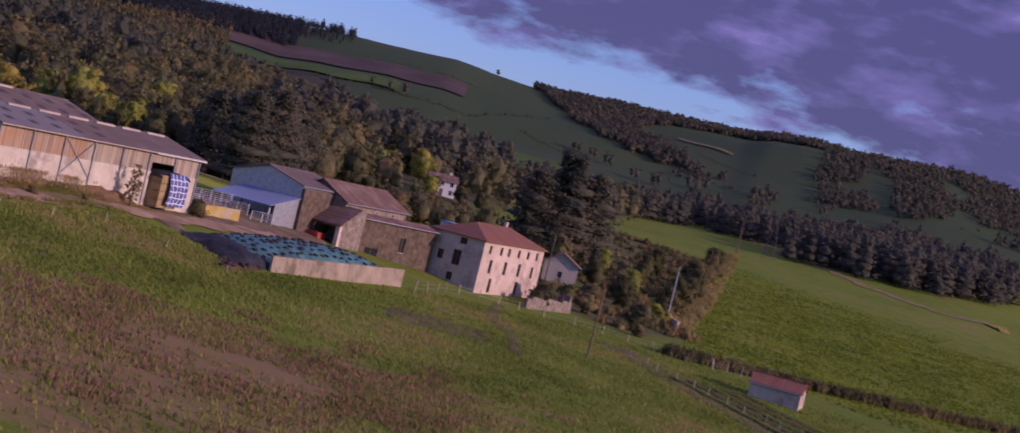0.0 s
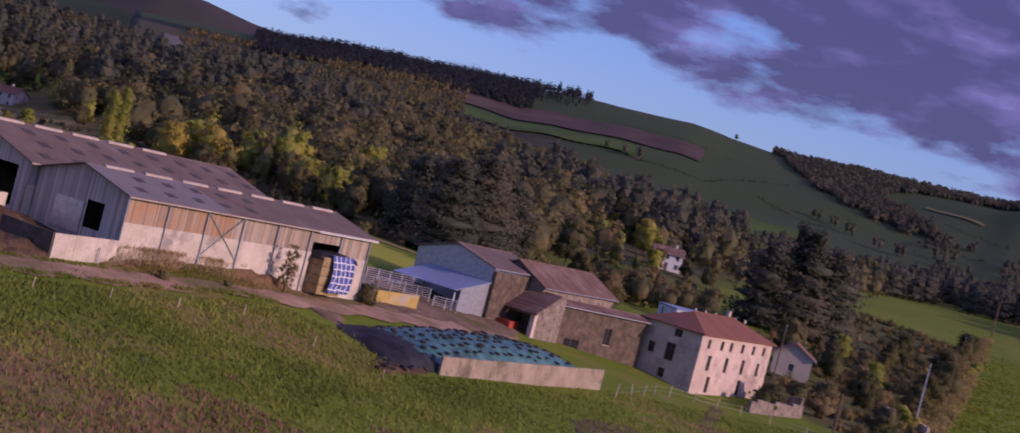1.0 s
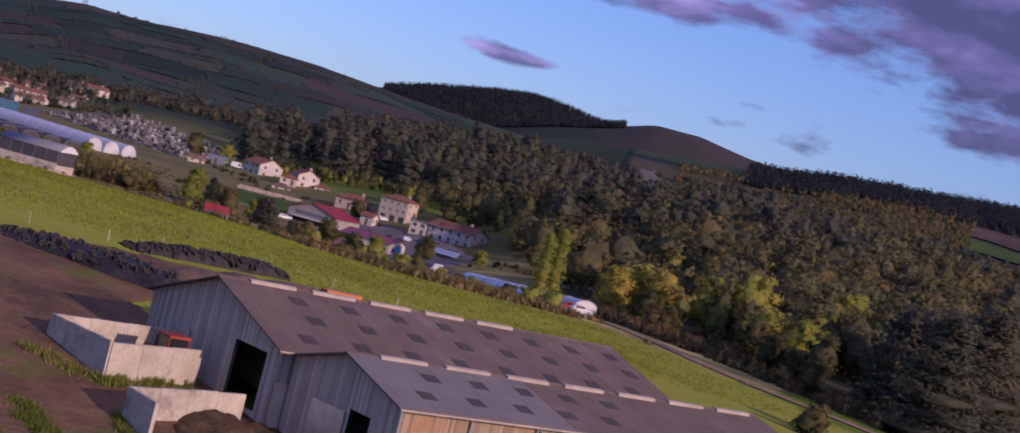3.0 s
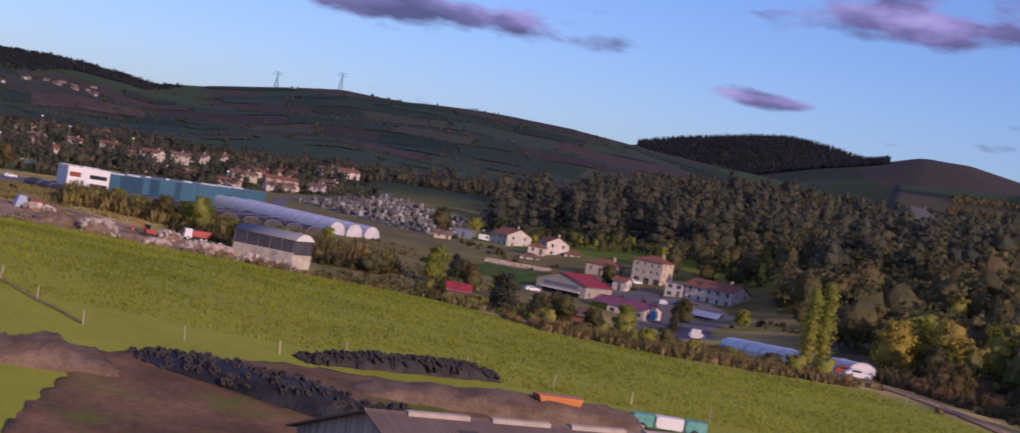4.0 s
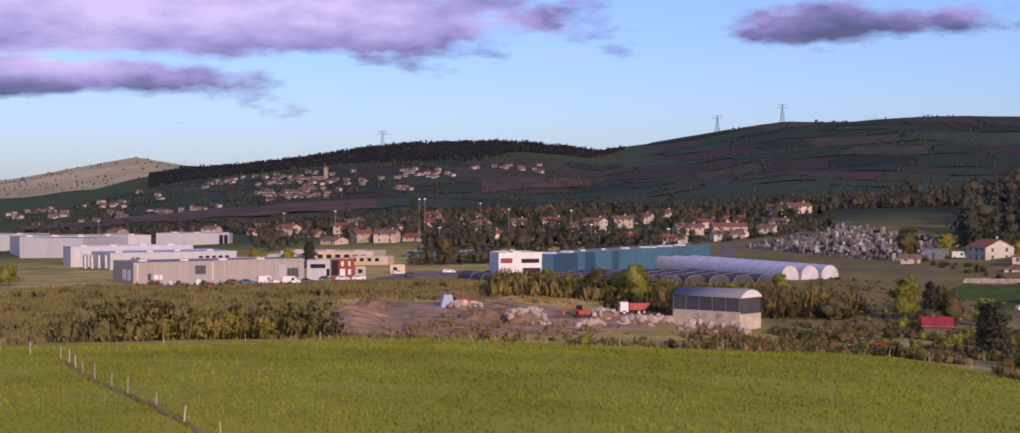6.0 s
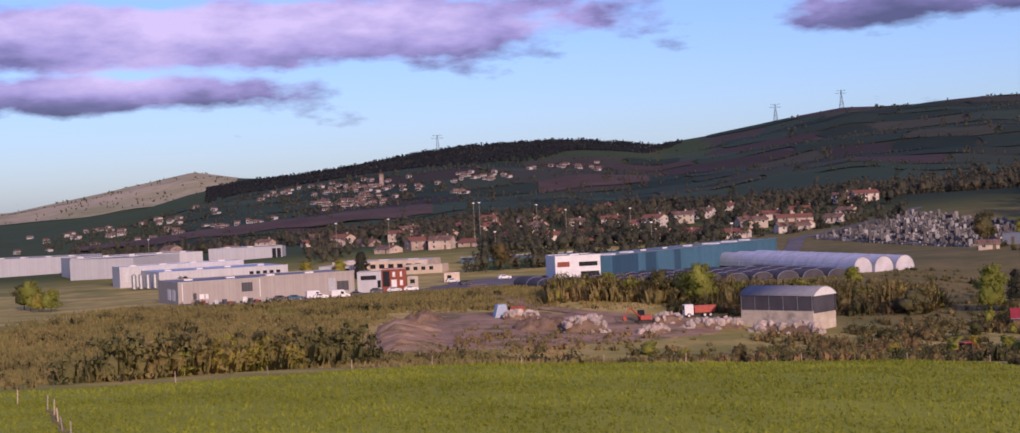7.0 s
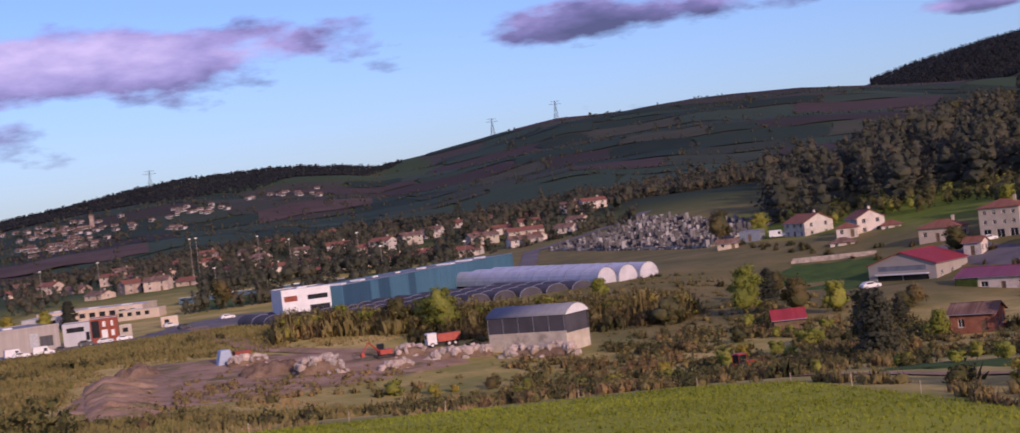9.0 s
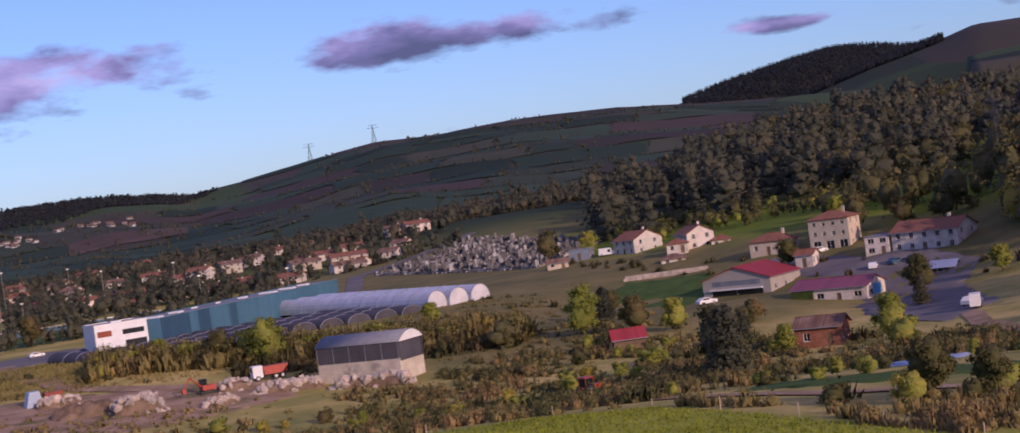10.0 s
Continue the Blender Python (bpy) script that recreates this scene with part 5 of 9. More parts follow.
for d in ((0, 0, 0, 7.6, 0.2, 1.5), (0, 1.6, 0, 7.6, 1.8, 1.2), (0, 0.2, 0, 0.2, 1.6, 1.3), (7.4, 0.2, 0, 7.6, 1.6, 1.3), (0.2, 0.2, 0.1, 7.4, 1.6, 0.3)):
    part("slab", boxed(*d), YELLOWED, tr)


def barrier(x, y, rz, length, rails, label, high=1.3, group="cattle barriers"):
    b = thing("cattle_barrier", x, y, ground(x, y), rz, label, "barrier", group)
    for k in range(rails):
        bm = bmesh.new()
        z = 0.3 + k * (high - 0.3) / (rails - 1)
        rod(bm, (0, 0, z), (length, 0, z), 0.035, n=6)
        part("rail", bm, STEEL, b)
    for i in range(int(length / 1.6) + 1):
        bm = bmesh.new()
        rod(bm, (min(i * 1.6, length), 0, -0.2), (min(i * 1.6, length), 0, high + 0.1), 0.05, n=6)
        part("post", bm, STEEL, b)
    return b


for x, y, rz, l in ((134.5, 154.5, -20, 6.5), (141, 152, -15, 4.5), (136, 159, -10, 9.0), (128, 152, 15, 5.0)):
    barrier(x, y, rz, l, 5, "galvanised tubular cattle barrier in the yard")
barrier(87.4, 132.9, 70, 5.0, 2, "rusty rail above the bunker wall")

# ---- lean-tos by the hangar and stone barn ----
lt = thing("lean_to", 154.9, 160.9, -12.4, 12, "open lean-to shelter with a pale blue metal roof", "shelter")
part("roof", solid([(-12.5, -6.3, 2.3), (-5.56, -6.3, 3.9), (-5.56, 3.5, 3.9), (-12.5, 3.5, 2.3)], (0, 0, 0.1)), BLUE_ROOF, lt)
for y in (-1.5, 3.3):
    part("post", boxed(-12.4, y - 0.1, -2, -12.2, y + 0.1, 2.32), WOOD, lt)
bm = bmesh.new()
rod(bm, (-12.7, -6.5, -2), (-12.7, -6.5, 2.1), 0.09, n=8)
part("drainpipe", bm, WHITE, lt, "pale drainpipe at the corner")
part("side_wall", solid([(-10.9, -6.0, -2), (-5.56, -6.0, -2), (-5.56, -6.0, 3.85), (-10.9, -6.0, 2.62)], (0, 0.15, 0)), STEEL, lt)
ls = thing("cart_shed", 166.35, 159.06, -14.0, 12, "open stone cart shed with a lean-to tile roof", "cart shed")
part("side_wall", solid([(-12.0, -6.8, -2), (-6.5, -6.8, -2), (-6.5, -6.8, 5.5), (-8.6, -6.8, 5.5), (-12.0, -6.8, 3.3)], (0, 0.45, 0)), STONE, ls)
part("pier", boxed(-12.6, -6.85, -2, -12.02, -6.2, 3.15), RENDER_PINK, ls, "pale rendered corner pier")
part("pier", boxed(-12.5, -1.4, -2, -12.0, -0.8, 3.15), STONE, ls)
part("lintel", boxed(-12.45, -6.2, 2.85, -12.1, -1.4, 3.15), WOOD, ls)
part("end_wall", solid([(-12.0, -1.1, -2), (-8.62, -1.1, -2), (-8.62, -1.1, 5.3), (-12.0, -1.1, 3.3)], (0, 0.25, 0)), STONE, ls)
part("roof", solid([(-13.0, -7.2, 3.1), (-8.2, -7.2, 5.75), (-8.2, -0.5, 5.75), (-13.0, -0.5, 3.1)], (0, 0, 0.16)), TILES_OLD, ls)
rm = thing("baler", 155.6, 152.2, -14.1, 100, "red farm machine parked in the cart shed", "farm machine")
bm = boxed(0, 0, 0.5, 2.8, 2.0, 1.7)
bmesh.ops.bevel(bm, geom=bm.edges[:], offset=0.15, segments=2)
part("body", bm, RED, rm)
for x in (0.6, 2.2):
    wheel(rm, x, -0.1, 0.45, 0.45, 0.25)

# ---- fences ----
POST = bpy.data.meshes.new("fence_post")
pb = bmesh.new()
rod(pb, (0, 0, -0.4), (0.03, 0.02, 1.25), 0.06, 0.05, 6)
pb.to_mesh(POST)
pb.free()
POST.materials.append(mat("fence_wood", (0.42, 0.36, 0.30), (0.62, 0.55, 0.46), 1.0, 8.0, 0.9, 0.2, each=0.4))


def fence(line, gap, label, wires=2, s=1.0, wob=0.35):
    f = thing("fence", *line[0], ground(*line[0]), 0, label, "fence", "field fences")
    r = random.Random(int(line[0][0] * 7))
    pts = []
    for (ax, ay), (bx, by) in zip(line, line[1:]):
        n = max(1, round(math.hypot(bx - ax, by - ay) / gap))
        pts += [(ax + (bx - ax) * k / n + r.uniform(-wob, wob), ay + (by - ay) * k / n + r.uniform(-wob, wob)) for k in range(n)]
    pts.append(line[-1])
    base = f.matrix_basis.translation
    for x, y in pts:
        o = new("post", POST)
        o.parent = f
        o.matrix_basis = pose(x - base.x, y - base.y, ground(x, y) - base.z, r.uniform(-6, 6), r.uniform(-6, 6), r.uniform(0, 90)) @ Matrix.Diagonal((s, s, s * r.uniform(0.85, 1.15), 1))
    for k in range(wires):
        bm = bmesh.new()
        bent(bm, [(p[0] - base.x, p[1] - base.y, ground(*p) - base.z + 0.55 + 0.5 * k) for p in pts], 0.012, 3)
        part("wire", bm, STEEL, f)


fence([(22, 272), (31.9, 261), (41.4, 240), (47.5, 229), (54.9, 215.5), (62.4, 204.5), (69, 194), (76.3, 195), (83.4, 197.6), (101, 208), (122, 204)], 6.5, "pale wooden posts and wire across the green field", wires=0, s=0.95)
fence([(34, 288), (57, 308), (85, 318), (110, 318), (118, 314), (121.5, 288), (125, 267), (140, 265), (156, 268), (173, 275), (174, 240), (175, 215)], 10.5, "pale fence posts along the far edge of the field", wires=0, s=0.8)
fence([(40, 112), (76, 121), (98, 126), (108, 118)], 7, "thin fence posts along the dirt track", wires=0, s=0.8)
fence([(150, 129), (168, 137), (181, 136), (196, 121), (200, 113)], 4.5, "wire fence with wooden posts below the farmhouse", s=1.1)
fence([(200, 113), (206, 104)], 2.0, "pale garden gate posts", 2, 1.3)
fence([(176, 112), (163, 84), (150, 60)], 4.0, "pale posts along the vegetable strips", 2, 1.0)
DRY_STRIP = mat("dry_verge", (0.15, 0.12, 0.045), (0.30, 0.23, 0.09), 0.3, 2.0, 0.95, 0.6)
band("fence_line", [(31.9, 261), (41.4, 240), (47.5, 229), (54.9, 215.5), (62.4, 204.5), (69, 194)], 0.55, DRY_STRIP, "strip of rank dry grass under the field fence", "verge", 0.06, 1.5, 0.4)
# ---- round the farmhouse ----
def pole(x, y, high, label, arms=1, lean=0.0, z=None, metal=False):
    p = thing("utility_pole", x, y, ground(x, y) if z is None else z, 30, label, "pole", "utility poles")
    bm = bmesh.new()
    rod(bm, (0, 0, -0.5), (lean, 0, high), 0.15, 0.09, 8)
    part("shaft", bm, STEEL if metal else WOOD, p)
    for k in range(arms):
        arm = part("crossarm", boxed(lean - 0.8, -0.05, high - 0.35 - k * 0.6, lean + 0.8, 0.05, high - 0.25 - k * 0.6), STEEL, p)
        for x0 in (-0.7, 0, 0.7):
            bm = bmesh.new()
            rod(bm, (lean + x0, 0, high - 0.25 - k * 0.6), (lean + x0, 0, high - 0.05 - k * 0.6), 0.05, n=5)
            part("insulator", bm, GLASS, arm)
    return p


pole(160.1, 108.0, 9.0, "leaning wooden pole in the meadow", 0, 0.9)
pole(206.4, 139.0, 4.8, "short leaning wooden pole in the garden", 0, 0.5)
pole(365.6, 215.4, 10.0, "wooden electricity pole at the field edge", 1, 0.4)
pole(224.0, 163.9, 9.5, "wooden electricity pole beside the farmhouse", 1, 0.4)
pole(243.0, 149.0, 10.5, "grey electricity pole by the garden wall", 2, 0.6, metal=True)
pole(300.0, 178.0, 10.0, "wooden electricity pole in the hedge", 1, 0.4)
pole(478.0, 272.5, 13.0, "tall wooden electricity pole at the field edge", 1)
pole(484.0, 275.5, 13.0, "tall wooden electricity pole at the field edge", 1)

house("field_shed", 188.7, 96.3, -70, 6.8, 5.0, 2.5, 1.1, RENDER_PINK, TILES, "small rendered field shed with a pinkish tile roof", "shed", rows=1, cols=1, side_cols=1, chimney=False, front=[], side=[], door=False, over=0.25)
house("garden_shed", 242.0, 174.0, 35, 8.0, 6.5, 4.2, 1.9, CREAM, TILES_OLD, "rendered outbuilding with a dark tile roof among bushes", "outbuilding", rows=1, cols=2, side_cols=1, chimney=False)
house("villa", 236.0, 192.0, -28, 11.0, 9.0, 5.0, 0.0, WHITE, BLUE_ROOF, "white villa with a flat blue-grey roof behind the farmhouse", "house", rows=2, cols=4)
vt = thing("terrace_parapet", 240.5, 185.6, ground(236, 192) + 5.0, -28, "white balustrade posts along the villa roof", "parapet")
for i in range(6):
    part("baluster", boxed(-9 + i * 1.9, -0.4, 0, -8.75 + i * 1.9, -0.15, 0.6), WHITE_RENDER, vt)
house("hill_house", 337.0, 290.0, -45, 8.0, 7.0, 4.6, 1.6, WHITE, TILES_OLD, "white house with a brown roof at the wood's edge", "house", cols=3)

# garden walls
gw = thing("garden_wall", 186.5, 138.6, -17.0, 8, "crumbling stone garden wall below the farmhouse", "wall")
for i in range(9):
    part("stone_course", boxed(i * 1.6, 0, -1.5, i * 1.6 + 1.58, 0.5, 1.5 + 0.15 * ((i * 5) % 3)), STONE, gw)
for i in range(4):
    part("stone_course", boxed(14.4, 0.5 + i * 1.6, -1.5, 14.9, 2.08 + i * 1.6, 2.6 - 0.2 * i), STONE, gw)
gw = thing("field_wall", 236.0, 142.0, ground(236, 142), 52, "pinkish stone wall along the garden", "wall")
for i in range(12):
    part("stone_course", boxed(i * 2.0, 0, -1, i * 2.0 + 1.97, 0.4, 1.7 + 0.1 * (i % 3)), RENDER_PINK, gw)
gate = thing("garden_gate", 197.0, 119.0, ground(197, 119), -22, "low pale stone gateway in the field fence", "gate")
for x in (0, 7.2):
    part("gate_pier", boxed(x, 0, -0.5, x + 0.4, 0.4, 1.5), CONC_OLD, gate)
part("low_wall", boxed(0.4, 0.1, -0.5, 7.2, 0.4, 0.6), STONE, gate)

# vegetable strips
for i in range(5):
    a = (172.5 + i * 2.6, 103.0 - i * 1.1)
    band("vegetable_bed", [a, (a[0] - 12, a[1] - 22), (a[0] - 20, a[1] - 40)], 1.0, DUNG if i % 2 else LAWN, "narrow tilled vegetable bed", "bed", 0.25, 1.5, 0.35)
plate(0, 0, 0, [(180, 121), (186, 119), (172, 96), (150, 58), (144, 62), (166, 100)], 0.08, "garden_path", MUD_DARK, "worn muddy path between the beds", "path", 1.3)
band("cattle_path", [(178, 137), (160, 124), (150, 112), (140, 104)], 1.6, MUD_DARK, "muddy cattle path across the meadow", "path", 0.06, 1.5, 0.12)
plate(0, 0, 0, [(126, 111), (138, 106), (147, 113), (140, 119), (130, 117)], 0.05, "muddy_patch", MUD_DARK, "trodden muddy patch in the meadow", "mud", 1.3)

band("field_track", [(620, 360), (547, 282), (512, 238), (501, 206), (520, 180), (547, 150)], 6.0, DRY_STRIP, "dry grassy track between two fields", "track", 0.15, 4.0, 0.5)

# ---- machines behind the barn ----
sp = thing("field_sprayer", 111.2, 193.5, ground(111.2, 193.5), -8, "teal and white field sprayer behind the barn", "farm machine")
for x, w, m in ((0, 2.6, TEAL), (2.9, 3.4, WHITE), (6.6, 2.6, TEAL)):
    bm = boxed(x, 0, 0.7, x + w, 1.8, 2.1)
    bmesh.ops.bevel(bm, geom=bm.edges[:], offset=0.2, segments=2)
    part("tank", bm, m, sp)
part("boom", boxed(-1.5, 0.8, 0.5, 10.5, 1.0, 0.7), STEEL, sp)
for x in (1.2, 7.8):
    for y in (-0.1, 1.9):
        wheel(sp, x, y, 0.55, 0.55, 0.3)
sp.scale = (0.65, 0.65, 0.65)
og = thing("hopper", 103.0, 190.5, ground(103, 190.5), 5, "orange farm hopper behind the barn", "farm machine")
bm = solid([(0, 0, 0.6), (2.6, 0, 0.6), (3.1, 0, 1.9), (-0.5, 0, 1.9)], (0, 1.6, 0))
part("bin", bm, ORANGE, og)
for x in (0.3, 2.2):
    wheel(og, x, -0.1, 0.4, 0.4, 0.25)

# ---- valley houses ----
def from_corner(x, y, rz, length, deep, side=1):
    """The centre of a house from the foot of its front corner (side 1: the right end of the front, -1: the left)."""
    c = pose(x, y, 0, 0, 0, rz) @ Vector((-side * length / 2, deep / 2, 0))
    return c.x, c.y


def placed(name, corner, rz, length, deep, high, rise, *rest, end=1, **more):
    return house(name, *from_corner(*corner[:2], rz, length, deep, end), rz, length, deep, high, rise, *rest, z=corner[2], **more)


GREY_GLASS = mat("pale_glazing", (0.14, 0.16, 0.19), (0.24, 0.26, 0.30), 0.4, 3.0, 0.25, 0.0)
placed("white_house", (205.1, 608.0, -10.2), -68, 9.5, 10.5, 4.6, 2.3, WHITE_RENDER, TILES, "white two-storey house with a red tile roof beside the cemetery", "house", "valley houses", cols=3)
placed("white_house", (211.8, 580.0, -9.9), -88, 9.0, 7.8, 4.8, 2.0, WHITE_RENDER, TILES, "white gabled house with a red tile roof on the slope", "house", "valley houses", cols=3)
house("porch_wing", 220.6, 578.0, -20, 5.2, 5.0, 2.6, 1.1, WHITE_RENDER, TILES, "low white porch wing under a red tile roof", "house", "valley houses", rows=1, cols=2, z=-10.2, hip=True, chimney=False)
house("lean_house", 208.2, 578.0, -20, 5.6, 5.0, 2.7, 1.1, WHITE_RENDER, TILES, "low white annexe with a red tile roof", "house", "valley houses", rows=1, cols=2, z=-9.7, hip=True, chimney=False)
house("garden_pavilion", 203.8, 569.0, -20, 6.4, 4.4, 2.0, 1.0, WHITE_RENDER, TILES_OLD, "small white pavilion with a hipped roof", "pavilion", "valley houses", rows=1, cols=2, hip=True, chimney=False, z=-12.3)
placed("garage_house", (219.8, 530.0, -11.2), -46, 9.8, 6.9, 3.5, 1.6, CREAM, TILES, "cream bungalow with a garage and red roof", "house", "valley houses", rows=1, cols=3, hip=True, group_side="right", side=[(1.2, 0.05, 3.2, 2.4), (3.8, 0.05, 5.8, 2.4)])
placed("tall_house", (231.1, 519.0, -11.5), -45, 9.9, 7.8, 7.5, 1.5, CREAM, TILES, "tall three-storey cream house with garages and a red roof", "house", "valley houses", rows=3, cols=4, hip=True,
       front=[(0.8, 0.05, 2.7, 2.3), (4.0, 0.05, 6.0, 2.3), (7.3, 0.05, 9.3, 2.3)] + [(c, r, c + 0.85, r + 1.1) for r in (3.4, 5.7) for c in (1.0, 3.3, 5.7, 8.0)])
placed("white_block", (225.9, 500.0, -12.8), -46, 5.5, 8.0, 4.2, 0.0, WHITE_RENDER, FLAT_ROOF, "white flat-roofed part of a two-storey house", "house", "valley houses", end=-1, cols=2, win=(1.5, 1.1), chimney=False)
placed("long_house", (230.3, 495.6, -12.8), -54, 15.5, 9.5, 4.7, 2.0, WHITE_RENDER, TILES, "long white two-storey house with a red roof", "house", "valley houses", end=-1, cols=5)
rb = placed("red_roofed_hall", (201.6, 497.0, -18.1), 40, 14.0, 17.0, 4.7, 2.6, GREY_CLAD, CRIMSON, "large workshop hall with a crimson metal roof", "hall", end=-1, rows=1, cols=3, chimney=False, side=[(2.0, 0.1, 15.0, 2.4)], door=False)
part("canopy", boxed(-7.75, -6.6, 2.45, -7.05, 6.6, 2.7), WHITE, rb, "white canopy beam over the open bay")
part("glazing_band", boxed(-7.05, -6.0, 3.3, -7.01, 6.0, 4.4), GREY_GLASS, rb, "long band of pale glazing under the gable")
for i in range(9):
    part("roof_seam", solid([(-7.2 + i * 1.8, -8.9, 4.72), (-7.1 + i * 1.8, -8.9, 4.72), (-7.1 + i * 1.8, -0.1, 7.44), (-7.2 + i * 1.8, -0.1, 7.44)], (0, 0, 0.05)), CRIMSON, rb)
house("hall_annexe", 217.0, 512.0, -45, 4.2, 4.0, 3.0, 1.0, WHITE_RENDER, TILES, "small white annexe with a red tile roof by the hall", "house", "valley houses", rows=1, cols=1, chimney=False)
pb2 = placed("plum_roofed_workshop", (206.7, 460.0, -18.4), -49, 16.0, 8.7, 3.3, 1.5, WHITE_RENDER, PLUM, "white workshop with a plum-coloured metal roof", "workshop", rows=1, cols=4, chimney=False, win=(1.6, 1.1))
part("painted_sign", boxed(8.02, -1.4, 1.0, 8.06, 2.2, 3.2), BLANK, pb2, "blue painted sign panel on the gable")
part("ivy", boxed(-8.1, -4.75, -0.5, -3.4, -4.37, 3.1), mat("ivy_leaves", (0.03, 0.055, 0.012), (0.09, 0.12, 0.03), 1.2, 4.0, 0.9, 1.0, step=0.3), pb2, "thick green ivy over one end of the front")
house("brick_shed", 170.0, 397.0, -40, 7.0, 5.0, 3.4, 1.2, mat("old_brick", (0.20, 0.07, 0.045), (0.34, 0.15, 0.10), 0.8, 6.0, 0.9, 0.4), TILES_OLD, "old red-brick shed among the gardens", "shed", rows=1, cols=2, chimney=False)
house("red_hut", 153.0, 443.0, -10, 5.5, 4.5, 2.3, 1.4, WOOD, CRIMSON, "garden hut with a bright red roof", "hut", rows=1, cols=1, chimney=False)
house("flat_garage", 193.6, 624.0, -30, 6.2, 6.0, 3.0, 0.0, STEEL, FLAT_ROOF, "grey flat-roofed garage by the cemetery", "garage", rows=1, cols=1)
house("brick_lodge", 182.5, 610.0, -10, 6.0, 3.0, 2.0, 0.9, CREAM, TILES_OLD, "low lodge by the cemetery wall", "lodge", rows=1, cols=2, chimney=False)
car(197.5, 619, -20, WHITE, "white camper van parked beside the garage", True)
for i, (x, y, rz, p, lab) in enumerate(((222.5, 521.5, 20, WHITE, "white car outside the cream house"), (221, 487, 60, WHITE, "white car parked by the road"), (224.5, 486, 20, DARK_BLUE, "dark blue car parked by the road"), (228, 484, 20, DARK_CLAD, "grey car parked by the road"),
                                        (181, 486, 10, WHITE, "white car below the workshop hall"), (201, 411, 30, WHITE, "white car by the plastic tunnel"), (199, 404, 60, WHITE, "white van by the plastic tunnel"), (186.5, 310, -20, RED, "red car on the lane"), (185, 303.5, -15, WHITE, "white car on the lane"))):
    car(x, y, rz, p, lab, van="van" in lab)
tractor(129, 380, 30, RED, "red tractor at the edge of the gardens")

# dry-stone terrace wall with separate stones
tw = thing("terrace_wall", 184.5, 551.5, -14.0, -19.7, "pale block terrace wall above the lawn", "wall")
for k in range(4):
    for i in range(18):
        bm = boxed(i * 1.15 + (0.5 if k % 2 else 0), -0.05 * ((i * 3 + k) % 3), k * 0.62 - 0.6, i * 1.15 + 1.1 + (0.5 if k % 2 else 0), 0.7, k * 0.62)
        part("block", bm, RUBBLE, tw)
plate(0, 0, 0, [(172, 528), (180, 496), (190, 503), (201, 529), (203, 541), (184, 549)], 0.15, "lawn", LAWN, "mown green lawn below the terrace wall", "lawn", 2.5)
plate(0, 0, 0, [(190, 396), (206, 408), (222, 450), (236, 466), (236, 488), (226, 500), (224, 524), (214, 530), (208, 522), (212, 500), (214, 474), (200, 452), (190, 420)], 0.12, "lane_yard", ROADWAY, "grey asphalt yard and lane between the houses", "road", 2.5)
band("lane", [(188, 208), (182, 222), (178.5, 232), (178, 245), (183, 278), (185.5, 300), (182, 322), (180, 345), (188, 382), (197, 402)], 3.2, DIRT, "narrow pale farm lane", "road", 0.15, 3.0, 0.02)
band("field_lane", [(108, 348), (123, 331), (131, 303), (141, 291), (164, 289), (181, 298)], 3.0, DIRT, "dirt lane behind the field", "track", 0.12, 3.0, 0.1)
plate(0, 0, 0, [(128, 324), (138, 333), (151, 318), (158, 304), (150, 300), (138, 310)], 0.16, "green_strip", LAWN, "strip of green grass by the lane", "grass", 2.5)
plate(0, 0, 0, [(153, 330), (163, 335), (160, 342), (150, 337)], 0.3, "pond", BLUE_ROOF, "pale sheets over a pond", "pond", 2.0)


dh = thing("muck_heap", 75.6, 129.6, ground(78.5, 132) + 0.1, 24, "low heap of clotted brown muck and straw", "heap")
mound("muck", dh, 7.5, 3.8, 0.6, DUNG, "", 57, 90, 48, 0.8, 0.7)
sp = thing("straw_heap", 87.5, 155.0, ground(89, 157) + 0.1, 20, "heap of loose straw inside the open barn", "straw")
mound("straw", sp, 5.0, 6.0, 2.2, STRAW, "", 58, 30, 24, 0.3)


# ---- tunnels and glasshouses ----
def tunnel(parent, x, y, rz, wide, high, length, material, ribs=True, name="tunnel"):
    m = pose(x, y, 0, 0, 0, rz)
    bm = bmesh.new()
    n = 12
    arc = [(wide / 2 * math.cos(a), high * math.sin(a) ** 0.75) for a in (math.pi * k / n for k in range(n + 1))]
    front = [bm.verts.new(m @ Vector((u, 0, v))) for u, v in arc]
    back = [bm.verts.new(m @ Vector((u, length, v))) for u, v in arc]
    for k in range(n):
        bm.faces.new((front[k], front[k + 1], back[k + 1], back[k]))
    bm.faces.new(front)
    bm.faces.new(back[::-1])
    body = part(name, bm, material, parent)
    if ribs:
        for f in range(int(length / 10) + 1):
            bm = bmesh.new()
            bent(bm, [m @ Vector((u * 1.01, f * 8 - 0.02, v * 1.01)) for u, v in arc], 0.09)
            part("hoop", bm, STEEL, body)
    return body


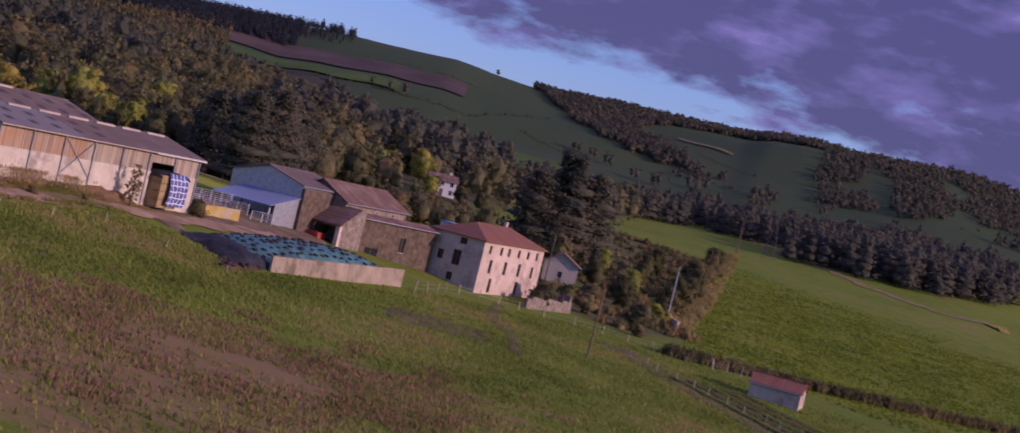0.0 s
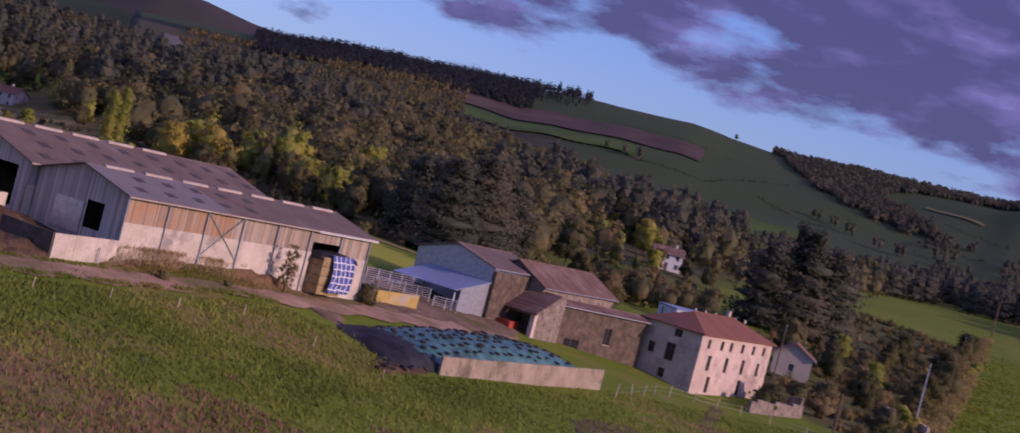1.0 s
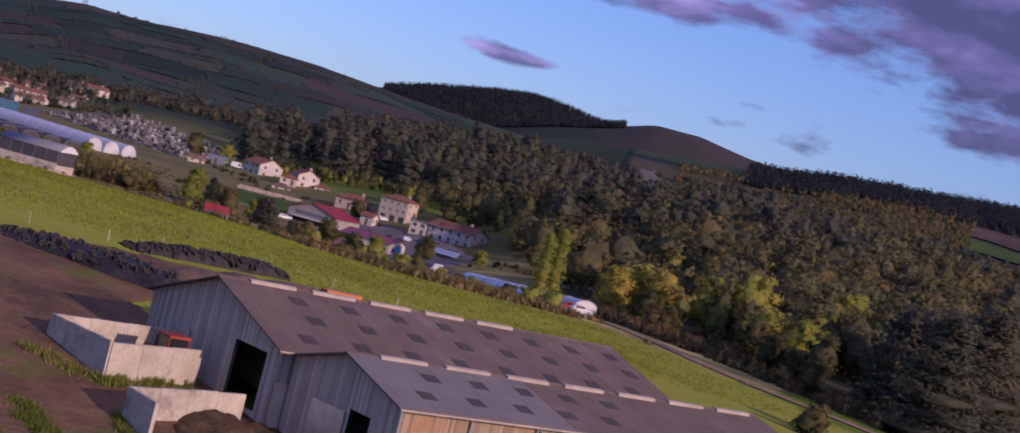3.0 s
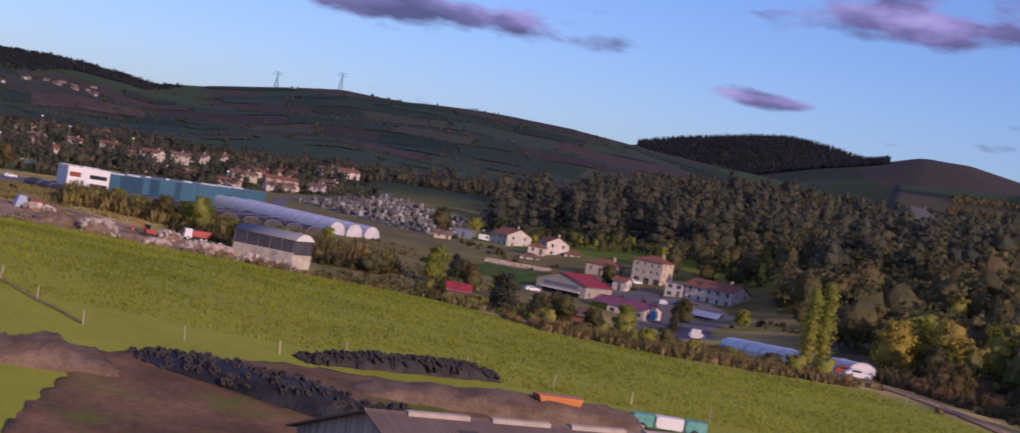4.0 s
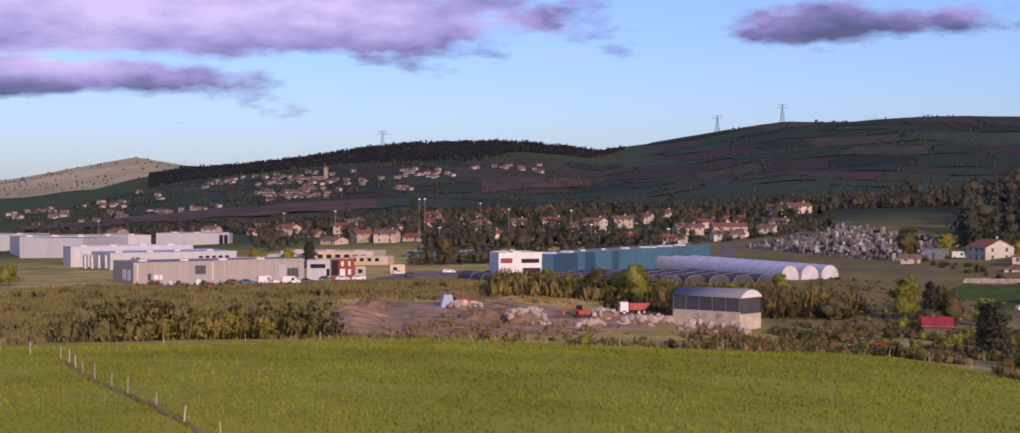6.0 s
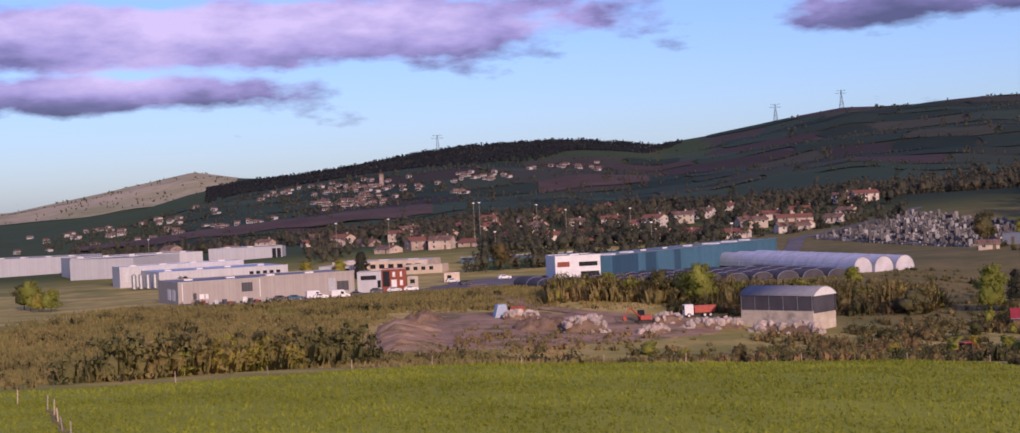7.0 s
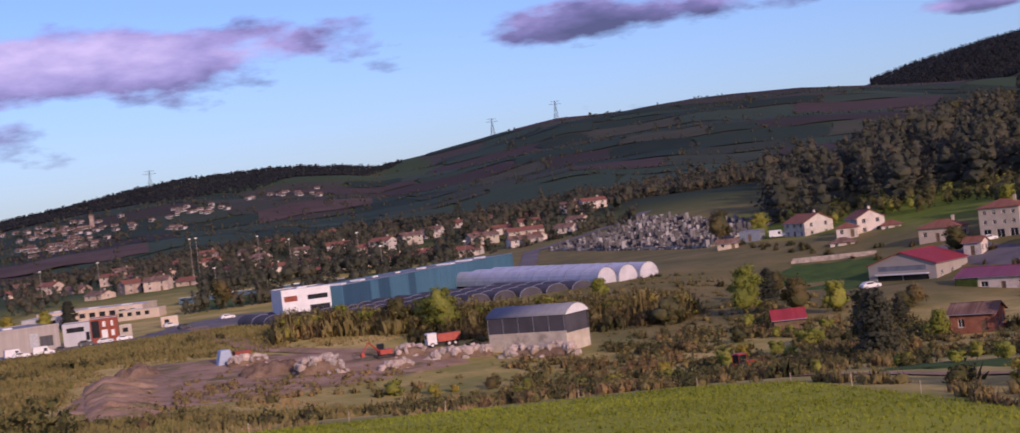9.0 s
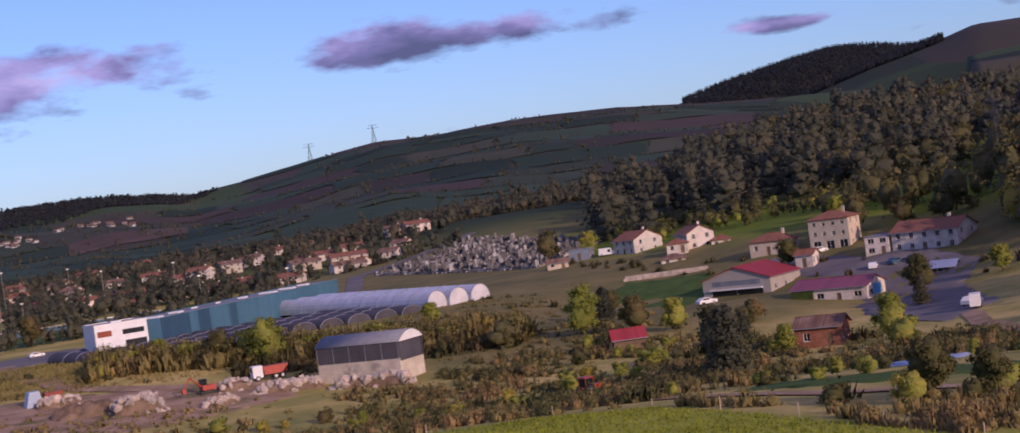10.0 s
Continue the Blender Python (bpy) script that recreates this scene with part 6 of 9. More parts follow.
gh = thing("polytunnel_group", 137.5, 551.5, -12.6, 0, "three joined polytunnels of milky plastic film", "greenhouse")
for k in range(3):
    tunnel(gh, k * 5.6, k * 1.2, 24, 5.7, 4.0, 80, FILM, name="polytunnel")
nt = thing("shade_net_tunnels", 62.0, 540.0, -13.6, 0, "rows of dark shade-net tunnels on hoops", "greenhouse")
for k in range(11):
    tunnel(nt, 3 + k * 6.6, k * 1.0, 26, 6.4, 2.5, 42, NET, name="net_tunnel")
wt = thing("white_tunnel", 191.5, 310.0, ground(191.5, 310) - 0.2, -2.7, "long white plastic tunnel by the lane", "greenhouse")
wt.matrix_basis = pose(191.5, 310.0, ground(191.5, 310) - 0.2, -3.3, 0, -2.7)
tunnel(wt, 0, 0, 0, 5.5, 2.7, 62, FILM)
gl = thing("glasshouse", 223.4, 474.0, -17.3, -44, "small glasshouse with a metal frame", "glasshouse")
for i in range(8):
    for d in ((i * 1.3, 0, 0, i * 1.3 + 0.08, 0.08, 2.4), (i * 1.3, 5.0, 0, i * 1.3 + 0.08, 5.08, 2.4)):
        part("frame_post", boxed(*d), STEEL, gl)
part("roof_slope", solid([(0, -0.2, 2.3), (9.2, -0.2, 2.3), (9.2, 2.5, 3.7), (0, 2.5, 3.7)], (0, 0, 0.06)), BLUE_ROOF, gl)
part("roof_slope", solid([(0, 5.3, 2.3), (9.2, 5.3, 2.3), (9.2, 2.5, 3.7), (0, 2.5, 3.7)], (0, 0, 0.06)), BLUE_ROOF, gl)
part("low_wall", boxed(0, 0.1, -0.4, 9.2, 4.98, 0.7), CONCRETE, gl)

# ---- stone yard hangar ----
sh = thing("arched_hangar", 99.8, 458.2, -16.9, -38.5, "open hangar with a concrete wall and arched metal roof", "hangar")
part("concrete_wall", boxed(0, 0, -1.5, 17.0, 0.25, 3.1), CONCRETE, sh)
part("end_wall", boxed(16.75, 0.25, -1.5, 17.0, 8.5, 2.6), CONCRETE, sh)
part("back_wall", boxed(0, 8.3, -1.5, 17.0, 8.5, 6.1), NET, sh)
part("end_netting", boxed(16.8, 0.3, 2.6, 16.84, 8.2, 6.2), NET, sh, "dark mesh screen")
part("netting", boxed(0.1, 0.1, 3.1, 16.9, 0.14, 6.0), NET, sh, "dark mesh screen")
for i in range(6):
    part("post", boxed(i * 3.35, 0.02, 3.1, i * 3.35 + 0.09, 0.2, 6.1), STEEL, sh)
bm = bmesh.new()
arc = [(8.6 * k / 10 - 0.05, 6.0 + 1.7 * math.sin(math.pi * k / 10) ** 0.8) for k in range(11)]
va = [bm.verts.new((-0.3, u, v)) for u, v in arc]
vb = [bm.verts.new((17.3, u, v)) for u, v in arc]
for k in range(10):
    bm.faces.new((va[k], va[k + 1], vb[k + 1], vb[k]))
ar = part("arched_roof", bm, FLAT_ROOF, sh, smooth=True)
ar.modifiers.new("thick", "SOLIDIFY").thickness = 0.12
part("roof_end", solid([(17.1, u, v) for u, v in arc], (0.1, 0, 0)), WHITE, sh, "white arched end panel")


def heap_of_stones(x, y, rz, l, w, h, n, label, seed, material=None, size=0.7):
    t = thing("stone_heap", x, y, ground(x, y) - 0.1, rz, label, "stone heap", "stone heaps")
    mound("core", t, l, w, h, SOIL, "", seed, 18, 10, 0.2)
    r = np.random.default_rng(seed)
    co = np.array([v.co for v in t.children[0].data.vertices])
    shapes = []
    for k in range(5):
        bm = bmesh.new()
        bmesh.ops.create_icosphere(bm, subdivisions=1, radius=size)
        for v in bm.verts:
            v.co *= 0.7 + 0.6 * random.Random(seed * 100 + k * 50 + v.index).random()
        me = bpy.data.meshes.new("stone")
        bm.to_mesh(me)
        bm.free()
        me.materials.append(material or RUBBLE)
        shapes.append(me)
    for k in r.choice(len(co), n):
        o = new("stone", shapes[r.integers(5)])
        o.parent = t
        o.matrix_basis = pose(*(co[k] + (r.uniform(-0.3, 0.3), r.uniform(-0.3, 0.3), 0.1)), r.uniform(0, 360), r.uniform(0, 360), 0) @ Matrix.Diagonal((r.uniform(0.6, 1.4), r.uniform(0.6, 1.2), r.uniform(0.5, 1), 1))


heap_of_stones(64, 449, 5, 9, 6, 2.8, 90, "heap of pale quarried stones", 31)
heap_of_stones(80, 446, 30, 6, 3, 1.2, 45, "low heap of pale rubble", 32)
heap_of_stones(88, 455, -10, 12, 3, 1.4, 60, "row of pale stone blocks by the hangar", 33, None, 0.9)
heap_of_stones(101, 449, -30, 14, 3, 1.5, 60, "pale stone blocks against the hangar wall", 34, None, 0.9)
heap_of_stones(82, 462, 10, 6, 4, 1.8, 40, "heap of pale gravel and stones", 35)
heap_of_stones(50, 470, 10, 8, 4, 1.6, 40, "heap of earth and rubble", 36)
plate(0, 0, 0, [(26, 424), (40, 415), (62, 428), (84, 440), (96, 448), (94, 462), (80, 474), (58, 484), (36, 488), (24, 470)], 0.15, "quarry_yard", DIRT, "bare earth of a stone and rubble yard", "yard", 2.5)
band("quarry_road", [(92, 466), (78, 474), (65, 483), (54, 495), (44, 525), (37, 549), (33, 591), (30, 606)], 5.5, DIRT, "pale dirt road up from the rubble yard", "track", 0.18, 3.0, 0.05)
def furrowed_bank(name, x, y, rz, length, wide, high, label, seed):
    """A dug slope: high along one edge, with gullies running down its face."""
    t = thing(name, x, y, 0, 0, label, "earth bank")
    bm = bmesh.new()
    c, s = math.cos(math.radians(rz)), math.sin(math.radians(rz))
    grid = []
    for i in range(91):
        row = []
        for j in range(19):
            u, v = i / 90 * length, j / 18 * wide
            k = noise.noise((u * 0.55 + seed, v * 0.05, 0)) + 0.6 * noise.noise((u * 1.5, v * 0.12, seed))
            top = min(v / (0.3 * wide), 1.0) if v < 0.3 * wide else 1 - (v - 0.3 * wide) / (0.7 * wide)
            end = max(0.0, min(1.0, u / 7, (length - u) / 7))
            a, b = x + u * c - v * s, y + u * s + v * c
            h = high * top * end * (0.85 + 0.35 * noise.noise((u * 0.12, seed, 3))) + 0.6 * k * min(top * 3, 1) * end + 0.5 * noise.noise((u * 0.3, v * 0.4, seed + 9)) * end
            row.append(bm.verts.new((a - x, b - y, ground(a, b) - 0.3 + max(h, 0) + (0.25 if 0 < top * end else -0.2) + 0.12 * noise.noise((a * 2, b * 2, 0)))))
        grid.append(row)
    for i in range(90):
        for j in range(18):
            bm.faces.new((grid[i][j], grid[i][j + 1], grid[i + 1][j + 1], grid[i + 1][j]))
    part("bank_face", bm, DIRT, t, smooth=True)


furrowed_bank("earth_bank", 23.0, 466.0, -80, 62, 14, 2.2, "dug earth bank with gullies down its face", 3)
for x, y, l, w, h, sd in ((29, 468, 9, 7, 2.0, 41), (54, 452, 13, 8, 2.2, 44)):
    t = thing("earth_heap", x, y, ground(x, y) - 0.2, 15, "brown heap of dug earth", "earth heap", "earth heaps")
    mound("spoil", t, l, w, h, SOIL, "", sd, 36, 24, 0.55, 0.9)
tp = thing("sheeted_cabin", 48.0, 474.0, ground(48, 474), 20, "site cabin under a pale blue sheet beside a rusty skip", "cabin")
part("sheet", solid([(0, 0, 0), (3.2, 0, 0), (2.6, 0, 3.0), (0.8, 0, 3.0)], (0, 2.4, 0)), BLUE_ROOF, tp)
part("skip", solid([(3.8, 0, 0.3), (6.4, 0, 0.3), (6.9, 0, 2.4), (3.5, 0, 2.4)], (0, 2.0, 0)), RUST_CLAD, tp)
tk = thing("tipper_truck", 88.5, 471.0, ground(88.5, 471) + 0.1, 12, "white tipper truck with a red skip body", "truck")
bm = boxed(0, -1.1, 0.6, 1.9, 1.1, 2.8)
bmesh.ops.bevel(bm, geom=bm.edges[:], offset=0.12, segments=2)
part("cab", bm, WHITE, tk)
part("windscreen", boxed(-0.03, -0.95, 1.7, 0.02, 0.95, 2.5), GLASS, tk)
part("skip_body", solid([(2.2, 0, 1.0), (6.4, 0, 1.0), (6.8, 0, 2.5), (2.1, 0, 2.5)], (0, 2.2, 0)), RED, tk).location = (0, -1.1, 0)
part("chassis", boxed(0.2, -0.5, 0.5, 6.4, 0.5, 0.95), RUBBER, tk)
for x in (0.9, 4.3, 5.6):
    for y in (-0.95, 0.95):
        wheel(tk, x, y, 0.5, 0.5, 0.35)
dg = thing("excavator", 80.0, 464.0, ground(80, 464), 200, "small red tracked excavator on the rubble", "excavator")
for y in (-0.9, 0.9):
    bm = boxed(-1.6, y - 0.25, 0, 1.6, y + 0.25, 0.7)
    bmesh.ops.bevel(bm, geom=bm.edges[:], offset=0.2, segments=2)
    part("track", bm, RUBBER, dg)
bm = boxed(-1.5, -1.0, 0.8, 1.0, 1.0, 1.7)
bmesh.ops.bevel(bm, geom=bm.edges[:], offset=0.12, segments=1)
part("body", bm, RED, dg)
part("cab", boxed(-0.2, -0.95, 1.7, 1.0, 0.1, 2.8), GLASS, dg)
bm = bmesh.new()
rod(bm, (1.0, 0.4, 1.5), (3.0, 0.4, 3.4), 0.18, 0.14)
rod(bm, (3.0, 0.4, 3.4), (4.4, 0.4, 1.6), 0.14, 0.1)
part("arm", bm, RED, dg)
part("bucket", solid([(4.1, 0, 1.7), (4.8, 0, 1.6), (4.7, 0, 0.8), (4.0, 0, 0.9)], (0, 0.8, 0)), RED, dg)

# ---- works and offices ----
def hall(name, x, y, rz, length, deep, high, wall_mat, roof_mat, label, strips=(), z=None, low=-2.0, cat="works hall"):
    """A flat-roofed industrial hall centred on x, y; strips are windows and doors on the front: x0, z0, x1, z1, material."""
    h = thing(name, x, y, ground(x, y) if z is None else z, rz, label, cat)
    L, D = length / 2, deep / 2
    holes = [s[:4] for s in strips]
    bm = bmesh.new()
    pierced(bm, length, high, 0.25, holes, pose(-L, -D, 0), low)
    part("front_wall", bm, wall_mat, h)
    for nm, d in (("side_wall", (-L, -D + 0.25, low, -L + 0.25, D, high)), ("side_wall", (L - 0.25, -D + 0.25, low, L, D, high)), ("back_wall", (-L + 0.25, D - 0.25, low, L - 0.25, D, high))):
        part(nm, boxed(*d), wall_mat, h)
    part("flat_roof", boxed(-L + 0.25, -D + 0.25, high - 0.35, L - 0.25, D - 0.25, high - 0.15), roof_mat, h)
    part("parapet_trim", boxed(-L - 0.05, -D - 0.06, high, L + 0.05, -D + 0.3, high + 0.12), STEEL, h)
    for x0, z0, x1, z1, m in strips:
        part("window_strip", boxed(-L + x0, -D + 0.12, z0, -L + x1, -D + 0.18, z1), m, h)
    r = random.Random(int(x * 3 + y))
    for k in range(int(length / 12)):
        part("roof_light", boxed(-L + 5 + k * 12, -1 + r.uniform(-3, 3), high - 0.15, -L + 7.5 + k * 12, 1, high + 0.25), WHITE, h)
    return h


gw = hall("grey_works", -33.7, 591.3, 29, 52, 27, 5.4, GREY_CLAD, FLAT_ROOF, "long beige-grey works hall with a loading bay", [(18.2, 1.7, 21.4, 4.3, DARK_CLAD), (46.6, 0.1, 50.2, 2.9, DARK_CLAD), (4.2, 0.3, 5.2, 2.2, DARK_CLAD), (6.0, 0.4, 7.4, 1.8, WHITE), (7.7, 0.4, 8.6, 1.8, WHITE)], z=-13.8)
part("upper_wall", boxed(-2.5, -13.65, 5.1, 26.1, -13.3, 5.75), GREY_CLAD, gw)
part("downpipe", boxed(-24.9, -13.75, 0, -24.7, -13.5, 5.2), WHITE, gw)
part("downpipe", boxed(-2.6, -13.75, 0, -2.4, -13.5, 5.2), WHITE, gw)
part("loading_door", boxed(44.0 - 26, -13.56, 0.1, 46.2 - 26, -13.5, 3.9), STEEL, gw, "pale grey sliding door")
part("gable_door", boxed(-26.08, -9.5, 0.1, -26.0, -5.5, 3.2), WHITE, gw, "white roller door")
part("gable_door", boxed(-26.08, -3.5, 0.1, -26.0, 0.5, 3.2), WHITE, gw, "white roller door")
hall("office_block", -1.1, 599.7, 8, 7.1, 11, 4.9, WHITE_CLAD, FLAT_ROOF, "pale grey office block with a dark window band", [(1, 2.6, 5.6, 3.9, GLASS), (5.9, 0.2, 6.9, 2.4, GLASS)], z=-13.8, cat="office block")
hall("rust_red_office", 6.2, 600.1, 8, 7.2, 10, 5.5, RUST_CLAD, FLAT_ROOF, "rust-red clad office cube with tall windows", [(0.3, 0.4, 2.3, 5.0, GLASS), (3.2, 3.2, 4.0, 4.7, WHITE), (5.4, 3.2, 6.0, 4.7, WHITE), (2.8, 0.2, 4.4, 2.4, WHITE), (5.3, 0.6, 6.2, 2.2, WHITE)], z=-13.8, cat="office block")
hall("small_office", 11.9, 599.2, 8, 3.2, 6, 2.8, CREAM, FLAT_ROOF, "low cream office annexe", [(0.8, 1, 2.2, 2.2, GLASS)], z=-13.8, cat="office block")
hall("tank_hall", -103.6, 745.7, 29, 49, 16, 7.3, WHITE_CLAD, BLUE_ROOF, "white industrial hall with blue-grey roofs", [(1.5 + 3.1 * k, 0.5, 3.6 + 3.1 * k, 6.2, STEEL) for k in range(6)], z=-16.0)
hall("tank_hall_low", -84.2, 727.4, 29, 49, 34, 5.6, WHITE_CLAD, BLUE_ROOF, "low white hall with a blue metal roof", [(34 + 2.6 * k, 2.6, 35.6 + 2.6 * k, 4.0, GLASS) for k in range(5)], z=-16.0)
hall("warehouse", -152.0, 831.0, -10, 31, 50, 9.2, WHITE_CLAD, FLAT_ROOF, "long low white industrial warehouse", [], z=-16.5)
hall("warehouse_wing", -157.5, 851.0, 29, 60, 30, 9.0, WHITE_CLAD, FLAT_ROOF, "warehouse wing with a dark flat roof", [], z=-16.2)
hall("far_warehouse", -228.0, 888.0, 0, 76, 30, 9.0, WHITE_CLAD, FLAT_ROOF, "pale warehouse wing with a grey roof", [], z=-16.3)
hall("tall_warehouse", -116.0, 902.0, 0, 31, 26, 8.3, WHITE_CLAD, FLAT_ROOF, "tall white warehouse block", [], z=-15.5)
hall("stair_tower", -97.6, 893.0, 0, 5.6, 8, 8.2, WHITE_CLAD, BLUE_ROOF, "glazed stair tower beside the warehouse", [(0.6, 0.6, 2.6, 7.4, GLASS), (3.0, 0.6, 5.0, 7.4, GLASS)], z=-15.5, cat="tower")
hall("school_hall", -15.4, 718.3, -13, 38, 14, 4.5, CREAM, BLUE_ROOF, "long cream building with a blue metal roof", [(8 + 3.6 * k, 1.6, 10.2 + 3.6 * k, 3.2, GLASS) for k in range(8)], z=-14.5, cat="building")
hall("school_wing", -30.5, 706.0, -13, 13, 10, 3.6, WHITE_CLAD, BLUE_ROOF, "white wing with a blue metal roof", [(9.5, 1.2, 12, 2.6, GLASS)], z=-14.5, cat="building")
hall("school_annexe", 1.5, 703.0, -10, 15, 8, 2.9, CREAM, FLAT_ROOF, "low cream annexe with many windows", [(1 + 3 * k, 1.0, 2.6 + 3 * k, 2.3, GLASS) for k in range(4)], z=-14.5, cat="building")
hall("gatehouse", 18.5, 640.0, 10, 5, 4, 2.9, CREAM, FLAT_ROOF, "small cream gatehouse by the car park", [(1, 1, 2.4, 2.2, GLASS)], cat="gatehouse")
hall("white_showroom", 61.0, 571.0, 14, 12.6, 14, 7.2, WHITE, FLAT_ROOF, "white two-storey showroom with window bands", [(0.6, 4.2, 4.0, 5.6, RUST_CLAD), (6.6, 4.2, 11.8, 5.4, GLASS), (7.0, 0.3, 12.2, 2.8, GLASS)], z=-12.6, cat="showroom")
hall("blue_hall", 92.0, 614.3, 58.4, 100, 14, 6.4, BLUE_CLAD, FLAT_ROOF, "very long blue-clad hall with a flat grey roof", [(18, -1, 24, 6.2, DARK_BLUE), (34, -1, 38, 6.2, DARK_BLUE), (0.3, -1, 14, 6.2, DARK_BLUE)], z=-12.4)
hall("sports_stand", 40.0, 742.0, 6, 60, 5, 3.0, DARK_BLUE, FLAT_ROOF, "low dark stand beside the sports field", [], z=-14.0, cat="stand")
for i in range(4):
    tnk = thing("steel_tank", -107.5 + i * 2.5, 702.5 + i * 0.5, -16.2, 0, "tall polished steel storage tank", "tank", "steel tanks")
    bm = bmesh.new()
    rod(bm, (0, 0, 0), (0, 0, 5.0), 0.9, n=12)
    part("shell", bm, STEEL, tnk)
    bm = bmesh.new()
    rod(bm, (0, 0, 5.0), (0, 0, 5.5), 0.9, 0.15, n=12)
    part("dome", bm, STEEL, tnk)
plate(0, 0, 0, [(-56, 556), (-44, 552), (-16, 556), (4, 578), (22, 584), (60, 600), (66, 628), (40, 650), (20, 640), (14, 594), (-4, 592), (-48, 568)], 0.12, "car_park", ROADWAY, "grey asphalt car park", "car park", 4.0)
rp = random.Random(61)
for i in range(16):
    x, y = -42 + 1.75 * i, 558 + 0.45 * i + rp.uniform(-1, 1)
    pl = thing("pallet_stack", x, y, ground(x, y), rp.uniform(0, 60), "stack of goods on pallets in the works yard", "pallet", "pallets in the yard")
    part("pallet", boxed(-0.6, -0.5, 0, 0.6, 0.5, 0.15), WOOD, pl)
    part("load", boxed(-0.55, -0.45, 0.15, 0.55, 0.45, rp.uniform(0.6, 1.7)), (DARK_CLAD, RUST_CLAD, GREY_CLAD, STEEL)[i % 4], pl)
plate(0, 0, 0, [(20, 690), (110, 700), (110, 760), (20, 750)], 0.15, "sports_field", LAWN, "green sports field", "sports field", 6.0)
for x, y, rz, p, lab in ((-5.6, 563, 15, WHITE, "white van by the works"), (-10.4, 562, 20, WHITE, "white pickup by the works"), (-13.5, 567, 25, WHITE, "white van with a box body by the works"), (-17.5, 562, 25, DARK_BLUE, "blue flatbed by the works"), (-1, 566, 10, DARK_CLAD, "dark car by the works"), (-21.5, 562, 30, DARK_CLAD, "dark car by the works"),
                         (1.2, 585.5, 10, DARK_CLAD, "dark car by the office block"), (6.1, 586.8, 10, STEEL, "silver car by the red office"), (10.8, 588.4, 10, WHITE, "white car by the red office"), (18, 630, 20, STEEL, "silver car in the car park"), (24.9, 608, 40, DARK_CLAD, "dark car in the car park"), (34.4, 632, 20, WHITE, "white car in the car park")):
    car(x, y, rz, p, lab, van="van" in lab)
for x, y, h in ((-55, 825, 15.5), (-32, 829, 15.5), (6, 834, 20), (8.5, 835, 20), (34, 837, 17.5), (47, 838, 14.5), (-134, 804, 16), (84, 700, 13), (112, 690, 11), (76, 810, 14), (22, 760, 10)):
    m = thing("floodlight_mast", x, y, ground(x, y), 10, "tall slim floodlight mast", "mast", "floodlight masts")
    bm = bmesh.new()
    rod(bm, (0, 0, -0.5), (0, 0, h), 0.09, 0.06, 6)
    part("shaft", bm, GREY_CLAD, m)
    part("lamp_head", boxed(-0.5, -0.12, h - 0.2, 0.5, 0.12, h + 0.2), STEEL, m)

# ---- cemetery ----
CEMETERY_GRAVEL = mat("dark_gravel", (0.055, 0.05, 0.05), (0.10, 0.092, 0.09), 0.3, 3.0, 0.95, 0.3)
GRAVES = bpy.data.materials.new("gravestones")
GRAVES.use_nodes = True
gn = Nodes(GRAVES.node_tree)
tone = gn.ramp(gn.add("ShaderNodeNewGeometry").outputs["Random Per Island"], (0.0, (0.03, 0.028, 0.03)), (0.5, (0.085, 0.078, 0.078)), (0.82, (0.20, 0.185, 0.18)), (1.0, (0.42, 0.40, 0.39)))
gn.add("ShaderNodeOutputMaterial", (gn.add("ShaderNodeBsdfPrincipled", {"Base Color": tone, "Roughness": 0.6}).outputs[0],))

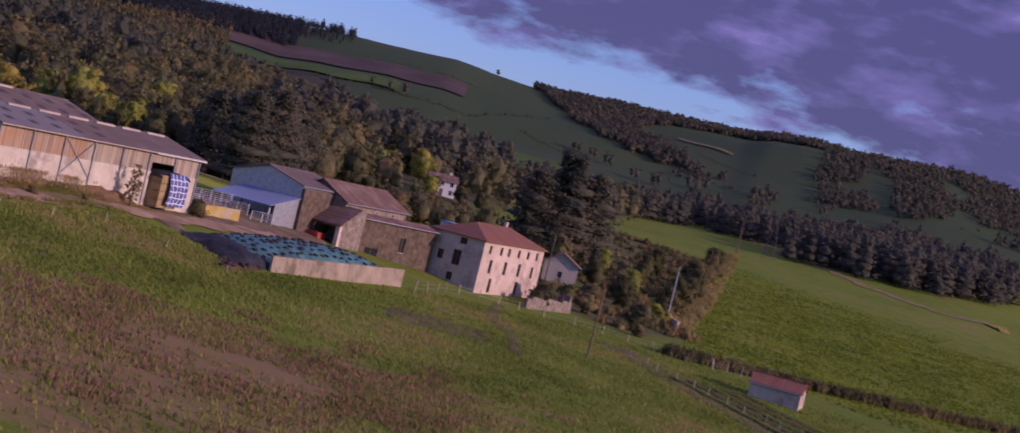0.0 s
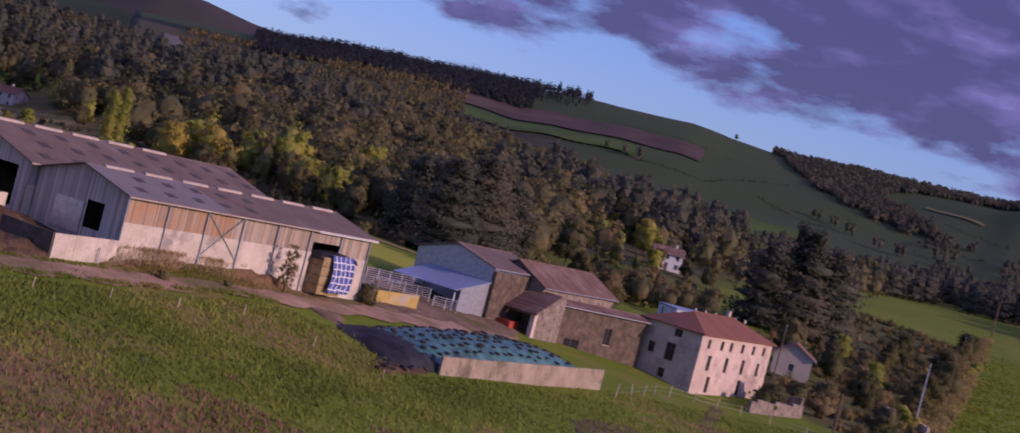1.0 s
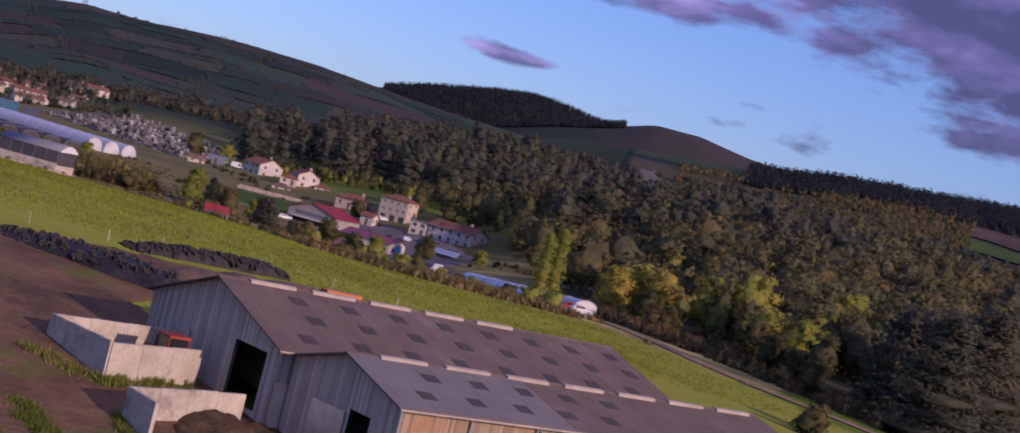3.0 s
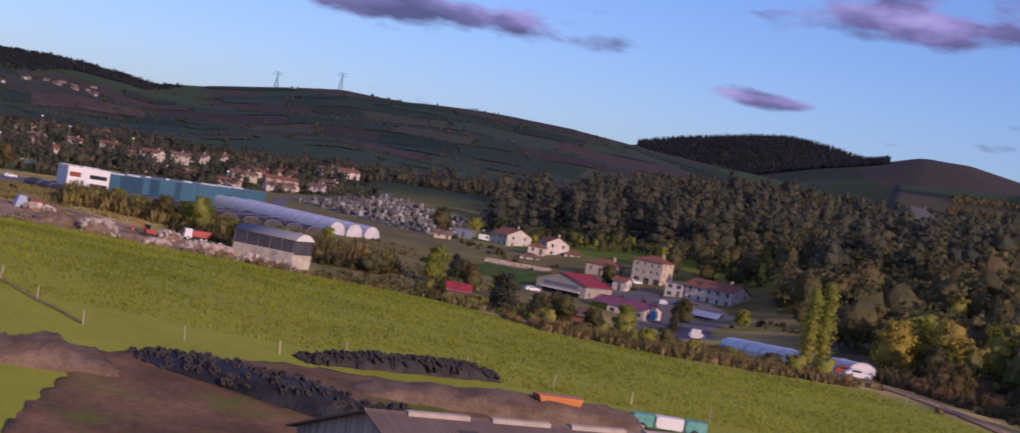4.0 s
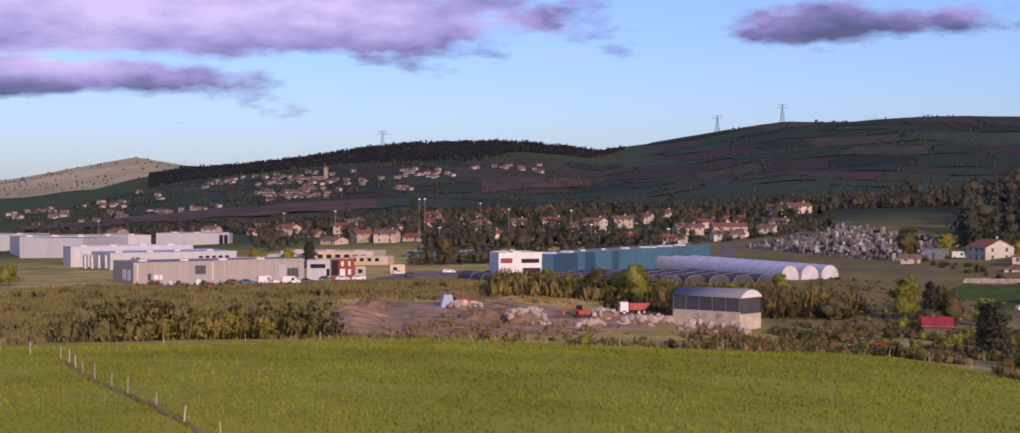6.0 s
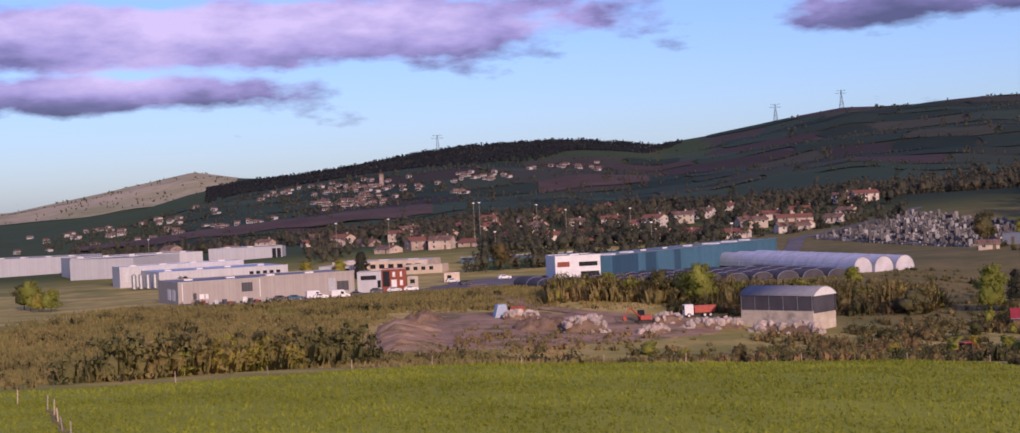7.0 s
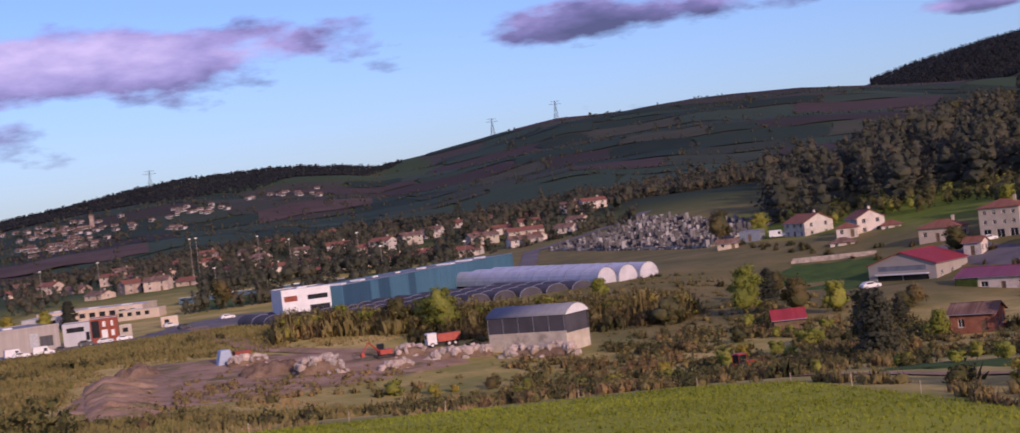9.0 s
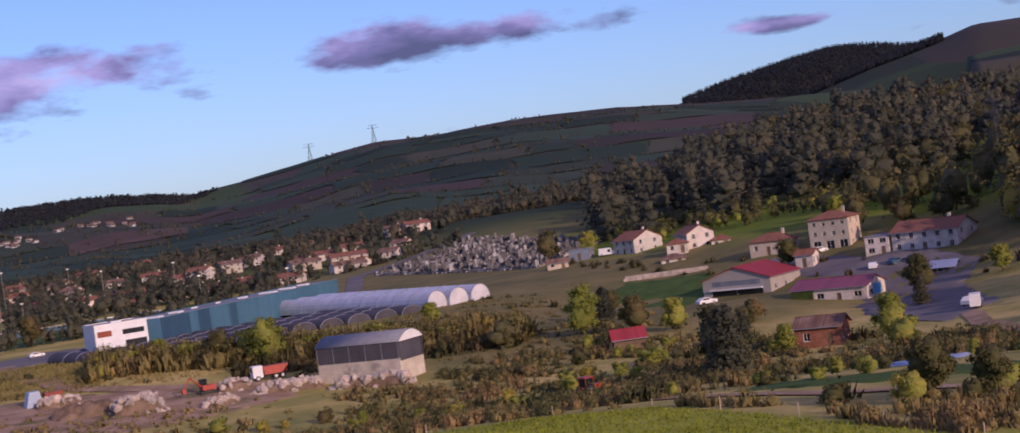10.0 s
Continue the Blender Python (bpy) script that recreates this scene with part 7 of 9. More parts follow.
def cemetery():
    r = np.random.default_rng(77)
    out = []
    a, b, c, d = np.array((146, 737.0)), np.array((184, 638.0)), np.array((224, 700.0)), np.array((196, 800.0))
    v, f = [], []
    rows, cols = 34, 56
    for i in range(rows):
        for j in range(cols):
            if r.uniform() < 0.1:
                continue
            u, w = (j + r.uniform(-0.2, 0.2)) / cols, (i + r.uniform(-0.1, 0.1)) / rows
            p = (a * (1 - u) + b * u) * (1 - w) + (d * (1 - u) + c * u) * w
            g = ground(*p)
            k = r.uniform()
            hh, ww, tt = (r.uniform(1.7, 3.2), r.uniform(0.6, 1.3), r.uniform(0.6, 1.3)) if k < 0.16 else (r.uniform(0.7, 1.7), r.uniform(0.4, 0.9), 0.2)
            for dims in ((-ww / 2, -tt / 2, -0.3, ww / 2, tt / 2, hh), (-ww / 2 - 0.1, -2.0, -0.3, ww / 2 + 0.1, -tt / 2 - 0.02, 0.45)):
                n = len(v)
                v += [(p[0] + x, p[1] + y, g + z) for x in (dims[0], dims[3]) for y in (dims[1], dims[4]) for z in (dims[2], dims[5])]
                f += [[n + q for q in s] for s in ((0, 1, 3, 2), (4, 6, 7, 5), (0, 4, 5, 1), (2, 3, 7, 6), (0, 2, 6, 4), (1, 5, 7, 3))]
    me = bpy.data.meshes.new("graves")
    me.from_pydata(v, [], f)
    me.materials.append(GRAVES)
    tagged(new("graves", me), "crowded grey and white gravestones of a large cemetery", "graves", "", "stuff")
    plate(0, 0, 0, [tuple(a + (-3, -3)), tuple(b + (3, -3)), tuple(c + (4, 3)), tuple(d + (-3, 4))], 0.1, "cemetery_ground", CEMETERY_GRAVEL, "grey gravel of the cemetery", "cemetery", 4.0)
    for p, q in ((a, b), (b, c), (a, d), (d, c)):
        wl = thing("cemetery_wall", *p, ground(*p), 0, "rendered wall round the cemetery", "wall", "cemetery walls")
        n = int(np.linalg.norm(q - p) / 5)
        for i in range(n):
            s, e = p + (q - p) * i / n, p + (q - p) * (i + 1) / n
            z0 = min(ground(*s), ground(*e)) - ground(*p)
            m = pose(s[0] - p[0], s[1] - p[1], z0, 0, 0, math.degrees(math.atan2(*(q - p)[::-1])))
            part("wall_panel", boxed(0, -0.2, -1.5, np.linalg.norm(q - p) / n - 0.03, 0.2, 0.9, m=m), CONCRETE if i % 3 else STONE, wl)


cemetery()

# ---- the town behind ----
# hill village walls, half dimmed: shade from the clouds is in the colour
SHADED_RENDER = mat("shaded_render", (0.38, 0.365, 0.36), (0.50, 0.48, 0.47), 0.3, 2.0, 0.9, 0.2)
# wall render darkened so that its colour carries the cloud's shade
DIM_RENDER = mat("dim_render", (0.24, 0.215, 0.2), (0.48, 0.44, 0.41), 0.4, 4.0, 0.9, 0.15, each=0.6)
rt = random.Random(12)
# x, y, foot, turn, length, depth, storeys
for x, y, z, rz, ln, dp, st in ((120, 800, -9.6, -22, 11, 8, 1), (144, 806, -8.2, 12, 14, 7, 1), (150, 815, -7.8, -50, 7, 6, 1), (149, 850, -5.7, 6, 16, 8, 1), (159, 905, -2.9, -8, 13, 8, 1), (142, 885, -4.2, 8, 13, 9, 1), (133, 872, -5.4, -20, 9, 8, 1),
                                (165, 830, -5.9, -30, 8, 8, 1), (173, 850, -3.5, -35, 8, 8, 1), (180, 920, 0.6, -20, 9, 9, 2), (190, 915, 1.2, 10, 12, 8, 2), (167, 955, -1.1, -15, 11, 9, 1), (99, 800, -9.4, -25, 10, 8, 1), (106, 812, -9.0, 10, 12, 8, 1),
                                (91, 806, -9.6, -20, 6, 5, 1), (78, 800, -9.7, -40, 9, 8, 1), (70, 804, -10.3, 0, 8, 7, 1), (87, 880, -5.6, -30, 10, 8, 2), (79, 886, -5.8, 0, 9, 8, 1), (130, 850, -6.0, 15, 13, 8, 1), (57, 862, -8.8, 10, 11, 8, 1), (58, 790, -10.9, 5, 10, 8, 1),
                                (38, 862, -11.2, 15, 9, 8, 2), (46, 880, -9.2, -20, 9, 8, 1), (100, 900, -5.0, 20, 10, 8, 2), (112, 925, -4.0, -20, 10, 8, 2), (66, 930, -6.0, 0, 11, 8, 2), (125, 960, -2.5, -25, 10, 8, 2), (90, 960, -4.5, 12, 10, 8, 2),
                                (72, 985, -5.0, -30, 9, 8, 1), (142, 985, -2.0, 0, 10, 8, 2), (46, 960, -7.0, 0, 10, 8, 2)):
    kind = rt.choice((0, 1, 1))
    house("town_house", x, y, rz, ln, dp, 2.1 * st, 1.5, (CREAM, WHITE_RENDER)[kind], (TILES, TILES, TILES_OLD)[rt.choice((0, 1, 2))],
          ("cream house with a red tile roof in the valley town", "white house with a red tile roof in the valley town")[kind], "house", "town houses", z=z, rows=st, cols=3, side_cols=2 if st == 2 else 1, sills=False)
for i, (x, y, h) in enumerate(((-10, 842, 2), (-22, 850, 2), (2, 852, 1), (-34, 838, 1), (-47, 955, 2), (-30, 930, 2), (-14, 905, 2), (-60, 930, 1), (-78, 960, 2), (-20, 985, 2), (2, 960, 2), (20, 985, 2), (-100, 985, 1), (12, 905, 1), (28, 930, 2), (-6, 1030, 2), (30, 1040, 2), (-50, 1010, 2), (-130, 1000, 2), (-110, 1050, 2), (60, 1040, 2), (-160, 1040, 1), (-40, 1080, 2), (92, 1050, 2), (-190, 1020, 2), (-210, 1080, 2))):
    kind = rt.choice((0, 1, 2))
    house("town_house", x, y, rt.uniform(-50, 35), rt.uniform(8, 12), rt.uniform(7, 9), 2.2 * h, rt.uniform(1.4, 1.9), (DIM_RENDER, DIM_RENDER, RENDER_PINK)[kind], (TILES, TILES_OLD)[rt.random() < 0.4],
          ("cream house with a red tile roof in the valley town", "white house with a red tile roof in the valley town", "pinkish house with a red tile roof in the valley town")[kind], "house", "town houses", rows=h, cols=2, side_cols=1, sills=False)
band("cemetery_road", [(128, 664), (134, 700), (140, 745), (160, 775), (186, 812), (204, 850)], 6.0, ROADWAY, "grey asphalt road climbing beside the cemetery", "road", 0.2, 4.0, 0.02)



def far_house(seed):
    r = random.Random(seed)
    L, D, H, R = r.uniform(4.2, 6.2), r.uniform(4, 5), r.uniform(2.4, 4.2), r.uniform(0.9, 1.2)
    h = thing("village_house", 0, -3000, -60, 0, "pale village house with a red roof on the far slope", "house", "hill village houses")
    part("wall", boxed(-L / 2, -D / 2, -3, L / 2, D / 2, H), SHADED_RENDER, h)
    for s in (-1, 1):
        part("roof_slope", solid([(-L / 2 - 0.4, s * (D / 2 + 0.4), H - 0.2), (L / 2 + 0.4, s * (D / 2 + 0.4), H - 0.2), (L / 2 + 0.4, s * 0.01, H + R), (-L / 2 - 0.4, s * 0.01, H + R)], (0, 0, 0.25)), TILES_OLD, h)
    for k in range(3):
        part("window", boxed(-L / 2 + L * (k + 0.3) / 3, -D / 2 - 0.06, 1.4, -L / 2 + L * (k + 0.3) / 3 + 1.2, -D / 2 + 0.02, 2.9), GLASS, h)
    return h


MODELS = [far_house(k) for k in range(3)]
spots = []
for az, r0, saz, sr, n in ((-10.1, 1470, 1.5, 80, 32), (-11.4, 1482, 0.5, 20, 6), (-10.4, 1690, 1.3, 90, 26), (-8.5, 1625, 1.5, 70, 14), (-12.2, 1750, 1.8, 60, 16), (-6.4, 1510, 0.5, 24, 6), (-6.3, 1640, 0.7, 40, 9), (-5.2, 1645, 0.8, 40, 10), (-2.5, 1757, 1.5, 60, 16), (-17.5, 1520, 4.0, 130, 28), (-15, 1350, 4.0, 70, 14), (-19.5, 1750, 2.0, 120, 12)):
    for k in range(n):
        a, q = math.radians(az + rt.gauss(0, saz * 0.5)), r0 + rt.gauss(0, sr * 0.5)
        spots.append((HUB[0] + q * math.sin(a), HUB[1] + q * math.cos(a)))
for k, (x, y) in enumerate(spots):
    m = pose(x, y, ground(x, y) - 0.3, 0, 0, rt.uniform(-50, 50))
    if k < 3:
        MODELS[k].matrix_basis = m
    else:
        copy_thing(MODELS[k % 3], m)
ch = thing("village_church", -199, 1764, ground(-199, 1764), 0, "small village church with a square tower", "church")
part("nave", boxed(-4, -4, -2, 8, 4, 4), DIM_RENDER, ch)
part("tower", boxed(8, -2.0, -2, 12, 2.0, 13), DIM_RENDER, ch)
part("spire", solid([(8, -2.0, 13), (12, -2.0, 13), (12, 2.0, 13), (8, 2.0, 13)], (0, 0, 1.5)), TILES_OLD, ch)


# ---- pylons ----
def lattice(x, y, high, base, label, arms, z=None, rz=20.0, thick=0.12, steel=None):
    steel = steel or STEEL
    p = thing("lattice_pylon", x, y, (ground(x, y) if z is None else z), rz, label, "pylon", "pylons")
    half = lambda u: base / 2 * (1 - u) ** 1.3 + 0.35
    levels = [k / 9 for k in range(10)]
    for sx in (-1, 1):
        for sy in (-1, 1):
            bm = bmesh.new()
            ring = []
            for a in levels:
                c = Vector((sx * half(a), sy * half(a), a * high - (1 if a == 0 else 0)))
                ring.append([bm.verts.new(c + Vector((thick * p, thick * q, 0))) for p, q in ((1, 0), (0, 1), (-1, 0), (0, -1))])
            for lo, up in zip(ring, ring[1:]):
                for k in range(4):
                    bm.faces.new((lo[k], lo[(k + 1) % 4], up[(k + 1) % 4], up[k]))
            part("leg", bm, steel, p)
    for k, (a, b) in enumerate(zip(levels, levels[1:])):
        bm = bmesh.new()
        for s in (-1, 1):
            for q in (-1, 1):
                rod(bm, (-q * half(a), s * half(a), a * high), (q * half(b), s * half(b), b * high), thick * 0.6, n=3)
                rod(bm, (s * half(a), -q * half(a), a * high), (s * half(b), q * half(b), b * high), thick * 0.6, n=3)
        part("bracing", bm, steel, p)
    for u, w in arms:
        bm = bmesh.new()
        for s in (-1, 1):
            rod(bm, (0, 0, u * high + w * 0.12), (s * w, 0, u * high + (0.5 if len(arms) > 1 else w * 0.35)), thick * 0.8, n=4)
            rod(bm, (0, 0, u * high - w * 0.1), (s * w, 0, u * high + (0.4 if len(arms) > 1 else w * 0.35)), thick * 0.8, n=4)
        part("crossarm", bm, steel, p)
    return p


lattice(268.0, 512.0, 23, 5.0, "tall grey lattice pylon at the wood's edge", ((0.95, 2.4), (0.84, 3.0)), thick=0.06, steel=DARK_CLAD)
lattice(508.0, 276.0, 17, 4.0, "grey lattice pylon at the field's end", ((0.95, 2.4), (0.84, 3.0)), thick=0.06, steel=DARK_CLAD)
for az, r0, hh in ((-7.2, 2230, 24), (4.98, 2440, 26), (7.3, 2440, 27)):
    a = math.radians(az)
    lattice(HUB[0] + r0 * math.sin(a), HUB[1] + r0 * math.cos(a), hh, 6, "pale lattice pylon on the skyline", ((0.82, 9.0), (0.98, 7.0)), thick=0.17, rz=5, steel=DARK_CLAD)

# ---- chateau in the wood ----
cx, cy = 388.0, 660.0
ch = house("chateau", cx, cy, 20, 20, 11, 9.0, 5.5, mat("grey_stone", (0.16, 0.15, 0.155), (0.27, 0.25, 0.25), 0.5, 3.0, 0.9, 0.3), DARK_CLAD, "grey slate-roofed manor in the wood", "manor", rows=3, cols=6, hip=True, z=17.0)
house("hillside_house", 560.0, 720.0, 10, 12, 9, 5.0, 2.2, RENDER_PINK, TILES_OLD, "pinkish house among the trees on the hillside", "house", "hillside houses")
house("hillside_house", 590.0, 712.0, -10, 10, 9, 6.0, 2.0, CREAM, TILES_OLD, "cream house among the trees on the hillside", "house", "hillside houses")

# ---- strips of field on the sheep hill ----
def hill_strip(name, az0, az1, e0, e1, r0, r1, material, label, skew=0.0):
    """A strip of field between two bearings and two distances, with a slant."""
    n, k = int(abs(az1 - az0) * 6), 12
    az, u = np.meshgrid(np.linspace(az0, az1, n), np.linspace(0, 1, k), indexing="ij")
    q = r0 + (r1 - r0) * u + skew * (az - az0) / (az1 - az0) + 6 * np.sin(az * 2.3)
    x, y = HUB[0] + q * np.sin(np.radians(az)), HUB[1] + q * np.cos(np.radians(az))
    z = height(x, y) + 1.6
    faces = [(i * k + j, (i + 1) * k + j, (i + 1) * k + j + 1, i * k + j + 1) for i in range(n - 1) for j in range(k - 1)]
    me = bpy.data.meshes.new(name)
    me.from_pydata(np.c_[x.ravel(), y.ravel(), z].tolist(), [], faces)
    me.materials.append(material)
    me.polygons.foreach_set("use_smooth", [True] * len(faces))
    tagged(new(name, me), label, "field", "", "structure")


hill_strip("ploughed_strip", 40.5, 50.5, 0, 0, 1560, 1680, PLOUGH, "long strip of bare ploughed earth on the hill", -40)
hill_strip("pasture_strip", 40.5, 48, 0, 0, 1450, 1530, PASTURE, "bright green strip of pasture on the hill", -40)
hill_strip("pasture_strip", 49, 56, 0, 0, 1120, 1230, PASTURE, "green strip of pasture on the lower hill", -30)
hill_strip("ploughed_strip", -20, -7.4, 0, 0, 1205, 1290, PLOUGH, "broad brown ploughed field below the village", 20)
hill_strip("ploughed_strip", -3.6, 0.4, 0, 0, 1480, 1575, PLOUGH, "brown ploughed field on the hillside", 40)
# laid over the dark hill colours so that the far hill looks sunlit
hill_strip("stubble", -27.5, -14.5, 0, 0, 3600, 4290, SUNLIT_HILL, "pale strip painting sunlight on the far hill", 0)
# ---- trees of their own ----
tree_kind("cedar_a", 101, 21, 9.5, "cedar", 68, 0.40, CEDAR)
tree_kind("cedar_b", 102, 17, 7.5, "cedar", 58, 0.40, CEDAR)
tree_kind("broad_a", 103, 10, 4.3, "broad", 105, 0.27, BROAD)
tree_kind("broad_b", 104, 8, 3.6, "broad", 90, 0.25, BUSH)
tree_kind("yellow_a", 105, 9, 4.0, "broad", 110, 0.26, YELLOW)
tree_kind("yellow_b", 106, 7, 3.0, "broad", 95, 0.24, YELLOW)
tree_kind("poplar", 107, 14, 1.9, "poplar", 300, 0.22, YELLOW)
tree_kind("bush_a", 108, 2.6, 2.0, "bush", 66, 0.19, BUSH)
tree_kind("bush_b", 109, 3.4, 2.6, "bush", 70, 0.2, BROAD)
tree_kind("bush_c", 110, 3.0, 2.4, "bush", 70, 0.2, YELLOW)
tree_kind("sapling", 112, 4.8, 1.15, "sapling", 60, 0.075, BROAD)
tree_kind("conifer", 111, 10, 3.2, "cedar", 40, 0.32, CEDAR)
rf = random.Random(3)
LABEL = {"cedar_a": "huge dark cedar with layered branches", "cedar_b": "dark spreading cedar", "broad_a": "broad green tree turning brown", "broad_b": "small bushy tree turning brown", "yellow_a": "yellow-green tree in autumn leaf",
         "yellow_b": "small golden autumn tree", "poplar": "slim yellowing poplar", "bush_a": "brownish green bush", "bush_b": "dense green bush", "bush_c": "golden yellow bush", "conifer": "dark green conifer", "sapling": "slender young tree with sparse leaves"}


def plant(key, x, y, s=1.0, where="", sink=0.15):
    bush = key.startswith("bush")
    tree(key, x, y, LABEL[key] + where, "bush" if bush else "tree", s, rf.uniform(0, 360), "bushes" if bush else "trees", sink, name="bush" if bush else "tree")


for k, x, y, s in (("cedar_a", 318, 232, 1.12), ("cedar_b", 326, 229, 1.2), ("cedar_b", 311, 236, 1.1), ("cedar_a", 198, 219, 0.85), ("cedar_a", 211, 226, 0.9), ("cedar_b", 205, 236, 0.95), ("cedar_a", 224, 238, 0.85), ("cedar_b", 219, 251, 1.0), ("cedar_b", 238, 247, 0.9), ("cedar_a", 236, 262, 0.8), ("cedar_b", 253, 262, 0.8), ("cedar_b", 262, 278, 0.9), ("cedar_b", 280, 292, 0.8)):
    plant(k, x, y, s, " behind the farm")
for k, x, y, s in (("yellow_a", 205, 326, 1.05), ("yellow_a", 212, 331, 1.2), ("yellow_a", 214, 322, 1.25), ("yellow_b", 222, 318, 1.5), ("yellow_a", 229, 314, 1.4), ("yellow_a", 246, 307, 1.45), ("yellow_b", 237, 302, 1.4), ("broad_a", 207, 316, 0.7), ("broad_a", 219, 298, 0.9), ("yellow_a", 213, 284, 0.95), ("yellow_b", 217, 279, 1.2), ("broad_b", 205, 274, 0.9), ("yellow_b", 223, 285, 1.25), ("broad_b", 200, 262, 0.8), ("broad_b", 197, 250, 0.7), ("broad_a", 205, 256, 0.8), ("broad_b", 193, 240, 0.6), ("broad_b", 196, 288, 0.7), ("broad_b", 200, 300, 0.6), ("yellow_a", 395, 366, 0.9), ("yellow_a", 403, 352, 1.0), ("yellow_b", 378, 350, 1.0), ("yellow_b", 347, 248, 1.3), ("broad_b", 327, 284, 0.7), ("broad_b", 332, 278, 0.65), ("yellow_b", 322, 281, 0.8), ("broad_a", 334, 272, 0.55), ("broad_b", 205, 208, 0.6), ("broad_a", 242, 244, 0.6), ("broad_b", 250, 236, 0.8), ("broad_b", 262, 240, 0.7), ("broad_a", 272, 262, 1.2), ("bush_b", 225, 215, 1.3), ("bush_a", 238, 222, 1.4), ("broad_b", 133, 289, 0.6), ("broad_b", 137, 287, 0.5), ("bush_a", 163, 197, 1.2), ("bush_a", 160, 194, 1.0)):
    plant(k, x, y, s, " at the wood's edge")
for k, x, y, s in (("yellow_a", 281, 300, 1.0), ("yellow_b", 290, 296, 1.0), ("yellow_a", 312, 291, 1.1), ("yellow_b", 322, 296, 1.0), ("yellow_a", 352, 312, 1.05), ("broad_a", 300, 288, 0.9)):
    plant(k, x, y, s, " behind the farmhouse")
plant("poplar", 185.5, 319, 0.93, " beside the lane")
plant("poplar", 188.8, 320.5, 1.0, " beside the lane")
for k, x, y, s in (("bush_b", 196, 143, 1.1), ("bush_a", 192, 141, 1.0), ("bush_b", 208, 143, 1.0), ("bush_a", 212, 150, 1.2), ("bush_b", 221, 152, 1.1), ("broad_b", 232, 152, 0.65), ("broad_b", 240, 158, 0.75), ("broad_a", 250, 166, 0.55), ("bush_c", 236, 146, 0.9), ("broad_b", 256, 176, 0.7), ("yellow_b", 270, 176, 0.8), ("broad_a", 284, 188, 0.6), ("yellow_b", 300, 205, 0.9),
                   ("broad_a", 262, 190, 0.8), ("broad_b", 310, 200, 0.6), ("conifer", 290, 200, 0.6), ("bush_b", 225, 143, 1.1), ("bush_a", 216, 138, 1.1), ("broad_b", 330, 212, 0.7), ("broad_b", 350, 222, 0.8), ("bush_a", 205, 130, 0.8), ("broad_a", 255, 205, 0.8), ("broad_a", 225, 205, 0.7), ("broad_b", 210, 190, 1.0), ("yellow_b", 218, 200, 0.9)):
    plant(k, x, y, s, " in the farmhouse garden")
for k, x, y, s in (("sapling", 110.3, 138.3, 1.0), ("bush_a", 124.6, 143.9, 0.9), ("bush_a", 126, 152, 1.2), ("bush_c", 130, 160, 1.0), ("bush_a", 93, 131.6, 0.35), ("bush_a", 101, 133.8, 0.3)):
    plant(k, x, y, s, " by the barns")
for k, x, y, s in (("yellow_a", 152, 470, 1.0), ("broad_b", 160, 462, 0.9), ("yellow_b", 166, 456, 0.9), ("conifer", 146, 372, 0.9), ("broad_a", 148, 380, 0.85), ("bush_b", 136, 470, 1.5), ("yellow_b", 176, 386, 0.9), ("yellow_b", 131, 522, 0.8), ("bush_c", 173, 376, 1.2), ("conifer", 166, 420, 0.55), ("broad_b", 172, 436, 0.6), ("bush_b", 180, 452, 1.2), ("broad_b", 214, 516, 0.9),
                   ("broad_a", 238, 530, 0.95), ("broad_b", 246, 520, 1.0), ("broad_a", 252, 512, 0.9), ("yellow_b", 240, 545, 1.0), ("conifer", 225, 610, 0.6), ("broad_b", 214, 452, 0.9), ("yellow_b", 228, 446, 0.8), ("broad_b", 240, 438, 0.9), ("conifer", 206, 436, 0.5), ("yellow_a", 200, 640, 0.9), ("broad_a", 190, 650, 1.0), ("broad_b", 168, 505, 0.6), ("conifer", 162, 490, 0.7)):
    plant(k, x, y, s, " in the valley gardens")
for k, x, y, s in (("yellow_a", 93, 492, 1.0), ("yellow_b", 90, 498, 1.1), ("broad_b", 84, 500, 0.9), ("yellow_b", 72, 510, 0.8), ("broad_b", 30, 690, 1.2), ("conifer", -20, 690, 1.0), ("yellow_a", -30, 700, 0.8), ("yellow_b", -42, 700, 0.9), ("broad_b", -70, 640, 0.9), ("yellow_b", -84, 560, 1.0), ("yellow_a", -96, 575, 0.9), ("broad_b", -104, 590, 1.0), ("yellow_b", -90, 566, 0.8)):
    plant(k, x, y, s, " near the works")
# hedge of willows and golden shrubs in front of the blue hall
for i in range(14):
    u = i / 13
    plant(("bush_c", "bush_c", "bush_a", "bush_c")[i % 4], 60 + 82 * u + rf.uniform(-2, 2), 511 - 24 * u + rf.uniform(-4, 4), rf.uniform(1.1, 1.9), " in the hedge by the tunnels")
# bramble belt at the foot of the field
for i in range(26):
    u = i / 25
    plant(("bush_c", "bush_a", "bush_c", "yellow_b")[i % 4], 78 + 86 * u + rf.uniform(-3, 3), 412 - 92 * u + 16 * math.sin(u * 7) + rf.uniform(-7, 7), rf.uniform(0.4, 0.8) * (0.55 if i % 4 == 3 else 1), " in the scrub below the field")
for i in range(30):
    plant(("bush_c", "bush_a", "bush_c", "yellow_b", "bush_b")[i % 5], rf.uniform(118, 176), rf.uniform(385, 450), rf.uniform(0.4, 0.85) * (0.7 if i % 5 > 2 else 1.2), " in the allotments")
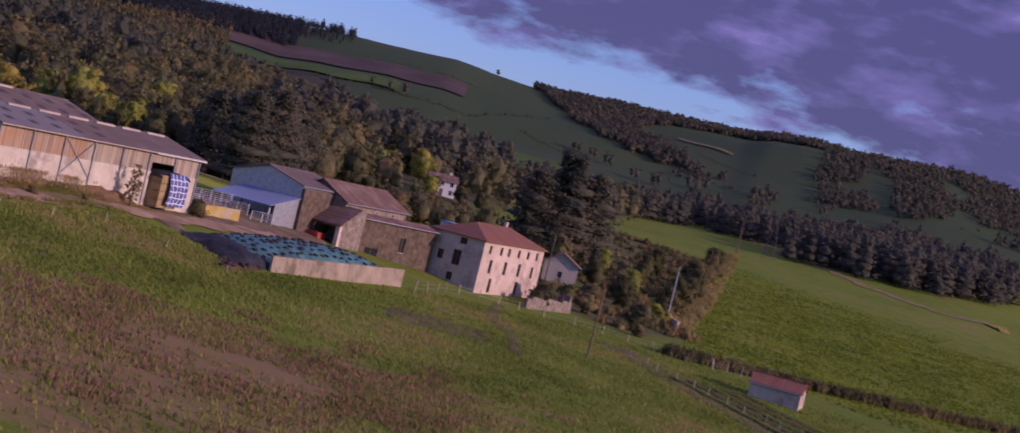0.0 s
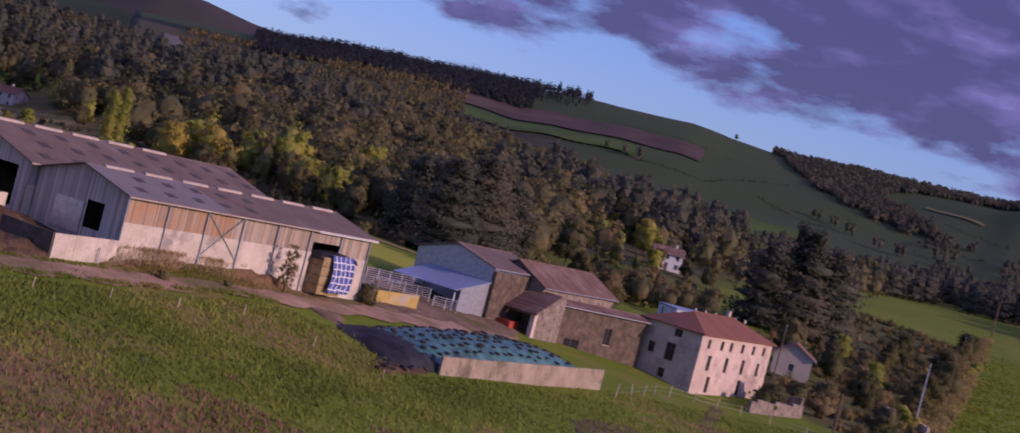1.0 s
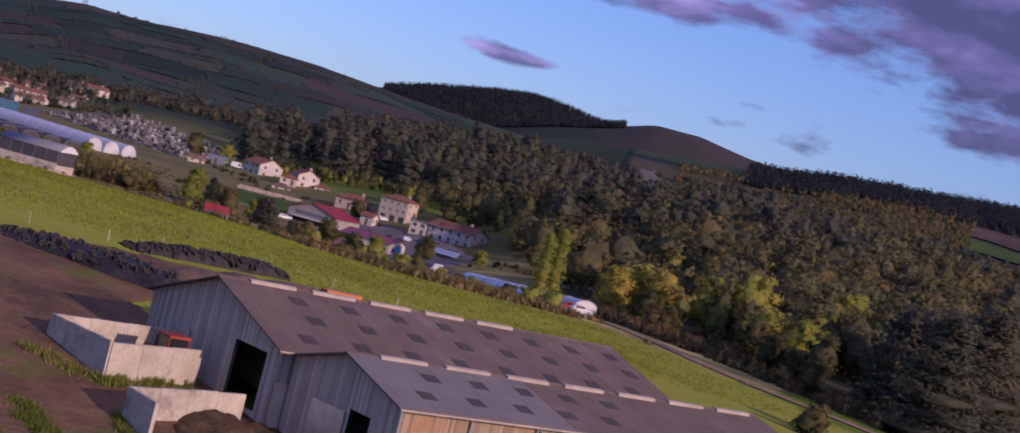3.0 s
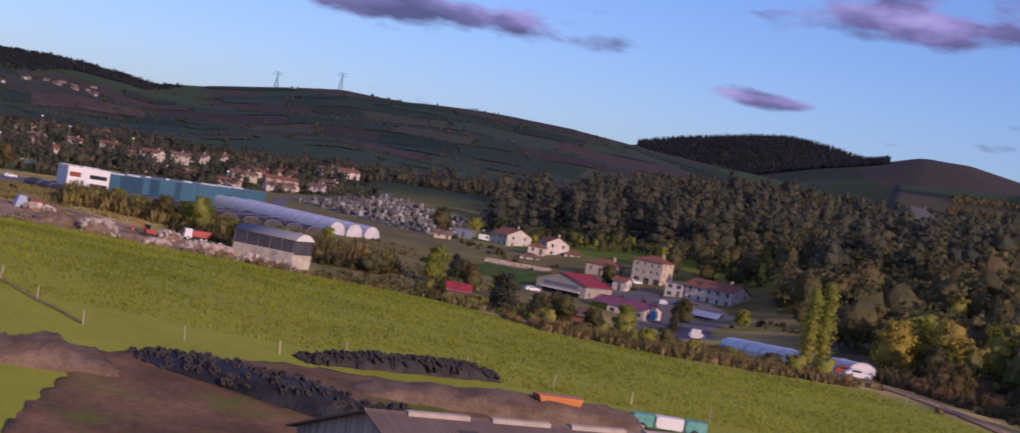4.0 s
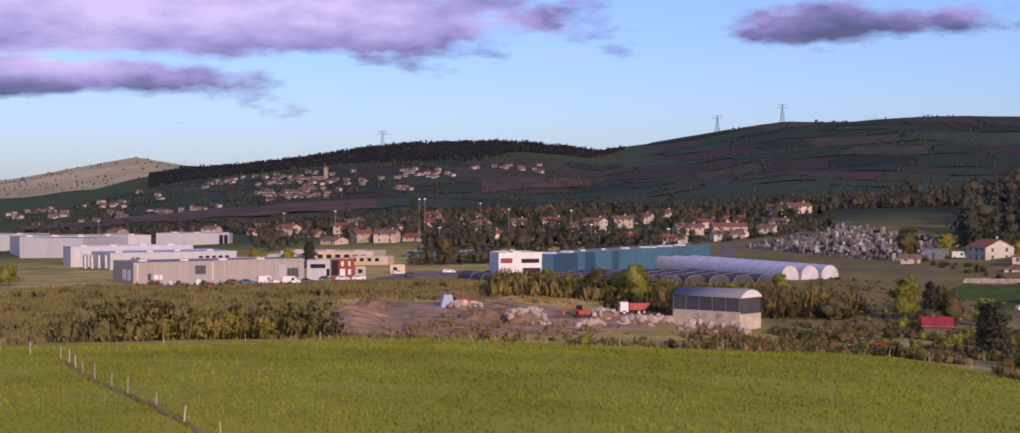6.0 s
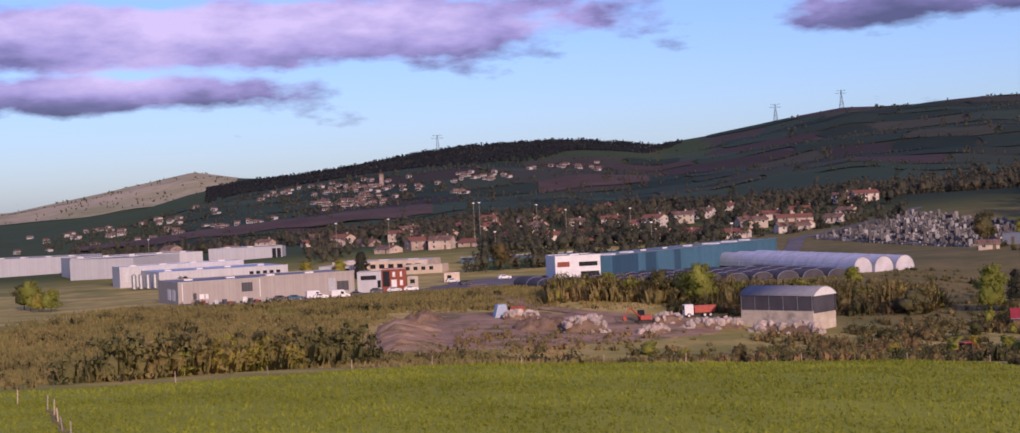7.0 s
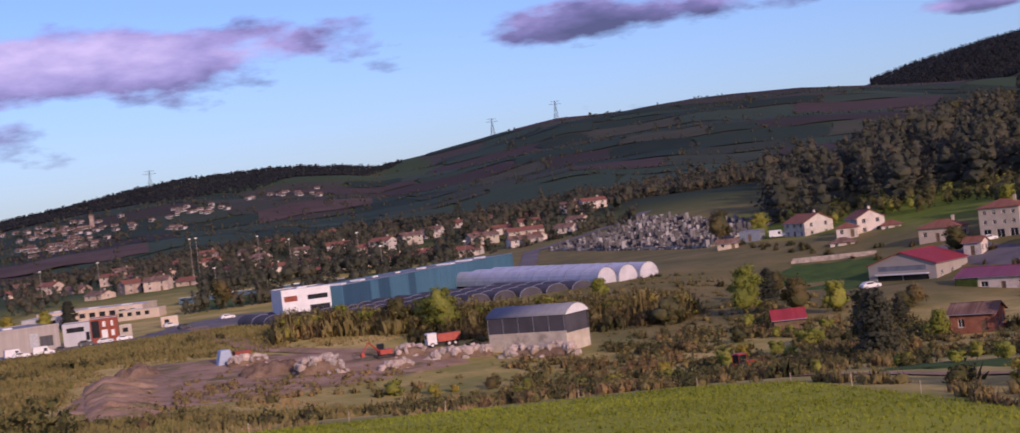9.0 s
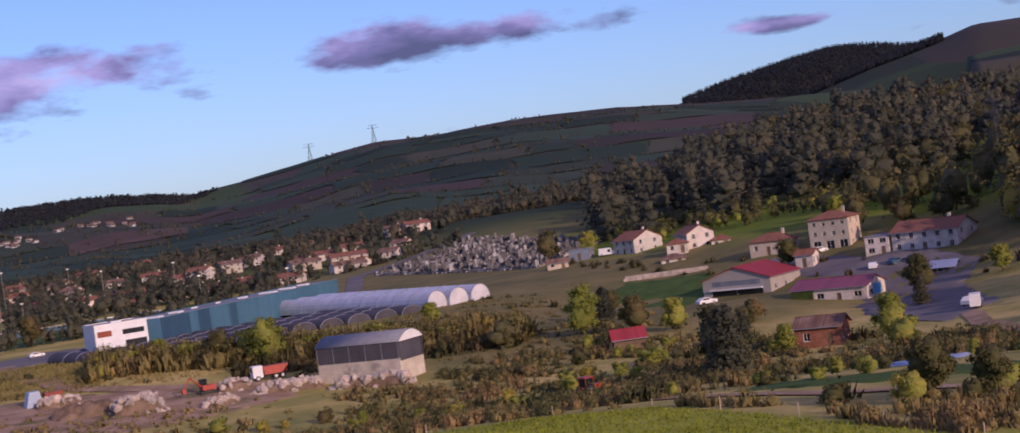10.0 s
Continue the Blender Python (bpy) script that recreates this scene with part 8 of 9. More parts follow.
for i in range(14):
    u = i / 13
    plant(("bush_a", "bush_c")[i % 2], 127 + 48 * u, 290 - 4 * u + rf.uniform(-5, 5), rf.uniform(0.6, 1.1), " on the bank beyond the field")
for i in range(26):
    u = i / 25
    plant(("bush_c", "broad_b", "bush_a")[i % 3], 246 + 150 * u + rf.uniform(-2, 2), 152 + 78 * u + rf.uniform(-2, 3), rf.uniform(0.7, 1.1), " in the hedge along the sown field")


# ---- woods, hedges and grass as stuff ----
def templates(seed, n, make, per, size, flat=0.0):
    rng = np.random.default_rng(seed)
    out = []
    for _ in range(n):
        blobs = make(rng)
        b = np.array(blobs)
        tris = [scatter_leaves(rng, blobs, per, size, flat)]
        if flat and len(blobs) < 10:
            tris.append(core(rng, 0, 0, b[:, 2].max() * 0.5, b[:, 3].max() * 0.8, b[:, 4].max() * 0.8, b[:, 2].max() * 0.45))
        elif flat:
            top, wide = b[:, 2].max(), np.abs(b[:, :2]).max()
            for u, q, hi in ((0.26, 0.72, 0.17), (0.5, 0.66, 0.17), (0.74, 0.5, 0.17), (0.9, 0.26, 0.12)):
                tris.append(core(rng, *(rng.uniform(-0.16, 0.16, 2) * wide), top * u, wide * q * rng.uniform(0.75, 1.1), wide * q * rng.uniform(0.75, 1.1), top * hi))
        else:
            lo, hi = (b[:, :3] - b[:, 3:] * 0.6).min(0), (b[:, :3] + b[:, 3:] * 0.6).max(0)
            c, h = (lo + hi) / 2, (hi - lo) / 2
            tris.append(core(rng, *c, *(h * 0.78), 1 if len(blobs) > 12 else 0))
        out.append(np.concatenate(tris))
    return out


MID_BROAD = templates(11, 6, lambda g: broad_blobs(g, 9.5, 4.6, 17, 0.15), 13, 0.46)
MID_CEDAR = templates(12, 9, lambda g: cedar_blobs(g, g.uniform(11, 14.5), g.uniform(4.6, 6.2), 6, 4, 0.1, g.uniform(0.22, 0.4)), 6, 0.62, 0.4)
SMALL_BROAD = templates(16, 5, lambda g: broad_blobs(g, 10, 4.0, 12, 0.15), 10, 0.6)
FAR_BUSH = templates(13, 4, lambda g: broad_blobs(g, 7, 3.6, 4, 0.1), 5, 1.0)
FAR_PINE = templates(14, 4, lambda g: cedar_blobs(g, 12, 3.6, 3, 2, 0.05), 3, 1.1, 0.4)
rs = np.random.default_rng(5)
edge = polar_spots(rs, 700, 25, 50, 225, 430, 0.0, 2.0)
wood("hill_wood", np.concatenate([polar_spots(rs, 1350, 28, 48, 430, 960, 0.0, 1.0), polar_spots(rs, 200, 20, 28, 420, 900, 0.3, 1.0), edge[(np.hypot(edge[:, 0] - HUB[0], edge[:, 1] - HUB[1]) > 225) & (edge[:, 0] > 224)]]), MID_BROAD, BROAD, "autumn wood of mixed trees on the hillside", "wood", 0.7, 1.6, seed=3)
wood("slope_wood", np.concatenate([polar_spots(rs, 2600, 30, 41, 930, 1750, 0.0, 8.0)]), FAR_BUSH, BROAD, "mixed wood climbing the hillside to the ridge", "wood", 0.8, 1.35, seed=17)
wood("golden_wood", polar_spots(rs, 330, 24, 48, 330, 900, 0.4, 7.0), MID_BROAD, YELLOW, "golden autumn trees scattered through the wood", "wood", 0.6, 1.0, seed=13)
wood("cedar_wood", np.concatenate([polar_spots(rs, 640, 13.5, 30, 560, 900, 0.0, 4.0), polar_spots(rs, 220, 30, 44, 560, 900, 0.3, 4.0), polar_spots(rs, 160, 26, 40, 400, 560, 0.2, 5.0), polar_spots(rs, 330, 45, 55, 360, 620, 0.2, 5.0)]), MID_CEDAR, CEDAR, "dark cedars and pines on the hillside", "wood", 0.8, 1.4, seed=4)
wood("ridge_wood", np.concatenate([polar_spots(rs, 4200, 32.5, 43.5, 1650, 2060, -0.6, 1.5), polar_spots(rs, 160, 43.5, 45.6, 1750, 2080, 0.2, 1.5)]), FAR_PINE, HAZY_PINE, "dark conifers along the ridge", "wood", 0.6, 1.1, seed=5)
wood("mountain_wood", polar_spots(rs, 7000, 18.5, 27.6, 2750, 3340, -0.6, 2.5), FAR_PINE, HAZY_PINE, "dark conifer forest on the far mountain", "wood", 0.8, 1.1, seed=6)
vw = polar_spots(rs, 7000, -15.5, 1.6, 1850, 2330, -0.6, 3.5)
va, vr = np.degrees(np.arctan2(vw[:, 0] - HUB[0], vw[:, 1] - HUB[1])), np.hypot(vw[:, 0] - HUB[0], vw[:, 1] - HUB[1])
vw = vw[vr > np.interp(va, (-15.5, -6, -4, -1.5, 0.3, 1.6), (1850, 1830, 1880, 1960, 2080, 2290)) + 30 * np.sin(va * 2.1)]
wood("village_hill_wood", vw, FAR_BUSH, HAZY_PINE, "dark wood on the long hill", "wood", 0.6, 1.0, seed=7)
wood("pine_stand", np.concatenate([polar_spots(rs, 700, 56, 79, 540, 740, -0.5, 2.0), polar_spots(rs, 130, 69, 76, 478, 545, -0.6, 2.0), polar_spots(rs, 60, 73, 78, 505, 545, -0.6, 2.0)]), MID_CEDAR, PINE_NEAR, "stand of tall dark pines behind the field", "wood", 0.75, 1.1, seed=8)
def hill_woods(rng):
    """Dense woods on the hills beyond the farm: a slanting belt, the wooded skyline and the wooded shoulder."""
    a, q = rng.uniform(52.8, 62, 9000), rng.uniform(1400, 2000, 9000)
    low = np.interp(a, (52.8, 54.2, 56.4, 58.4, 60, 62), (1930, 1700, 1495, 1450, 1440, 1440)) + 14 * np.sin(a * 5)
    belt = np.interp(a, (52.8, 55, 56.6, 57.6, 59.6, 60.6), (2000, 2000, 1990, 1660, 1510, 1430)) + 10 * np.sin(a * 7)
    crest = np.interp(a, (56.6, 58.5, 62), (1700, 1830, 1880))
    keep = (q > low) & ((q < belt) | (q > crest) & (a > 56))
    one = np.c_[a, q][keep]
    a, q = rng.uniform(61.5, 65, 900), rng.uniform(1850, 2010, 900)
    two = np.c_[a, q]
    a, q = rng.uniform(64.6, 78, 4200), rng.uniform(1380, 2010, 4200)
    k = np.sin(a * 1.9 + q * 0.006) + np.sin(q * 0.017 - a * 0.8) + 0.5 * np.sin(a * 4.1 + q * 0.02)
    three = np.c_[a, q][k > np.interp(q, (1380, 1600, 2000), (0.3, -0.8, -2.0))]
    a, q = rng.uniform(59.5, 70, 900), rng.uniform(1040, 1440, 900)
    k = np.sin(a * 2.3 + q * 0.01) + np.sin(q * 0.021 - a) + 0.6 * np.sin(a * 5)
    four = np.c_[a, q][k > 0.75]
    p = np.concatenate([one, two, three, four])
    t = np.radians(p[:, 0])
    return np.c_[HUB[0] + p[:, 1] * np.sin(t), HUB[1] + p[:, 1] * np.cos(t)]


wood("far_ridge_wood", hill_woods(rs), FAR_BUSH, CEDAR, "dark woods on the hills beyond the farm", "wood", 0.8, 1.5, seed=9)
def bearings(pairs):
    return np.array([(HUB[0] + q * math.sin(math.radians(a)), HUB[1] + q * math.cos(math.radians(a))) for a, q in pairs])


wood("pasture_trees", bearings([(55.4, 1381), (55.6, 1376), (56.1, 1371), (56.3, 1362), (56.8, 1340), (57.0, 1335), (58.1, 1257), (58.3, 1252), (59.0, 1236), (59.2, 1240), (49.0, 1227), (51.4, 1148), (46.9, 1425), (47.6, 1410), (48.3, 1400), (60.3, 1290), (61.0, 1300)]), SMALL_BROAD, CEDAR, "large dark trees standing on the hill pasture", "trees", 1.0, 1.5, seed=64)
lines = []
for (a0, q0), (a1, q1), n in (((53.0, 1401), (55.8, 1327), 60), ((59.5, 1430), (62.0, 1361), 70), ((41.5, 1420), (51.0, 1395), 170), ((51.0, 1395), (54.0, 1560), 60), ((46, 1690), (53, 1640), 60), ((62, 1180), (68, 1120), 90), ((60, 1560), (62.5, 1480), 40)):
    u = np.linspace(0, 1, n)
    lines.append(bearings(np.c_[a0 + (a1 - a0) * u, q0 + (q1 - q0) * u + rs.normal(0, 3, n)])[rs.uniform(size=n) > 0.3])
wood("pasture_hedges", np.concatenate(lines), FAR_BUSH, CEDAR, "thin dark hedges across the hill pastures", "hedges", 0.2, 0.5, seed=65)
hill_strip("chalk_track", 59.0, 61.3, 0, 0, 1686, 1700, DRY_STRIP, "pale track slanting across the hill", -100)
wood("valley_wood", np.concatenate([polar_spots(rs, 300, 48, 62, 380, 700, 0.6, 6.0), polar_spots(rs, 420, -12, 3, 700, 1020, 0.2, 1.0), polar_spots(rs, 420, -8, 9, 745, 1020, -0.3, 1.0), polar_spots(rs, 900, -20, 14, 960, 1180, -0.2, 2.0), polar_spots(rs, 300, 5.5, 14, 830, 1020, -0.6, 2.0)]), SMALL_BROAD, CEDAR, "trees among the houses and fields of the valley", "trees", 0.5, 0.95, seed=10)


def reeds(rng, high, wide, n, thin):
    """Upright stems and long leaves that splay out of one root, in the same form as the leaves."""
    a, q = rng.uniform(0, 6.283, n), wide * 0.55 * np.sqrt(rng.uniform(0, 1, n))
    x, y = q * np.cos(a), q * np.sin(a)
    t = rng.uniform(0, 6.283, n)
    w = thin * rng.uniform(0.5, 1.3, n)
    h = high * rng.uniform(0.35, 1.0, n) * (1.1 - 0.45 * q / (wide * 0.55))
    base, tip = np.stack([x, y, np.zeros(n)], 1), np.stack([x * 1.7 + rng.normal(0, 0.1, n) * high, y * 1.7 + rng.normal(0, 0.1, n) * high, h], 1)
    d = np.stack([np.cos(t) * w, np.sin(t) * w, np.zeros(n)], 1)
    mid = base * 0.55 + tip * 0.45
    soft = np.stack([np.cos(a), np.sin(a), np.full(n, 0.6)], 1)
    soft /= np.linalg.norm(soft, axis=1)[:, None]
    return np.stack([mid - d - (0, 0, 0.45) * h[:, None] * 0.9, mid + d, tip, soft], 1)


def shrubs(seed, n, high, wide, stems, leaves, size):
    rng = np.random.default_rng(seed)
    return [np.concatenate([reeds(rng, high, wide, stems, 0.1 * high ** 0.5), scatter_leaves(rng, broad_blobs(rng, high * 0.9, wide * 0.9, 10, 0.1), leaves, size), core(rng, 0, 0, high * 0.32, wide * 0.5, wide * 0.5, high * 0.3)]) for _ in range(n)]


SHRUB = shrubs(18, 8, 3.0, 1.5, 46, 8, 0.13)
MINI = shrubs(15, 8, 1.4, 0.95, 16, 2, 0.13)
LEAFY_SHRUB = [np.concatenate([reeds(g, 3.0, 1.9, 14, 0.11), scatter_leaves(g, broad_blobs(g, 3.1, 1.5, 12, 0.05), 16, 0.2), core(g, 0, 0, 1.1, 0.6, 0.6, 0.9)]) for g in [np.random.default_rng(200 + k) for k in range(8)]]
DRY = leafy("dry_scrub", (0.25, 0.21, 0.075), (0.43, 0.345, 0.125), (0.46, 0.30, 0.135))


def scrub_spots(seed, n, x0, x1, y0, y1, gap):
    r = np.random.default_rng(seed)
    p = np.c_[r.uniform(x0, x1, n), r.uniform(y0, y1, n)]
    x, y = p.T
    k = np.sin(x * 0.11 + seed) * np.sin(y * 0.09 + seed) + 0.6 * np.sin(x * 0.31 + y * 0.23)
    edge = field_edge(x) + 3
    yard = (x > 26) & (x < 96) & (y > 420) & (y < 486)
    road = np.abs(x - (92 - 0.55 * (y - 462))) < 5
    built = ((x > 58) & (y > 535)) | ((x > 172) & (y > 400)) | ((x > 96) & (x < 120) & (y > 444) & (y < 466))
    strip = (x > 124) & (x < 162) & (y > 299) & (y < 336)
    return p[(k > gap) & (y > edge) & ~strip & ~yard & ~(road & (y > 455)) & ~built]


wood("dry_scrub", np.concatenate([scrub_spots(31, 6200, -60, 180, 255, 560, 0.25), scrub_spots(33, 900, 100, 180, 285, 460, -0.3)]), MINI, DRY, "dry brown weeds and low scrub", "scrub", 0.5, 1.5, seed=31)
belt = np.concatenate([scrub_spots(36, 2600, 78, 182, 300, 452, -0.25), scrub_spots(37, 260, -10, 24, 316, 400, 0.2)])
wood("golden_scrub", belt[::2], SHRUB, DRY, "tall golden-brown shrubs below the field", "scrub", 0.3, 0.8, seed=36)
wood("olive_scrub", belt[1::2], LEAFY_SHRUB, OLIVE, "olive green shrubs below the field", "scrub", 0.25, 0.7, seed=37)
rh = np.random.default_rng(38)
bx = rh.uniform(123, 174, 420)
wood("bank_scrub", np.c_[bx, field_edge(bx) + 1.5 + rh.uniform(0, 1, 420) ** 1.5 * 16], SHRUB, DRY, "brown scrub on the bank at the field corner", "scrub", 0.3, 0.75, seed=39)
wu = rh.uniform(0, 1, 380)
wood("wood_margin", np.c_[np.interp(wu, (0, 0.4, 0.75, 1), (192, 187, 190, 203)) + rh.gamma(1.5, 4.0, 380), 214 + 118 * wu + rh.normal(0, 2, 380)], SHRUB, BROAD, "brown undergrowth along the edge of the wood", "scrub", 0.35, 1.1, seed=45)
eu = rh.uniform(0, 1, 900)
wood("field_hedge", np.c_[196 + 84 * eu + rh.normal(0, 0.5, 900), 119 - 40 * eu + rh.normal(0, 0.5, 900)], SHRUB, BROAD, "low dark hedge and ditch along the meadow", "hedge", 0.5, 0.85, seed=87)
qu = rh.uniform(0, 1, 60)
wood("farm_thicket", np.c_[250 + 52 * qu + rh.normal(0, 5, 60), 222 + 28 * qu + rh.normal(0, 5, 60)], MID_BROAD, BROAD, "brownish trees behind the farmhouse", "trees", 0.4, 0.75, seed=88)
wood("lawn_hedge", np.c_[276 + 34 * qu, 258 + 26 * qu + rh.normal(0, 0.8, 60)], SHRUB, BROAD, "clipped hedge round the lawn behind the farm", "hedge", 0.45, 0.7, seed=89)
tu = rh.uniform(0, 1, (420, 2))
town_green = np.c_[54 + 140 * tu[:, 0], 778 + 18 * tu[:, 0] + 210 * tu[:, 1] ** 1.3]
wood("town_gardens", town_green, SHRUB, CEDAR, "dark hedges and garden shrubs round the town houses", "shrubs", 0.45, 1.25, seed=85)
wood("town_trees", town_green[::3] + 3.0, SMALL_BROAD, CEDAR, "dark trees between the town houses", "trees", 0.4, 0.75, seed=86)
ou = rh.uniform(0, 1, (130, 2))
wood("orchard", np.c_[206 + 66 * ou[:, 0] + 24 * ou[:, 1], 652 - 112 * ou[:, 0] + 58 * ou[:, 1]], SMALL_BROAD, BUSH, "small orchard trees on the meadow above the houses", "trees", 0.3, 0.62, seed=81)
wood("orchard_gold", np.c_[206 + 70 * ou[::3, 1] + 24 * ou[::3, 0], 650 - 118 * ou[::3, 1] + 50 * ou[::3, 0]], SMALL_BROAD, YELLOW, "yellowing trees on the meadow above the houses", "trees", 0.3, 0.6, seed=82)
gu = rh.uniform(0, 1, (120, 2))
wood("garden_trees", np.c_[186 + 52 * gu[:, 0], 604 - 170 * gu[:, 0] + 40 * (gu[:, 1] - 0.5)][(gu[:, 0] < 0.2) | (gu[:, 0] > 0.9) | (np.abs(gu[:, 1] - 0.5) > 0.4)], SHRUB, BUSH, "garden shrubs between the valley houses", "shrubs", 0.4, 0.9, seed=83)
hu = rh.uniform(0, 1, 620)
wood("road_hedge", np.c_[86 + 54 * hu[::3], 484 - 8 * hu[::3] + rh.normal(0, 4.0, len(hu[::3]))], SHRUB, BUSH, "olive shrubs along the pale dirt road", "hedge", 0.5, 1.2, seed=84)
wood("tunnel_hedge", np.c_[58 + 86 * hu, 512 - 26 * hu + rh.normal(0, 4.5, 620)], SHRUB, DRY, "thick golden hedge in front of the tunnels", "hedge", 1.2, 2.1, seed=38)
bu = np.random.default_rng(91).uniform(0, 1, (130, 2))
belt_xy = np.c_[24 + 20 * bu[:, 0] + 5 * (bu[:, 1] - 0.5), 296 + 30 * bu[:, 0] ** 1.5 + 9 * (bu[:, 1] - 0.5)]
olive = (bu[:, 0] < 0.3) | (bu[:, 0] > 0.78)
wood("belt_of_shrubs", belt_xy[olive], LEAFY_SHRUB, OLIVE, "tall olive green shrubs below the field", "shrubs", 0.8, 1.6, seed=92)
wood("yellow_green_shrubs", belt_xy[~olive][::2], LEAFY_SHRUB, YELLOW, "tall yellow-green shrubs below the field", "shrubs", 0.7, 1.35, seed=93)
wood("rusty_shrubs", belt_xy[~olive][1::2], LEAFY_SHRUB, DRY, "tall rust-brown shrubs below the field", "shrubs", 0.8, 1.5, seed=94)
ew = np.random.default_rng(95).uniform(0, 1, (60, 2))
edge_xy = np.c_[214 + 100 * ew[:, 0], 262 + 12 * ew[:, 0] + 34 * ew[:, 1] + 20 * (1 - ew[:, 0])]
wood("wood_edge_trees", edge_xy[:34], SMALL_BROAD, BROAD, "olive broadleaf trees along the edge of the wood", "trees", 0.75, 1.25, seed=96)
wood("wood_edge_bushes", edge_xy[34:], SMALL_BROAD, YELLOW_GREEN, "yellow-green trees along the edge of the wood", "trees", 0.6, 1.0, seed=97)
wood("mixed_broadleaf", np.concatenate([polar_spots(rs, 110, 46, 62, 330, 620, 0.2, 7.0), polar_spots(rs, 120, 14, 44, 560, 860, 0.3, 7.0)]), SMALL_BROAD, BROAD, "brownish autumn broadleaf trees among the cedars", "wood", 0.8, 1.4, seed=98)
sh = np.random.default_rng(99).uniform(0, 1, (190, 2))
wood("sports_hedge", np.concatenate([np.c_[18 + 96 * sh[:90, 0], 686 + 10 * sh[:90, 0] + 4 * sh[:90, 1]], np.c_[14 + 100 * sh[90:, 0], 764 + 8 * sh[90:, 0] + 14 * sh[90:, 1]]]), SMALL_BROAD, CEDAR, "dark trees and hedges round the sports field", "trees", 0.35, 0.85, seed=100)
wood("golden_hedge", np.c_[60 + 84 * hu[::4], 510 - 26 * hu[::4] + rh.normal(0, 3.0, len(hu[::4]))], LEAFY_SHRUB, YELLOW, "golden yellow shrubs in the hedge by the tunnels", "hedge", 0.9, 1.5, seed=101)
wood("green_scrub", np.concatenate([scrub_spots(32, 2600, -60, 180, 255, 560, 0.6), scrub_spots(34, 900, 110, 180, 330, 460, 0.0)]), MINI, BUSH, "low green bushes and brambles", "scrub", 0.7, 2.0, seed=32)
r7 = np.random.default_rng(70)
gx = r7.uniform(204, 425, 1700)
gy = np.where(gx > 233, 142 + 0.555 * (gx - 233), 134) + r7.uniform(0, 1, 1700) ** 1.3 * np.where(gx > 233, 46, 40)
free = (np.hypot(gx - 236, gy - 192) > 10) & (np.hypot(gx - 242, gy - 174) > 8) & ~((gx < 214) & (gy > 138) & (gy < 166)) & (np.sin(gx * 0.21) * np.sin(gy * 0.17) > -0.45)
garden = np.c_[gx, gy][free]
for key, kind, leaves, words in (("garden_scrub", 0, BUSH, "tangled olive shrubs in the overgrown garden"), ("garden_brambles", 1, DRY, "dry brown brambles in the overgrown garden"), ("garden_bushes", 2, BROAD, "brownish bushes in the overgrown garden")):
    wood(key, garden[kind::3], SHRUB, leaves, words, "scrub", 0.25, 0.85, seed=40 + kind)

vx = r7.uniform(240, 480, 2000)
wood("field_verge", np.c_[vx, 143.6 + 0.54 * (vx - 238) + r7.normal(0, 1.0, 2000)], MINI, DRY, "dry golden grass and weeds on the field verge", "verge", 0.5, 1.4, seed=71)

YARD_GREEN = leafy("yard_weed_leaves", (0.12, 0.15, 0.012), (0.25, 0.28, 0.03), (0.3, 0.24, 0.08))
MANURE = leafy("straw_manure", (0.13, 0.075, 0.035), (0.30, 0.185, 0.09))
mu = r7.uniform(0, 1, 300)
wood("manure_straw", np.c_[76.3 + 5.6 * mu + r7.normal(0, 0.25, 300), 134.6 - 1.6 * mu + r7.normal(0, 0.55, 300)], MINI, MANURE, "strawy brown manure spilled before the bays", "manure", 0.2, 0.5, seed=72)
yu = r7.uniform(0, 1, (5, 90))
weeds = [np.c_[a + (c - a) * u + r7.normal(0, s, 90), b + (d - b) * u + r7.normal(0, s, 90)] for u, (a, b, c, d, s) in zip(yu, ((70.4, 139.5, 74.2, 130.0, 0.22), (76.4, 147.6, 81.5, 150.2, 0.3), (73.0, 152.6, 75.9, 148.0, 0.4), (68.6, 127.5, 72.5, 127.2, 0.7), (75.9, 141.0, 76.1, 135.8, 0.2)))]
wood("yard_weeds", np.concatenate(weeds), MINI, YARD_GREEN, "green weeds along the yard track and wall feet", "weeds", 0.12, 0.4, seed=73)

wood("rubble_weeds", np.c_[r7.normal(58, 15, 330).clip(28, 92), r7.normal(436, 10, 330).clip(424, 476)], MINI, DRY, "brown weeds over the edges of the rubble yard", "weeds", 0.4, 1.3, seed=74)


ru = np.random.default_rng(52)
for key, leaves, words, off in (("allotment_rows", DRY, "rows of withered brown crops in the allotments", 0), ("allotment_greens", BUSH, "rows of green vegetables in the allotments", 1)):
    rows = []
    for k in range(off, 16, 2):
        t = ru.uniform(0, 1, 46)
        rows.append(np.c_[122 + 40 * t + ru.normal(0, 0.4, 46), 466 + 6.4 * k - 14 * t + ru.normal(0, 0.5, 46)])
    wood(key, np.concatenate(rows), MINI, leaves, words, "crops", 0.35, 0.9, seed=53 + off)


